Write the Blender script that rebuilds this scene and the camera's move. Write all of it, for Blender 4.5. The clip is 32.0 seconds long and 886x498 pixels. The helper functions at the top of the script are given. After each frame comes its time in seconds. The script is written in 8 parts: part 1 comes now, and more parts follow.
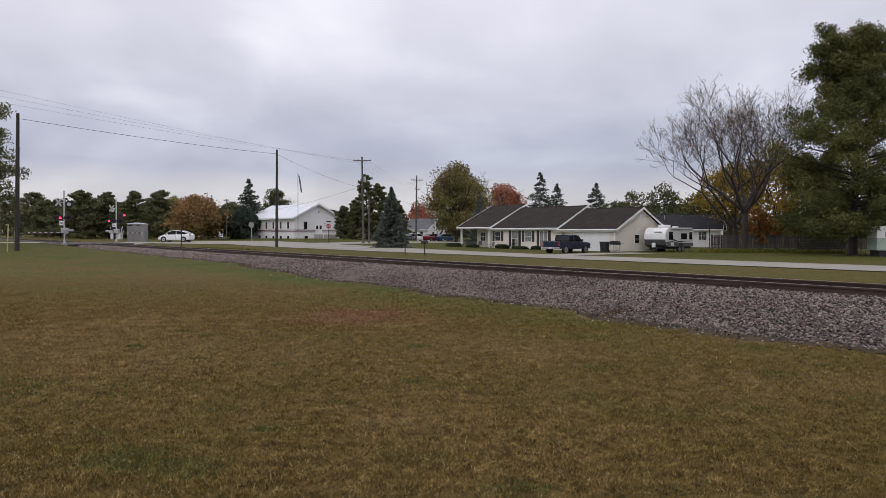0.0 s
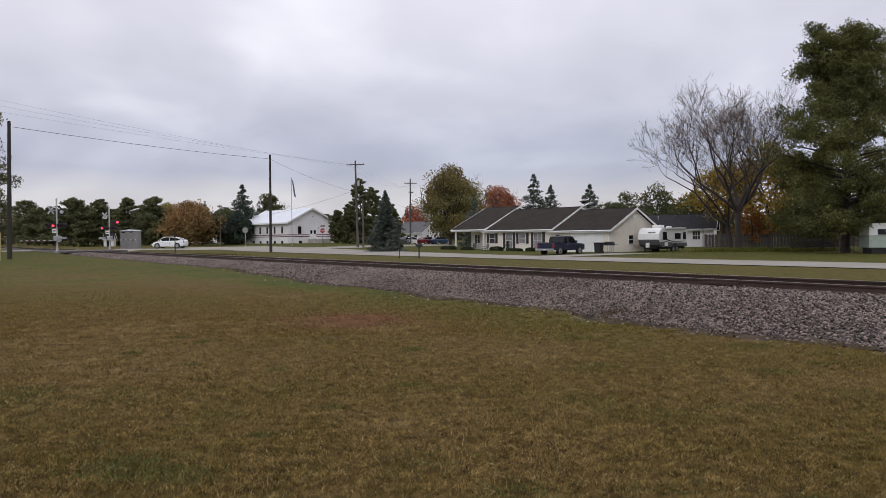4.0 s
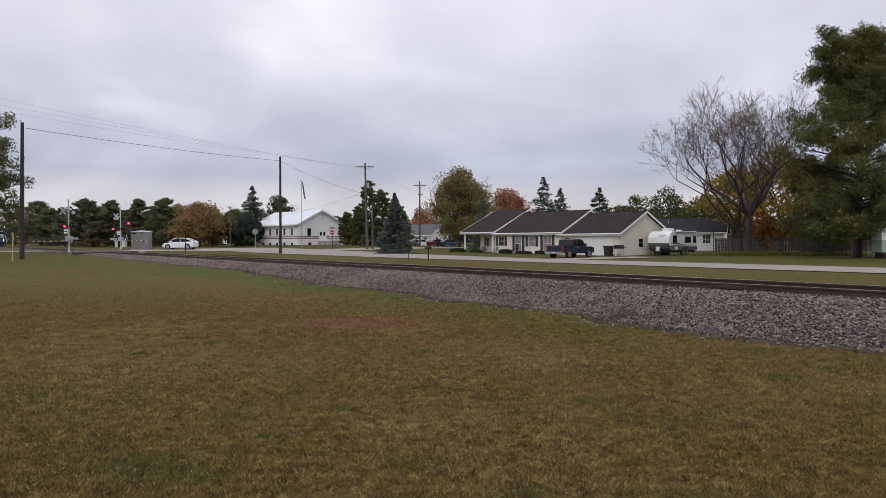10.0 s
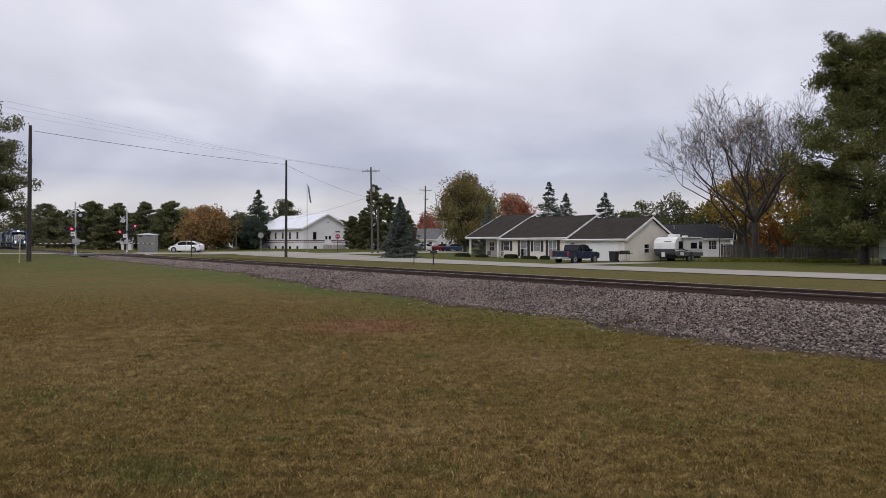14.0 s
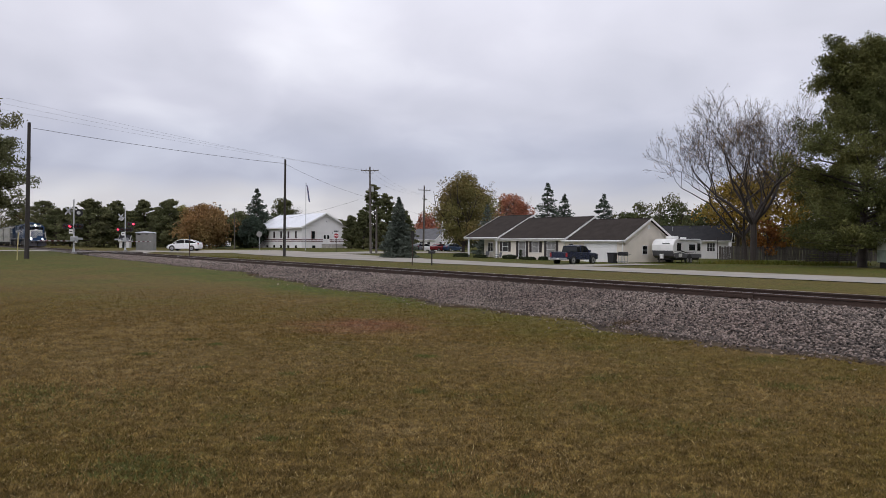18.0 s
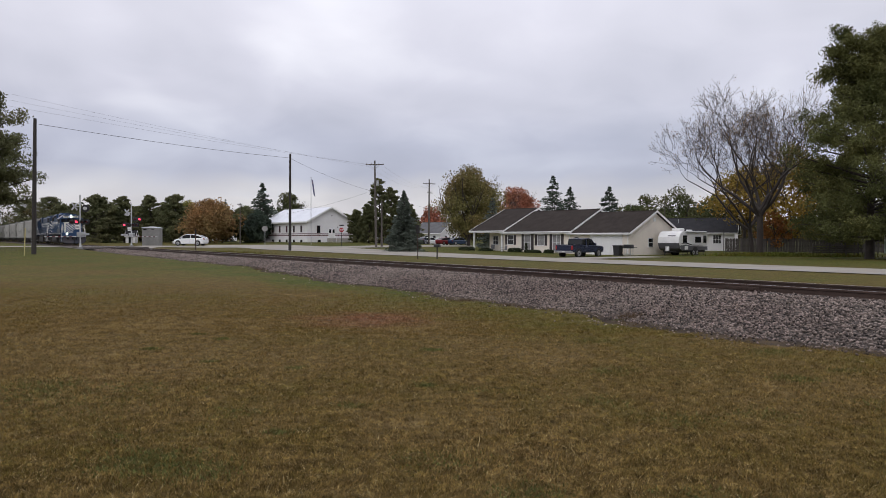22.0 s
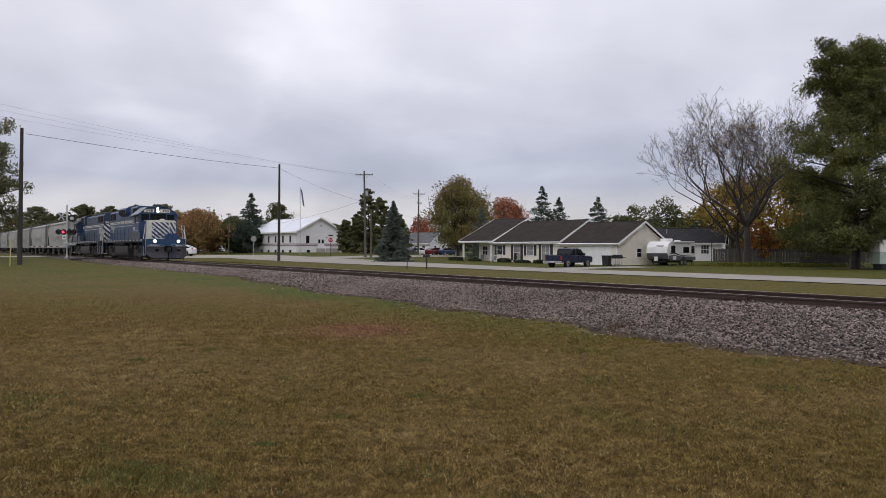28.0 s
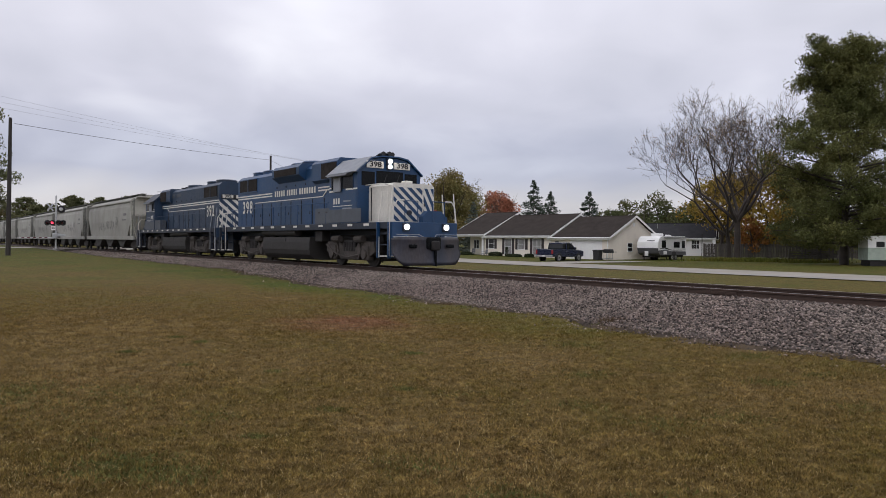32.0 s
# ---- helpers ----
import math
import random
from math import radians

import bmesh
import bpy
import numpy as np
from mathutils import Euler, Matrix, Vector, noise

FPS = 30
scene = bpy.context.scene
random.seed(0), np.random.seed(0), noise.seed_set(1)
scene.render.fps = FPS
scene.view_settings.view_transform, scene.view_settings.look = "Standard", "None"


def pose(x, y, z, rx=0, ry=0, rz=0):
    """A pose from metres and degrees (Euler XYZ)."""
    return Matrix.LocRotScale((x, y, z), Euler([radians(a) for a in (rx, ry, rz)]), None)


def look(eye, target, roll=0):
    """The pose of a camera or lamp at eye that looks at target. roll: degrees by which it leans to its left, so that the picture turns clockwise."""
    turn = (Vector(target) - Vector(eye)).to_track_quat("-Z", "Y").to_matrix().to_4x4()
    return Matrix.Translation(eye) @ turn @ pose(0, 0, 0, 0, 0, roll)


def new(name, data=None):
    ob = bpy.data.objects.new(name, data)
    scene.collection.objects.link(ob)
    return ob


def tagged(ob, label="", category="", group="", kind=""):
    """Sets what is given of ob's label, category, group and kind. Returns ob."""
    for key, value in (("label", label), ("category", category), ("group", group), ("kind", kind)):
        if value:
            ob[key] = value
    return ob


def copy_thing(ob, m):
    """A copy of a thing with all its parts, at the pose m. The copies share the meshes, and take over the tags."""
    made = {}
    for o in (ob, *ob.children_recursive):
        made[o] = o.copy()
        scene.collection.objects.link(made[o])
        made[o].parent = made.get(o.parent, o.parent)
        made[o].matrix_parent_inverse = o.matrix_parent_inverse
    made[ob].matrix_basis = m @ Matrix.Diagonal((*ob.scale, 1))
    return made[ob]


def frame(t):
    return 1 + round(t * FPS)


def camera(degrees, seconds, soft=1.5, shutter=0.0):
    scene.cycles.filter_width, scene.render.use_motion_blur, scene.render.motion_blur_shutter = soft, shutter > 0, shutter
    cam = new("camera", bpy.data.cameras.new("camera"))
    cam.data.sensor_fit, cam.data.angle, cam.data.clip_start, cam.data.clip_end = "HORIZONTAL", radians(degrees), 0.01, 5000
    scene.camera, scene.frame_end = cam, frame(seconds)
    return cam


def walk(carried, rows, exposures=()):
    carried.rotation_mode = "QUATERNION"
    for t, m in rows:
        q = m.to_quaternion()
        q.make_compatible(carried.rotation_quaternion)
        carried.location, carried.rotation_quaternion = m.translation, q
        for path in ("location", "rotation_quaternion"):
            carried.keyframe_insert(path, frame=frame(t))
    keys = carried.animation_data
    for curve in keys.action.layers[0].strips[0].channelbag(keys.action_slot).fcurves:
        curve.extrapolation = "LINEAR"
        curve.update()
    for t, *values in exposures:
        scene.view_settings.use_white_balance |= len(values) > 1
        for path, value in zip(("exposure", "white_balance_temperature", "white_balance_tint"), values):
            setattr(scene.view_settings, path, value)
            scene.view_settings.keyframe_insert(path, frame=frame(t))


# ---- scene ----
cam = camera(63.1, 32.0, soft=0.5)
EYE = 1.65
TURNS = [
    (0.0, 88.85, -0.12, 0.00), (0.5, 88.64, -0.13, 0.14), (1.0, 88.99, -0.10, -0.40), (1.5, 89.07, 0.02, -0.73), (2.0, 89.28, -0.03, -0.89),
    (2.5, 89.34, 0.26, -0.66), (3.0, 89.10, 0.40, -0.86), (3.5, 89.05, 0.51, -0.67), (5.5, 89.23, 0.56, -0.08), (6.0, 89.04, 0.42, -0.07),
    (6.5, 89.02, 0.45, -0.08), (7.0, 88.78, 0.58, 0.28), (7.5, 88.97, 0.44, -0.01), (8.0, 89.01, 0.61, 0.26), (8.5, 89.14, 0.69, 0.59),
    (9.0, 89.21, 0.72, 0.34), (9.5, 89.26, 0.53, 0.18), (10.0, 89.28, 0.33, 0.28), (10.5, 89.20, 0.26, 0.26), (11.0, 88.96, 0.30, 0.17),
    (11.5, 88.83, 0.05, -0.13), (12.0, 89.21, 0.16, 0.07), (12.5, 89.32, 0.25, 0.36), (13.0, 89.23, 0.22, 0.44), (13.5, 89.35, 0.20, 0.60),
    (14.0, 89.64, 0.01, 0.70), (14.5, 89.49, -0.13, 0.43), (16.5, 89.24, -0.39, 0.81), (17.0, 89.54, -0.48, 0.38), (17.5, 89.54, -0.50, 0.43),
    (18.0, 89.65, -0.39, 0.58), (18.5, 89.65, -0.41, 0.78), (19.0, 89.30, -0.38, 0.98), (19.5, 88.93, -0.48, 0.63), (20.0, 89.23, -0.23, 0.86),
    (20.5, 89.20, -0.11, 1.18), (21.0, 89.27, -0.08, 0.99), (21.5, 89.34, -0.07, 1.25), (22.0, 89.14, -0.09, 1.00), (22.5, 89.15, -0.01, 0.89),
    (23.0, 89.14, -0.09, 1.14), (23.5, 89.49, -0.13, 0.67), (24.0, 89.40, -0.04, 0.71), (24.5, 89.72, -0.05, 0.51), (25.0, 89.72, -0.20, 0.73),
    (25.5, 89.60, -0.11, 0.45), (27.5, 89.87, -0.03, -0.14), (28.0, 89.95, -0.09, 0.16), (28.5, 89.39, -0.13, 0.71), (29.0, 89.72, -0.18, -0.16),
    (29.5, 88.90, -0.22, 0.80), (30.0, 89.21, -0.27, -0.08), (30.5, 89.48, -0.52, -0.11), (31.0, 90.05, -0.43, -0.39), (31.5, 89.49, -0.45, -0.04),
    (32.0, 89.43, -0.45, -0.52),
]
walk(cam, [(t, pose(0, 0, EYE, rx, ry, rz)) for t, rx, ry, rz in TURNS], [(0.0, -0.04), (3.0, -0.03), (9.0, -0.01), (22.0, -0.01), (25.0, -0.06), (28.0, -0.03), (29.0, -0.10), (30.0, -0.02), (32.0, 0.0)])

# ---- overcast sky and a weak, wide sun behind the cloud ----
world = bpy.data.worlds.new("overcast")
scene.world = world
world.use_nodes = True
wn, wl = world.node_tree.nodes, world.node_tree.links
wn.clear()


def wnode(kind, **sets):
    n = wn.new(kind)
    for key, value in sets.items():
        n.inputs[key].default_value = value
    return n


w_co = wnode("ShaderNodeTexCoord")
w_sep = wnode("ShaderNodeSeparateXYZ")
wl.new(w_co.outputs["Generated"], w_sep.inputs[0])
w_lift = wn.new("ShaderNodeMath")
w_lift.operation = "ADD"
w_lift.inputs[1].default_value = 0.34
wl.new(w_sep.outputs["Z"], w_lift.inputs[0])
w_u = wn.new("ShaderNodeMath")
w_u.operation = "DIVIDE"
w_v = wn.new("ShaderNodeMath")
w_v.operation = "DIVIDE"
for n, axis in ((w_u, "X"), (w_v, "Y")):
    wl.new(w_sep.outputs[axis], n.inputs[0])
    wl.new(w_lift.outputs[0], n.inputs[1])
w_uv = wnode("ShaderNodeCombineXYZ")
wl.new(w_u.outputs[0], w_uv.inputs["X"])
wl.new(w_v.outputs[0], w_uv.inputs["Y"])
w_big = wnode("ShaderNodeTexNoise", Scale=1.25, Detail=3.0, Roughness=0.48, Distortion=0.5)
w_fine = wnode("ShaderNodeTexNoise", Scale=3.6, Detail=4.0, Roughness=0.5, Distortion=0.4)
for n in (w_big, w_fine):
    wl.new(w_uv.outputs[0], n.inputs["Vector"])
w_mixn = wn.new("ShaderNodeMath")
w_mixn.operation = "MULTIPLY_ADD"
w_mixn.inputs[1].default_value = 0.20
wl.new(w_fine.outputs["Fac"], w_mixn.inputs[0])
wl.new(w_big.outputs["Fac"], w_mixn.inputs[2])
w_ramp = wn.new("ShaderNodeValToRGB")
el = w_ramp.color_ramp.elements
el[0].position, el[0].color = 0.40, (0.54, 0.545, 0.625, 1)
el[1].position, el[1].color = 0.80, (0.84, 0.845, 0.92, 1)
e = el.new(0.6)
e.color = (0.65, 0.65, 0.74, 1)
wl.new(w_mixn.outputs[0], w_ramp.inputs[0])
# paler and darker layers of cloud towards the horizon
w_hor = wn.new("ShaderNodeValToRGB")
el = w_hor.color_ramp.elements
el[0].position, el[0].color = 0.0, (0.86, 0.83, 0.79, 1)
el[1].position, el[1].color = 0.5, (1.52, 1.50, 1.46, 1)
for place, colour in ((0.055, (0.87, 0.84, 0.80, 1)), (0.088, (0.645, 0.655, 0.72, 1)), (0.125, (0.725, 0.735, 0.79, 1)), (0.18, (0.95, 0.94, 0.95, 1)), (0.27, (1.15, 1.13, 1.11, 1))):
    e = el.new(place)
    e.color = colour
w_wob = wn.new("ShaderNodeMath")
w_wob.operation = "MULTIPLY_ADD"
w_wob.inputs[1].default_value = 0.05
wl.new(w_fine.outputs["Fac"], w_wob.inputs[0])
w_sub = wn.new("ShaderNodeMath")
w_sub.inputs[1].default_value = -0.025
wl.new(w_sep.outputs["Z"], w_sub.inputs[0])
wl.new(w_sub.outputs[0], w_wob.inputs[2])
wl.new(w_wob.outputs[0], w_hor.inputs[0])
w_mul = wn.new("ShaderNodeMix")
w_mul.data_type, w_mul.blend_type = "RGBA", "MULTIPLY"
w_mul.inputs["Factor"].default_value = 1.0
wl.new(w_ramp.outputs["Color"], w_mul.inputs[6])
wl.new(w_hor.outputs["Color"], w_mul.inputs[7])
w_bg = wnode("ShaderNodeBackground", Strength=1.0)
wl.new(w_mul.outputs[2], w_bg.inputs["Color"])
w_sky = wn.new("ShaderNodeTexSky")
w_sky.sky_type, w_sky.sun_disc = "NISHITA", False
w_sky.sun_elevation, w_sky.sun_rotation = radians(38), radians(200)
w_sbg = wnode("ShaderNodeBackground", Strength=0.012)
wl.new(w_sky.outputs["Color"], w_sbg.inputs["Color"])
w_add = wn.new("ShaderNodeAddShader")
wl.new(w_bg.outputs[0], w_add.inputs[0])
wl.new(w_sbg.outputs[0], w_add.inputs[1])
w_out = wn.new("ShaderNodeOutputWorld")
wl.new(w_add.outputs[0], w_out.inputs[0])

sun_data = bpy.data.lights.new("sun", "SUN")
sun_data.energy, sun_data.angle, sun_data.color = 0.5, radians(25), (1.0, 0.97, 0.93)
sun = new("sun", sun_data)
sun.matrix_world = look((-20, -60, 60), (0, 0, 0))

# ---- materials ----


def mat(name, colour, rough=0.7, metal=0.0, vary=0.15, scale=3.0, fine=40.0, bump=0.0, bump_scale=60.0, other=None, amount=0.5, island=0.0, piece=0.0, spec=0.5, emit=0.0, squash=(1, 1, 1), edge=(0.4, 0.65)):
    """Principled paint with variation at two scales; other: a second colour in patches; island: spread of value from clump to clump; piece: spread from object to object."""
    m = bpy.data.materials.new(name)
    m.use_nodes = True
    nt = m.node_tree
    b = nt.nodes["Principled BSDF"]
    b.inputs["Roughness"].default_value, b.inputs["Metallic"].default_value = rough, metal
    b.inputs["Specular IOR Level"].default_value = spec
    co = nt.nodes.new("ShaderNodeTexCoord")
    mp = nt.nodes.new("ShaderNodeMapping")
    mp.inputs["Scale"].default_value = squash
    nt.links.new(co.outputs["Object"], mp.inputs[0])

    def nz(sc, detail=4.0):
        n = nt.nodes.new("ShaderNodeTexNoise")
        n.inputs["Scale"].default_value, n.inputs["Detail"].default_value = sc, detail
        nt.links.new(mp.outputs[0], n.inputs["Vector"])
        return n

    def mix(kind, fac, a, c):
        n = nt.nodes.new("ShaderNodeMix")
        n.data_type, n.blend_type = "RGBA", kind
        for socket, value in ((n.inputs[0], fac), (n.inputs[6], a), (n.inputs[7], c)):
            if isinstance(value, bpy.types.NodeSocket):
                nt.links.new(value, socket)
            elif isinstance(value, (int, float)):
                socket.default_value = value
            else:
                socket.default_value = (*value, 1)
        return n.outputs[2]

    def span(source, lo, hi, a=0.0, c=1.0):
        n = nt.nodes.new("ShaderNodeMapRange")
        for k, v in zip(("From Min", "From Max", "To Min", "To Max"), (lo, hi, a, c)):
            n.inputs[k].default_value = v
        nt.links.new(source, n.inputs["Value"])
        return n.outputs[0]

    big, small = nz(scale), nz(fine, 3.0)
    col = colour
    if other:
        f = span(nz(scale * 0.6, 5.0).outputs["Fac"], edge[0], edge[1], 0, amount)
        col = mix("MIX", f, colour, other)
    value = span(big.outputs["Fac"], 0.25, 0.75, 1 - vary, 1 + vary)
    col = mix("MULTIPLY", 1.0, col, value)
    value = span(small.outputs["Fac"], 0.25, 0.75, 1 - vary * 0.8, 1 + vary * 0.8)
    col = mix("MULTIPLY", 1.0, col, value)
    if island:
        g = nt.nodes.new("ShaderNodeNewGeometry")
        col = mix("MULTIPLY", 1.0, col, span(g.outputs["Random Per Island"], 0, 1, 1 - island, 1 + island))
    if piece:
        g = nt.nodes.new("ShaderNodeObjectInfo")
        col = mix("MULTIPLY", 1.0, col, span(g.outputs["Random"], 0, 1, 1 - piece, 1 + piece))
    nt.links.new(col, b.inputs["Base Color"])
    r = span(small.outputs["Fac"], 0.2, 0.8, max(0.03, rough - 0.1), min(1, rough + 0.1))
    nt.links.new(r, b.inputs["Roughness"])
    if bump:
        bn = nt.nodes.new("ShaderNodeBump")
        bn.inputs["Strength"].default_value = bump
        bn.inputs["Distance"].default_value = 0.02
        nt.links.new(nz(bump_scale).outputs["Fac"], bn.inputs["Height"])
        nt.links.new(bn.outputs[0], b.inputs["Normal"])
    if emit:
        b.inputs["Emission Color"].default_value = (*colour, 1)
        b.inputs["Emission Strength"].default_value = emit
    return m


def leaf_mat(name, a, c, island=0.35):
    """Foliage: two colours in patches, each clump a little different, some light through it."""
    m = mat(name, a, 0.75, vary=0.25, scale=0.35, fine=3.0, other=c, amount=0.9, island=island, spec=0.2)
    b = m.node_tree.nodes["Principled BSDF"]
    t = m.node_tree.nodes.new("ShaderNodeBsdfTranslucent")
    mx = m.node_tree.nodes.new("ShaderNodeMixShader")
    mx.inputs[0].default_value = 0.3
    src = b.inputs["Base Color"].links[0].from_socket
    m.node_tree.links.new(src, t.inputs["Color"])
    out = m.node_tree.nodes["Material Output"]
    m.node_tree.links.new(b.outputs[0], mx.inputs[1])
    m.node_tree.links.new(t.outputs[0], mx.inputs[2])
    m.node_tree.links.new(mx.outputs[0], out.inputs["Surface"])
    return m


# bed far darker than the stones: the shade in their gaps, put into its colour
M_BED_GAP_SHADE = mat("ballast_bed_gap_shade", (0.058, 0.046, 0.039), 0.95, vary=0.3, scale=1.2, fine=22, bump=1.0, bump_scale=26)
M_STONE = mat("ballast_stone", (0.196, 0.159, 0.137), 0.9, vary=0.18, scale=0.5, fine=8, island=0.92, other=(0.150, 0.112, 0.098), amount=0.8)
M_RUST = mat("rail_rust", (0.050, 0.029, 0.021), 0.8, vary=0.3, scale=2, fine=30, bump=0.3)
M_STEEL = mat("rail_head_steel", (0.42, 0.40, 0.39), 0.32, 1.0, vary=0.1, scale=1, fine=20)
M_TIE = mat("creosoted_tie", (0.055, 0.042, 0.034), 0.9, vary=0.3, scale=3, fine=40, bump=0.5, piece=0.3)
M_ROAD = mat("worn_asphalt", (0.310, 0.287, 0.252), 0.9, vary=0.10, scale=0.35, fine=18, bump=0.2, other=(0.235, 0.215, 0.185), amount=0.6, spec=0.2)
M_CONCRETE = mat("concrete", (0.38, 0.36, 0.33), 0.85, vary=0.15, scale=1, fine=15, bump=0.2)
M_PLANK = mat("crossing_timber", (0.10, 0.085, 0.075), 0.9, vary=0.25, scale=2, fine=25, bump=0.4, piece=0.2)
M_WOOD_POLE = mat("weathered_pole", (0.034, 0.029, 0.026), 0.9, vary=0.3, scale=4, fine=30, bump=0.4, squash=(1, 1, 0.1))
M_GREY_POLE = mat("grey_pole_wood", (0.098, 0.086, 0.076), 0.9, vary=0.25, scale=4, fine=30, bump=0.4, squash=(1, 1, 0.1))
M_WIRE = mat("wire", (0.10, 0.10, 0.11), 0.6)
M_WIRE_PALE = mat("pale_aluminium_wire", (0.30, 0.30, 0.31), 0.5)
M_GALV = mat("galvanised_steel", (0.42, 0.43, 0.44), 0.5, 0.7, vary=0.1, scale=3)
M_CABINET = mat("dull_aluminium", (0.24, 0.235, 0.225), 0.6, 0.2, vary=0.12, scale=2)
M_SILVER = mat("silver_paint", (0.50, 0.51, 0.52), 0.5, 0.2, vary=0.1, scale=2)
M_BLACK = mat("black_paint", (0.018, 0.018, 0.02), 0.5, vary=0.2)
M_WHITE = mat("white_paint", (0.78, 0.78, 0.77), 0.55, vary=0.06, scale=1.5)
M_OFFWHITE = mat("cream_siding", (0.76, 0.70, 0.61), 0.7, vary=0.06, scale=0.8, fine=12)
M_CHURCH = mat("white_siding", (0.74, 0.73, 0.73), 0.65, vary=0.06, scale=0.6, fine=12)
M_SHINGLE = mat("brown_black_shingle", (0.036, 0.029, 0.025), 0.95, vary=0.25, scale=1.2, fine=18, bump=0.4, bump_scale=30, spec=0.15)
M_SHINGLE_GREY = mat("grey_shingle", (0.030, 0.030, 0.033), 0.95, vary=0.2, scale=1.2, fine=18, bump=0.4, spec=0.15)
M_SHINGLE_PALE = mat("pale_grey_shingle", (0.12, 0.12, 0.125), 0.95, vary=0.2, scale=1.2, fine=18, spec=0.15)
M_METAL_ROOF = mat("white_metal_roof", (0.74, 0.76, 0.80), 0.45, 0.1, vary=0.06, scale=0.5)
M_SHUTTER = mat("dark_shutter", (0.035, 0.026, 0.026), 0.6, vary=0.2)
M_MAROON = mat("maroon_stripe", (0.11, 0.025, 0.035), 0.6, vary=0.15)
M_RED = mat("sign_red", (0.30, 0.022, 0.03), 0.5, vary=0.1)
M_RED_DARK = mat("unlit_red_lens", (0.05, 0.006, 0.008), 0.2)
M_RED_LIT = mat("lit_red_lens", (1.0, 0.05, 0.10), 0.4, emit=2.2)
M_LAMP = mat("headlight_glow", (1.0, 0.90, 0.80), 0.4, emit=70.0)
M_GLASS = mat("dark_window_glass", (0.012, 0.014, 0.016), 0.08, vary=0.1, spec=0.35)
M_CURTAIN = mat("white_curtained_glass", (0.26, 0.255, 0.25), 0.2, vary=0.25, scale=3, spec=0.3)
M_GLASS_GREY = mat("curtained_glass", (0.050, 0.050, 0.052), 0.15, vary=0.3, scale=2, spec=0.25)
M_RUBBER = mat("tyre_rubber", (0.016, 0.016, 0.017), 0.85)
M_ALLOY = mat("alloy_rim", (0.40, 0.40, 0.41), 0.35, 0.8)
M_CAR_WHITE = mat("white_car_paint", (0.78, 0.79, 0.80), 0.25, vary=0.03)
M_CAR_NAVY = mat("navy_car_paint", (0.009, 0.015, 0.042), 0.28, vary=0.08)
M_CAR_RED = mat("red_car_paint", (0.14, 0.012, 0.016), 0.3, vary=0.08)
M_CAR_BLUE = mat("blue_car_paint", (0.022, 0.045, 0.095), 0.3, vary=0.08)
M_TAIL = mat("tail_lamp_red", (0.30, 0.01, 0.012), 0.3)
M_FENCE = mat("weathered_fence", (0.084, 0.074, 0.067), 0.9, vary=0.25, scale=2, fine=20, bump=0.3, piece=0.3)
M_BARK = mat("grey_bark", (0.046, 0.037, 0.032), 0.95, vary=0.3, scale=2, fine=14, bump=0.8, bump_scale=14, squash=(1, 1, 0.3))
M_TWIG = mat("twig_bark", (0.052, 0.042, 0.037), 0.95, vary=0.25, scale=2, fine=14)
M_PINE_BARK = mat("pine_bark", (0.05, 0.040, 0.034), 0.95, vary=0.3, scale=2, fine=14, bump=0.8, bump_scale=14)
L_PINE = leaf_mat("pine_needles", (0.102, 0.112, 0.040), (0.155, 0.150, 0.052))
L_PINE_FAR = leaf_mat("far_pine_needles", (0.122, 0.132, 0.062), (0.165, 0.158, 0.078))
L_SPRUCE = leaf_mat("blue_spruce_needles", (0.118, 0.142, 0.116), (0.155, 0.178, 0.144))
L_SPRUCE_DARK = leaf_mat("dark_spruce_needles", (0.057, 0.078, 0.059), (0.078, 0.100, 0.068))
L_GREEN = leaf_mat("olive_leaves", (0.195, 0.180, 0.066), (0.205, 0.142, 0.058))
L_ORANGE = leaf_mat("orange_leaves", (0.30, 0.120, 0.035), (0.22, 0.12, 0.035))
L_RED = leaf_mat("red_orange_leaves", (0.40, 0.150, 0.095), (0.28, 0.135, 0.075))
L_YELLOW = leaf_mat("yellow_leaves", (0.31, 0.200, 0.036), (0.19, 0.155, 0.040))
L_BROWN = leaf_mat("russet_leaves", (0.30, 0.180, 0.080), (0.23, 0.170, 0.070))
L_DKGREEN = leaf_mat("dull_green_leaves", (0.076, 0.090, 0.036), (0.118, 0.104, 0.040))
L_BUSH = leaf_mat("clipped_bush_leaves", (0.031, 0.043, 0.022), (0.054, 0.062, 0.028))
# cab panes; its black also paints the shade of recesses on the plow
M_CAB_GLASS_RECESS = mat("black_cab_glass_recess", (0.006, 0.007, 0.008), 0.25, vary=0.1, spec=0.12)
M_LOCO_BLUE = mat("locomotive_blue", (0.007, 0.043, 0.118), 0.42, vary=0.14, scale=0.9, fine=9, other=(0.012, 0.040, 0.090), amount=0.6)
M_LOCO_BLUE_OLD = mat("weathered_locomotive_blue", (0.011, 0.032, 0.072), 0.5, vary=0.16, scale=0.9, fine=9, other=(0.022, 0.035, 0.060), amount=0.7)
M_LOCO_DARK = mat("faded_blue", (0.016, 0.022, 0.036), 0.6, vary=0.2, scale=0.9, fine=9)
M_LOCO_WHITE = mat("locomotive_white", (0.62, 0.60, 0.55), 0.55, vary=0.12, scale=1.2, fine=10)
M_LOCO_GREY = mat("cab_roof_grey", (0.22, 0.235, 0.26), 0.6, vary=0.15)
# underframe and tank colours lowered to carry the deep shade beneath the locomotive
M_FRAME = mat("sooty_shaded_underframe", (0.017, 0.015, 0.015), 0.85, vary=0.35, scale=2, fine=18, bump=0.3)
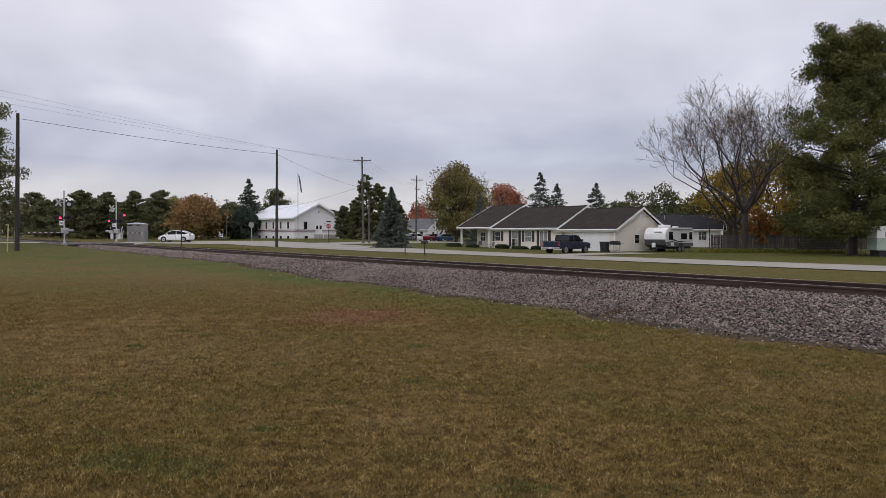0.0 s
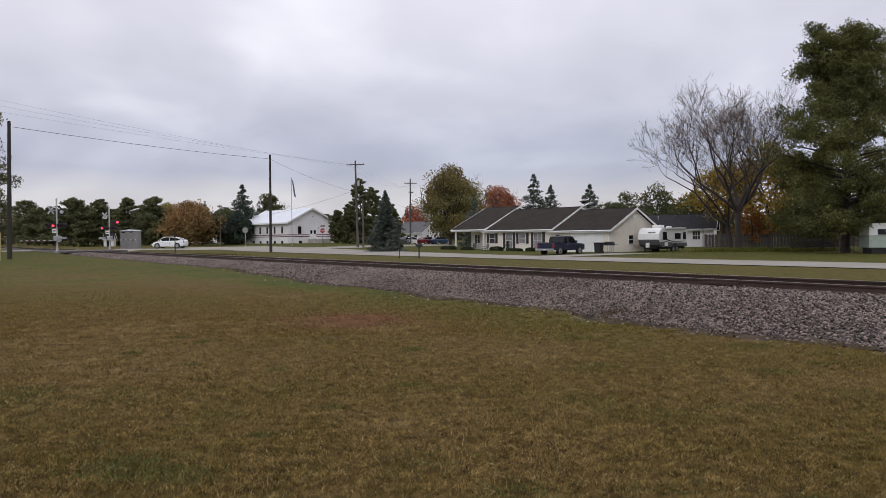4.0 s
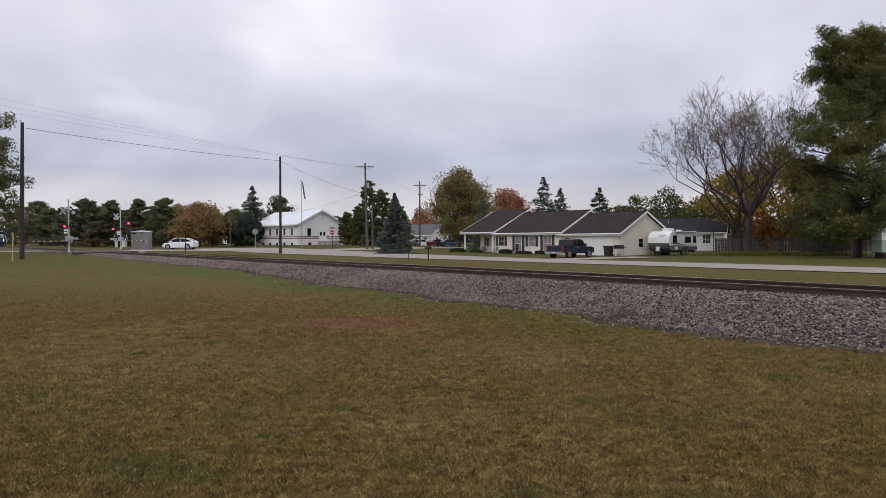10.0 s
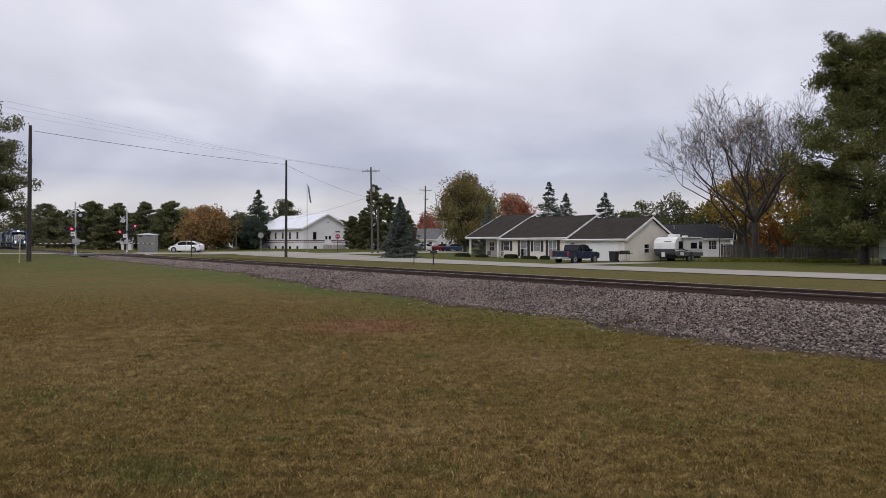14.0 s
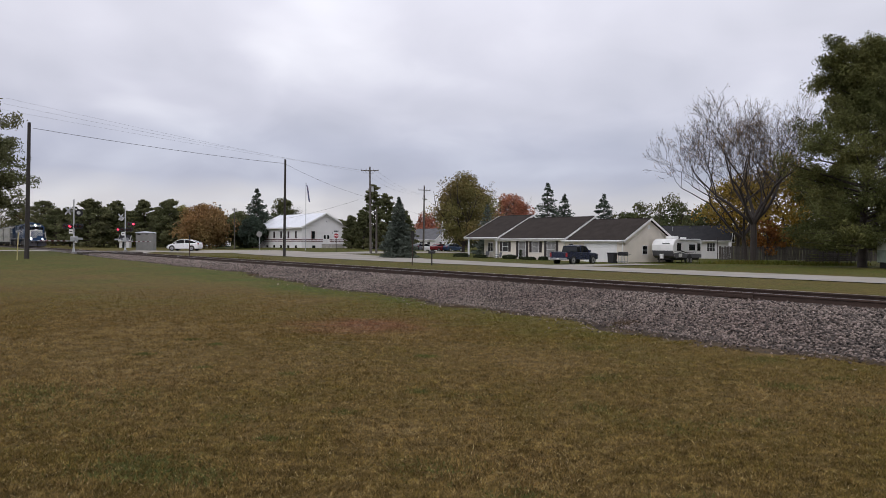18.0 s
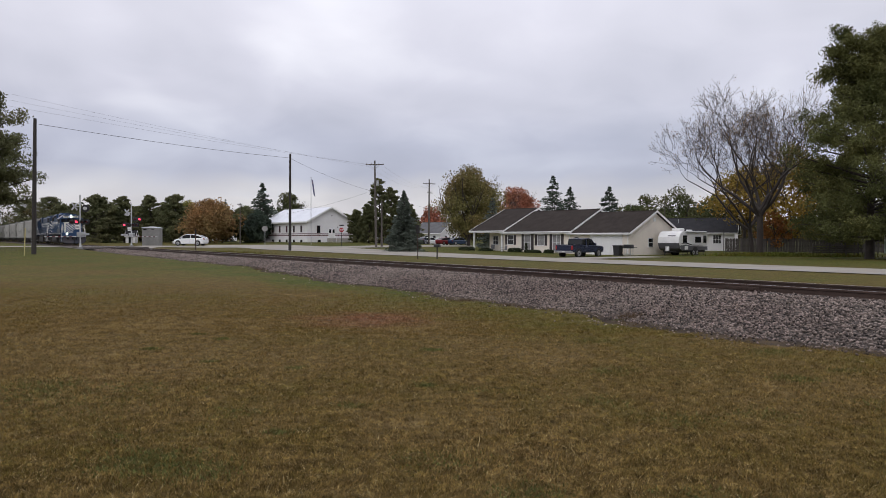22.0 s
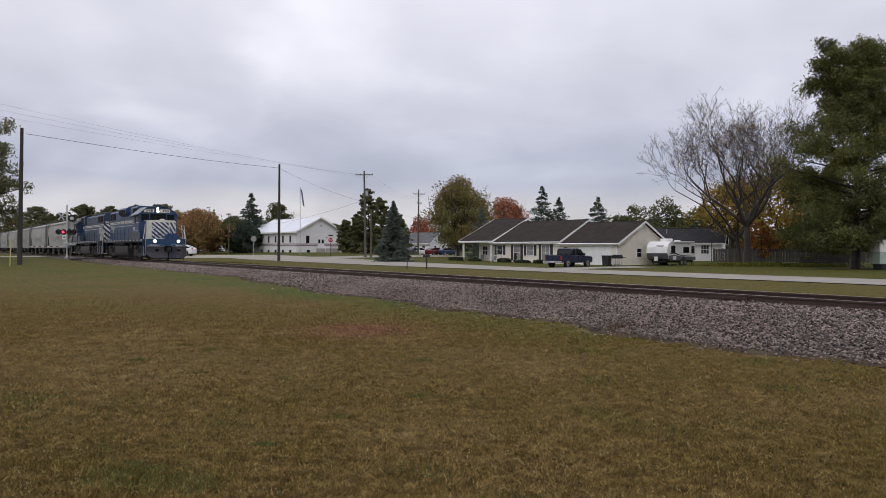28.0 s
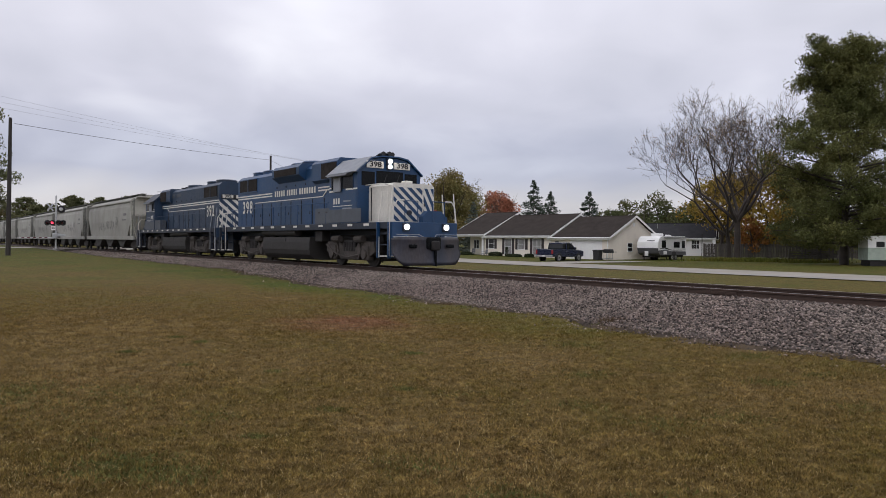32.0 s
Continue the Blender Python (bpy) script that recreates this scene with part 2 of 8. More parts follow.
M_TANK = mat("dusty_shaded_tank", (0.021, 0.019, 0.018), 0.7, vary=0.25, scale=1.5, fine=12)
M_TRUCK = mat("dusty_side_frame", (0.052, 0.044, 0.039), 0.85, vary=0.45, scale=3, fine=20, bump=0.4)
M_PLOW = mat("scuffed_plow", (0.013, 0.018, 0.034), 0.38, vary=0.4, scale=1.4, fine=12, other=(0.040, 0.031, 0.028), amount=0.75, spec=0.4, squash=(1, 1, 0.5))
M_HOPPER = mat("pale_grey_hopper", (0.315, 0.312, 0.285), 0.7, piece=0.14, vary=0.10, scale=0.7, fine=6, other=(0.22, 0.21, 0.19), amount=0.6, spec=0.3)
M_HOPPER_DARK = mat("dark_grey_hopper_end", (0.13, 0.13, 0.118), 0.75, vary=0.25, scale=1.2, fine=10)
M_SCREEN = mat("dusty_screen", (0.030, 0.026, 0.024), 0.9, vary=0.3, scale=3, fine=60, bump=0.5, bump_scale=80, spec=0.1)
M_SIDE_BOX = mat("faded_grey_box", (0.070, 0.080, 0.098), 0.6, vary=0.15)
M_GRAFFITI = mat("faded_spray_paint", (0.16, 0.15, 0.16), 0.7)

# ---- mesh helpers ----


def mesh_of(name, verts, faces, material, smooth=False):
    me = bpy.data.meshes.new(name)
    me.from_pydata([tuple(v) for v in verts], [], [tuple(int(i) for i in f) for f in faces])
    me.materials.append(material)
    if smooth:
        me.polygons.foreach_set("use_smooth", [True] * len(me.polygons))
    me.update()
    return me


def tri_mesh(name, co, material):
    """A mesh of loose triangles from an array (n, 3, 3)."""
    n = len(co)
    me = bpy.data.meshes.new(name)
    me.vertices.add(3 * n)
    me.vertices.foreach_set("co", np.asarray(co, dtype=np.float32).reshape(-1))
    me.loops.add(3 * n)
    me.loops.foreach_set("vertex_index", np.arange(3 * n, dtype=np.int32))
    me.polygons.add(n)
    me.polygons.foreach_set("loop_start", np.arange(0, 3 * n, 3, dtype=np.int32))
    me.materials.append(material)
    me.update(calc_edges=True)
    return me


def quad_mesh(name, co, material):
    """A mesh of loose quads from an array (n, 4, 3)."""
    n = len(co)
    me = bpy.data.meshes.new(name)
    me.vertices.add(4 * n)
    me.vertices.foreach_set("co", np.asarray(co, dtype=np.float32).reshape(-1))
    me.loops.add(4 * n)
    me.loops.foreach_set("vertex_index", np.arange(4 * n, dtype=np.int32))
    me.polygons.add(n)
    me.polygons.foreach_set("loop_start", np.arange(0, 4 * n, 4, dtype=np.int32))
    me.materials.append(material)
    me.update(calc_edges=True)
    return me


def part(name, bm, material, parent=None, label="", smooth=False):
    """Links a bmesh as one mesh object, under parent."""
    me = bpy.data.meshes.new(name)
    bmesh.ops.recalc_face_normals(bm, faces=bm.faces)
    if smooth:
        for f in bm.faces:
            f.smooth = True
    bm.to_mesh(me)
    bm.free()
    me.materials.append(material)
    ob = new(name, me)
    ob.parent = parent
    if label:
        ob["label"] = label
    return ob


def under(name, me, parent, label=""):
    ob = new(name, me)
    ob.parent = parent
    if label:
        ob["label"] = label
    return ob


def thing(name, m, label, category, group="", kind=""):
    ob = new(name)
    ob.matrix_basis = m
    ob.empty_display_size = 0.2
    return tagged(ob, label, category, group, kind)


def B():
    return bmesh.new()


def box(bm, x0, x1, y0, y1, z0, z1, bevel=0.0, m=None):
    """A box between limits, its edges bevelled."""
    r = bmesh.ops.create_cube(bm, size=1.0)
    vs = r["verts"]
    bmesh.ops.scale(bm, vec=(x1 - x0, y1 - y0, z1 - z0), verts=vs)
    bmesh.ops.translate(bm, vec=((x0 + x1) / 2, (y0 + y1) / 2, (z0 + z1) / 2), verts=vs)
    if bevel:
        es = list({e for v in vs for e in v.link_edges})
        g = bmesh.ops.bevel(bm, geom=es, offset=bevel, segments=2, affect="EDGES", profile=0.5)
        vs = list({v for f in g["faces"] for v in f.verts})
    if m is not None:
        bmesh.ops.transform(bm, matrix=m, verts=vs)
    return bm


def rod(bm, a, c, r0, r1=None, seg=8):
    """A straight round bar from a to c."""
    a, c = Vector(a), Vector(c)
    r1 = r0 if r1 is None else r1
    d = c - a
    m = Matrix.Translation((a + c) / 2) @ d.to_track_quat("Z", "Y").to_matrix().to_4x4()
    bmesh.ops.create_cone(bm, cap_ends=True, segments=seg, radius1=r0, radius2=r1, depth=d.length, matrix=m)
    return bm


def bent(bm, pts, r, seg=6):
    for a, c in zip(pts[:-1], pts[1:]):
        rod(bm, a, c, r, r, seg)
    return bm


def prism(bm, outline, y0, y1, axis="y"):
    """An outline of (a, b) pairs pushed from y0 to y1 along an axis."""
    def at(a, c, d):
        return {"y": (a, d, c), "x": (d, a, c), "z": (a, c, d)}[axis]
    lo = [bm.verts.new(at(a, c, y0)) for a, c in outline]
    hi = [bm.verts.new(at(a, c, y1)) for a, c in outline]
    n = len(outline)
    bm.faces.new(lo)
    bm.faces.new(list(reversed(hi)))
    for i in range(n):
        bm.faces.new((lo[i], lo[(i + 1) % n], hi[(i + 1) % n], hi[i]))
    return bm


def ball(bm, c, r, u=10, v=7, sz=1.0):
    bmesh.ops.create_uvsphere(bm, u_segments=u, v_segments=v, radius=r, matrix=Matrix.Translation(c) @ Matrix.Diagonal((1, 1, sz, 1)))
    return bm


def lettering(name, text, size, material, parent, m, label="", squeeze=1.0, gap=1.0):
    """Flat raised characters in the built-in font, as a mesh."""
    cu = bpy.data.curves.new(name, "FONT")
    cu.body, cu.size, cu.align_x, cu.align_y, cu.extrude = text, size, "CENTER", "CENTER", 0.006
    cu.offset, cu.space_character = 0.02 * size, gap
    tmp = bpy.data.objects.new(name + "_curve", cu)
    scene.collection.objects.link(tmp)
    bpy.context.view_layer.update()
    me = bpy.data.meshes.new_from_object(tmp.evaluated_get(bpy.context.evaluated_depsgraph_get()))
    bpy.data.objects.remove(tmp)
    me.materials.clear()
    me.materials.append(material)
    me.transform(Matrix.Diagonal((squeeze, 1, 1, 1)))
    ob = under(name, me, parent, label)
    ob.matrix_basis = m
    return ob


# ---- plan: the track runs past at a slant; s along it, p across it ----
SLANT = radians(35.73)
TRACK_P = 15.68
RAIL_Z = 0.62
CA, SA = math.cos(SLANT), math.sin(SLANT)


def xy(p, s):
    return p * CA - s * SA, p * SA + s * CA


def ps(x, y):
    return x * CA + y * SA, -x * SA + y * CA


def spot(k, d):
    """A place d metres ahead and k * d metres aside."""
    return k * d, d


def ease(v):
    v = np.clip(v, 0.0, 1.0)
    return v * v * (3 - 2 * v)


def ground_z(p, s):
    """Height of the lawn and verge: it climbs gently towards the crossing and falls away to the rails."""
    near = 0.66 * ease(s / 95.0)
    far = -0.06 + 0.66 * ease((s - 40) / 75.0) * (1 - 0.5 * ease((p - 66) / 20.0)) + 0.3 * ease((s - 70) / 50.0) * ease((p - 45) / 7.0) * (1 - ease((p - 62) / 10.0))
    z = near + (far - near) * ease((p - 14.0) / 14.0)
    off = abs(p - TRACK_P)
    cut = np.minimum(z, RAIL_Z - 0.42)
    z = cut + (z - cut) * ease((off - 2.6) / 3.0)
    return z


def gz(x, y):
    p, s = ps(x, y)
    return float(ground_z(np.float64(p), np.float64(s)))


def on_ground(k, d, turn=0.0, dz=0.0):
    x, y = spot(k, d)
    return pose(x, y, gz(x, y) + dz, 0, 0, turn)


def grid_mesh(name, us, vs, height, material, smooth=True):
    """A sheet over the plan's p and s lines."""
    pp, ss = np.meshgrid(us, vs, indexing="ij")
    zz = height(pp, ss)
    xx, yy = pp * CA - ss * SA, pp * SA + ss * CA
    verts = np.stack([xx, yy, zz], -1).reshape(-1, 3)
    nv = len(vs)
    i, j = np.meshgrid(np.arange(len(us) - 1), np.arange(nv - 1), indexing="ij")
    a = (i * nv + j).reshape(-1)
    faces = np.stack([a, a + nv, a + nv + 1, a + 1], -1)
    return mesh_of(name, verts, faces, material, smooth)


def spaced(*runs):
    out = []
    for a, c, step in runs:
        out += list(np.arange(a, c, step))
    return np.array(out + [runs[-1][1]])


def lawn_height(p, s):
    z = ground_z(p, s)
    near = ease((60 - np.hypot(p, s)) / 60.0) + 0.15
    return z + 0.010 * np.sin(p * 1.3 + 0.7 * s) * np.sin(s * 0.9 - 0.4 * p) * near + 0.005 * np.sin(p * 3.1 - s * 2.3) * near


def grass_mat(name, blade, low=0.42, high=1.62, mixed=0.34):
    """Autumn lawn: straw, brown and green in patches; blade: spread from blade to blade, else the thatch under them."""
    m = bpy.data.materials.new(name)
    m.use_nodes = True
    nt = m.node_tree
    b = nt.nodes["Principled BSDF"]
    b.inputs["Roughness"].default_value, b.inputs["Specular IOR Level"].default_value = 0.9, 0.1
    co = nt.nodes.new("ShaderNodeTexCoord")

    def nz(sc, detail, rough=0.5):
        n = nt.nodes.new("ShaderNodeTexNoise")
        n.inputs["Scale"].default_value, n.inputs["Detail"].default_value, n.inputs["Roughness"].default_value = sc, detail, rough
        nt.links.new(co.outputs["Object"], n.inputs["Vector"])
        return n.outputs["Fac"]

    def op(kind, a, c):
        n = nt.nodes.new("ShaderNodeMath")
        n.operation = kind
        for socket, v in zip(n.inputs, (a, c)):
            if isinstance(v, (int, float)):
                socket.default_value = v
            else:
                nt.links.new(v, socket)
        return n.outputs[0]

    def span(source, lo, hi, a, c):
        n = nt.nodes.new("ShaderNodeMapRange")
        for key, v in zip(("From Min", "From Max", "To Min", "To Max"), (lo, hi, a, c)):
            n.inputs[key].default_value = v
        nt.links.new(source, n.inputs["Value"])
        return n.outputs[0]

    def along(way):
        n = nt.nodes.new("ShaderNodeVectorMath")
        n.operation = "DOT_PRODUCT"
        n.inputs[1].default_value = way
        nt.links.new(co.outputs["Object"], n.inputs[0])
        return n.outputs["Value"]

    if blade:
        g = nt.nodes.new("ShaderNodeNewGeometry")
        rnd = g.outputs["Random Per Island"]
        shade = span(op("FRACT", op("MULTIPLY", rnd, 37.3), 0.0), 0, 1, low, high)
    else:
        rnd = span(nz(55.0, 3.0, 0.7), 0.3, 0.7, 0.0, 1.0)
        shade = span(nz(70.0, 3.0, 0.7), 0.3, 0.7, 0.45, 0.94)
    patch = op("ADD", op("MULTIPLY", nz(0.28, 5.0), 0.70), op("MULTIPLY", nz(2.1, 5.0), 0.42))
    across = op("ADD", along((CA, SA, 0)), op("MULTIPLY", op("SUBTRACT", nz(0.22, 5.0), 0.5), 9.0))
    # greener along the foot of the stones up the line, and beyond the rails
    band = op("MULTIPLY", span(across, 7.0, 10.5, 0.0, 0.40), span(along((-SA, CA, 0)), 6.0, 22.0, 0.35, 1.0))
    band = op("MULTIPLY", band, span(across, 15.0, 18.0, 1.0, 0.2))
    up_line = op("MULTIPLY", span(op("ADD", along((-SA, CA, 0)), op("MULTIPLY", op("SUBTRACT", nz(0.13, 5.0), 0.5), 40.0)), 16.0, 46.0, 0.0, 0.36), span(across, 16.0, 19.0, 1.0, 0.3))
    lush = op("ADD", op("MAXIMUM", band, up_line), op("ADD", span(across, 16.0, 21.0, 0.0, 0.17), span(across, 38.0, 46.0, 0.0, 0.12)))
    pick = op("SUBTRACT", op("ADD", op("MULTIPLY", rnd, mixed), op("SUBTRACT", patch, mixed / 2)), lush)
    # a scorched reddish patch
    away = nt.nodes.new("ShaderNodeVectorMath")
    away.operation = "DISTANCE"
    away.inputs[1].default_value = (-1.7, 14.4, 0.1)
    nt.links.new(co.outputs["Object"], away.inputs[0])
    burnt = span(op("ADD", away.outputs["Value"], op("MULTIPLY", op("SUBTRACT", nz(1.1, 4.0), 0.5), 2.2)), 0.3, 1.7, 0.75, 0.0)
    ramp = nt.nodes.new("ShaderNodeValToRGB")
    el = ramp.color_ramp.elements
    el[0].position, el[0].color = 0.08, (0.092, 0.111, 0.018, 1)
    el[1].position, el[1].color = 0.92, (0.185, 0.098, 0.046, 1)
    for place, colour in ((0.26, (0.128, 0.113, 0.025, 1)), (0.42, (0.156, 0.115, 0.032, 1)), (0.58, (0.160, 0.105, 0.034, 1)), (0.70, (0.25, 0.180, 0.072, 1)), (0.80, (0.168, 0.102, 0.038, 1))):
        e = el.new(place)
        e.color = colour
    nt.links.new(pick, ramp.inputs[0])
    red = nt.nodes.new("ShaderNodeMix")
    red.data_type = "RGBA"
    nt.links.new(burnt, red.inputs[0])
    nt.links.new(ramp.outputs[0], red.inputs[6])
    red.inputs[7].default_value = (0.215, 0.098, 0.058, 1)
    mottle = op("MULTIPLY", span(nz(34.0, 3.0, 0.6), 0.36, 0.64, 0.74, 1.18), op("MULTIPLY", span(nz(3.3, 4.0), 0.3, 0.7, 0.84, 1.16), span(nz(8.5, 3.0, 0.6), 0.34, 0.66, 0.66, 1.26)))
    mx = nt.nodes.new("ShaderNodeMix")
    mx.data_type, mx.blend_type = "RGBA", "MULTIPLY"
    mx.inputs[0].default_value = 1.0
    nt.links.new(red.outputs[2], mx.inputs[6])
    nt.links.new(op("MULTIPLY", shade, mottle), mx.inputs[7])
    nt.links.new(mx.outputs[2], b.inputs["Base Color"])
    if not blade:
        bump = nt.nodes.new("ShaderNodeBump")
        bump.inputs["Strength"].default_value, bump.inputs["Distance"].default_value = 0.6, 0.02
        nt.links.new(nz(45.0, 4.0), bump.inputs["Height"])
        nt.links.new(bump.outputs[0], b.inputs["Normal"])
    return m


M_GRASS = grass_mat("mown_grass", True)
M_GRASS_FAR = grass_mat("far_mown_grass", True, 0.80, 1.30, 0.14)
M_SOIL = grass_mat("lawn_thatch", False, mixed=0.2)
P_LINES = spaced((-3000, -400, 400), (-400, -60, 40), (-60, -20, 4), (-20, 26, 0.5), (26, 60, 2), (60, 160, 8), (160, 500, 40), (500, 3000, 500))
S_LINES = spaced((-3000, -400, 400), (-400, -60, 40), (-60, -16, 4), (-16, 40, 0.7), (40, 130, 2), (130, 400, 15), (400, 3000, 400))
ground = tagged(new("ground", grid_mesh("ground", P_LINES, S_LINES, lawn_height, M_SOIL)), "dry mown lawn, brown with greener patches", "ground", kind="structure")

# ---- track ----
ballast_rng = np.random.default_rng(5)
BED = [(-5.2, -0.75), (-4.6, -0.52), (-3.0, -0.40), (-1.75, -0.20), (-1.3, -0.17), (1.3, -0.17), (1.75, -0.22), (3.0, -0.55), (3.6, -0.9)]


def toe(s):
    return 4.45 - 1.65 * float(ease((s - 5.0) / 42.0)) + 0.22 * math.sin(s * 0.31) + 0.18 * math.sin(s * 0.83 + 1.0) + 0.1 * math.sin(s * 2.1)


def bed_z(o, s):
    """Height of the stone bed at o metres from the middle of the track, minus towards the lawn."""
    a = toe(s)
    g = float(ground_z(np.float64(TRACK_P + o), np.float64(s)))
    top = RAIL_Z - 0.17
    if o < -1.5:
        f = min(1.0, (-1.5 - o) / (a - 1.5))
        low = float(ground_z(np.float64(TRACK_P - a), np.float64(s))) + 0.01
        return top + (low - top) * (0.55 * f + 0.45 * f * f)
    if o > 1.5:
        f = min(1.0, (o - 1.5) / 1.8)
        low = float(ground_z(np.float64(TRACK_P + 3.3), np.float64(s))) - 0.02
        return top + (low - top) * f
    return top


bed_s = list(np.arange(-40, 60, 1.0)) + list(np.arange(60, 480, 6.0))
bed_o = [-1.2, -1.0, -0.92, -0.8, -0.65, -0.5, -0.36, 0.36, 0.6, 0.8]
verts, faces = [], []
for s in bed_s:
    a = toe(s)
    for u in bed_o:
        o = u * (a + 0.1) if u < 0 else u * 4.2
        if u < -1.1:
            o = -a - 0.62 - 0.25 * math.sin(s * 1.9) * math.sin(s * 0.7)
        x, y = xy(TRACK_P + o, s)
        soil = float(lawn_height(np.float64(TRACK_P + o), np.float64(s)))
        verts.append((x, y, soil - 0.03 if u < -1.1 else soil + 0.012 if u < -0.95 else bed_z(o, s)))
n = len(bed_o)
for i in range(len(bed_s) - 1):
    for j in range(n - 1):
        faces.append((i * n + j, i * n + j + 1, (i + 1) * n + j + 1, (i + 1) * n + j))
track_bed = tagged(new("track_bed", mesh_of("track_bed", verts, faces, M_BED_GAP_SHADE, True)), "bed under the loose track stones, darkened as the shade in their gaps", "ballast", kind="structure")


verts, faces = [], []
soil_s = list(np.arange(-10, 60, 0.5))
for i, s in enumerate(soil_s):
    for o in (0.25, -0.15, -0.55 - 0.3 * math.sin(s * 1.3) * math.sin(s * 0.47)):
        p = TRACK_P - toe(s) + o
        x, y = xy(p, s)
        verts.append((x, y, float(lawn_height(np.float64(p), np.float64(s))) + (0.018 if o > -0.5 else -0.006)))
    if i:
        faces += [(3 * i - 3 + j, 3 * i - 2 + j, 3 * i + 1 + j, 3 * i + j) for j in range(2)]
M_BARE = mat("bare_dark_soil", (0.044, 0.032, 0.024), 0.95, vary=0.35, scale=1.5, fine=30, bump=0.8, bump_scale=30, other=(0.085, 0.062, 0.036), amount=0.8, spec=0.1)
tagged(new("soil", mesh_of("soil", verts, faces, M_BARE, True)), "bare dark soil along the foot of the stones", "soil", kind="structure")


def rough_stones(count, place, size_lo, size_hi, rng):
    """Loose angular stones: squashed, jittered eight-sided lumps as one triangle soup per stone, closed."""
    base = np.array([(1, 0, 0), (0, 1, 0), (-1, 0, 0), (0, -1, 0), (0, 0, 1), (0, 0, -1)], float)
    tris = [(0, 1, 4), (1, 2, 4), (2, 3, 4), (3, 0, 4), (1, 0, 5), (2, 1, 5), (3, 2, 5), (0, 3, 5)]
    v = base[None] * rng.uniform(0.7, 1.15, (count, 6, 1)) + rng.uniform(-0.36, 0.36, (count, 6, 3))
    v *= rng.uniform(size_lo, size_hi, (count, 1, 1)) * np.array([1, 1, 0.75])
    a = rng.uniform(0, 6.28, count)
    c, q = np.cos(a)[:, None], np.sin(a)[:, None]
    x, y = v[..., 0] * c - v[..., 1] * q, v[..., 0] * q + v[..., 1] * c
    v = np.stack([x, y, v[..., 2]], -1) + place[:, None, :]
    me = bpy.data.meshes.new("stones")
    me.vertices.add(count * 6)
    me.vertices.foreach_set("co", v.astype(np.float32).reshape(-1))
    idx = (np.array(tris)[None] + 6 * np.arange(count)[:, None, None]).reshape(-1)
    me.loops.add(len(idx))
    me.loops.foreach_set("vertex_index", idx.astype(np.int32))
    me.polygons.add(count * 8)
    me.polygons.foreach_set("loop_start", np.arange(0, count * 24, 3, dtype=np.int32))
    me.materials.append(M_STONE)
    me.update(calc_edges=True)
    return me


def stone_places(count, s0, s1, rng):
    """Places on the bed, thinning out past its foot into the grass."""
    s = rng.uniform(s0, s1, count)
    a = 4.45 - 1.65 * ease((s - 5.0) / 42.0) + 0.22 * np.sin(s * 0.31) + 0.18 * np.sin(s * 0.83 + 1.0) + 0.1 * np.sin(s * 2.1)
    o = np.where(rng.random(count) < 0.86, -1.25 - (a - 1.15) * rng.random(count) ** 0.9, rng.uniform(-1.2, 1.6, count))
    o = np.where(rng.random(count) < 0.03, -a - rng.exponential(0.24, count), o)
    keep = (np.abs(np.abs(o) - 0.735) > 0.115)
    s, a, o = s[keep], a[keep], o[keep]
    top = RAIL_Z - 0.17
    f = np.clip((-1.5 - o) / (a - 1.5), 0, 1)
    z = top + (ground_z(TRACK_P - a, s) + 0.01 - top) * (0.55 * f + 0.45 * f * f)
    g = np.clip((o - 1.5) / 1.8, 0, 1)
    z = z + (ground_z(TRACK_P + 3.3 + 0 * s, s) - 0.02 - top) * g
    z = np.where(o < -a, lawn_height(TRACK_P + o, s), z)
    x, y = xy(TRACK_P + o, s)
    return np.stack([x, y, z + rng.uniform(-0.012, 0.045, len(z))], -1)


places = stone_places(86000, -9, 24, ballast_rng)
near_stones = new("ballast_stones", rough_stones(len(places), places, 0.015, 0.036, ballast_rng))
tagged(near_stones, "loose crushed stones of the track bed", "ballast", kind="stuff")
places = stone_places(34000, 24, 84, ballast_rng)
far_stones = new("ballast_stones", rough_stones(len(places), places, 0.024, 0.050, ballast_rng))
tagged(far_stones, "loose crushed stones of the track bed", "ballast", kind="stuff")

RAIL_OUT = [(-0.075, -0.17), (0.075, -0.17), (0.075, -0.158), (0.018, -0.145), (0.010, -0.13), (0.010, -0.045), (0.036, -0.036), (0.036, -0.008), (0.028, 0.0), (-0.028, 0.0), (-0.036, -0.008), (-0.036, -0.036), (-0.010, -0.045), (-0.010, -0.13), (-0.018, -0.145), (-0.075, -0.158)]
track = thing("railway_track", pose(*xy(TRACK_P, 0), RAIL_Z, 0, 0, math.degrees(SLANT)), "single railway track of brown rusted rails on dark ties", "track", kind="structure")
for side in (-0.755, 0.755):
    bm = B()
    prism(bm, [(a + side, c) for a, c in RAIL_OUT], -60.0, 520.0)
    part("rail", bm, M_RUST, track)
    bm = B()
    box(bm, side - 0.026, side + 0.026, -60.0, 520.0, -0.002, 0.003)
    part("rail_head", bm, M_STEEL, track, "worn bright running surface")
tie_me = bpy.data.meshes.new("tie")
bm = box(B(), -1.3, 1.3, -0.115, 0.115, -0.36, -0.15, 0.012)
bm.to_mesh(tie_me)
bm.free()
tie_me.materials.append(M_TIE)
for i in range(200):
    ob = under("tie", tie_me, track)
    ob.matrix_basis = pose(ballast_rng.uniform(-0.05, 0.05), -14 + 0.53 * i, ballast_rng.uniform(-0.012, 0.012), 0, 0, ballast_rng.uniform(-1.2, 1.2))
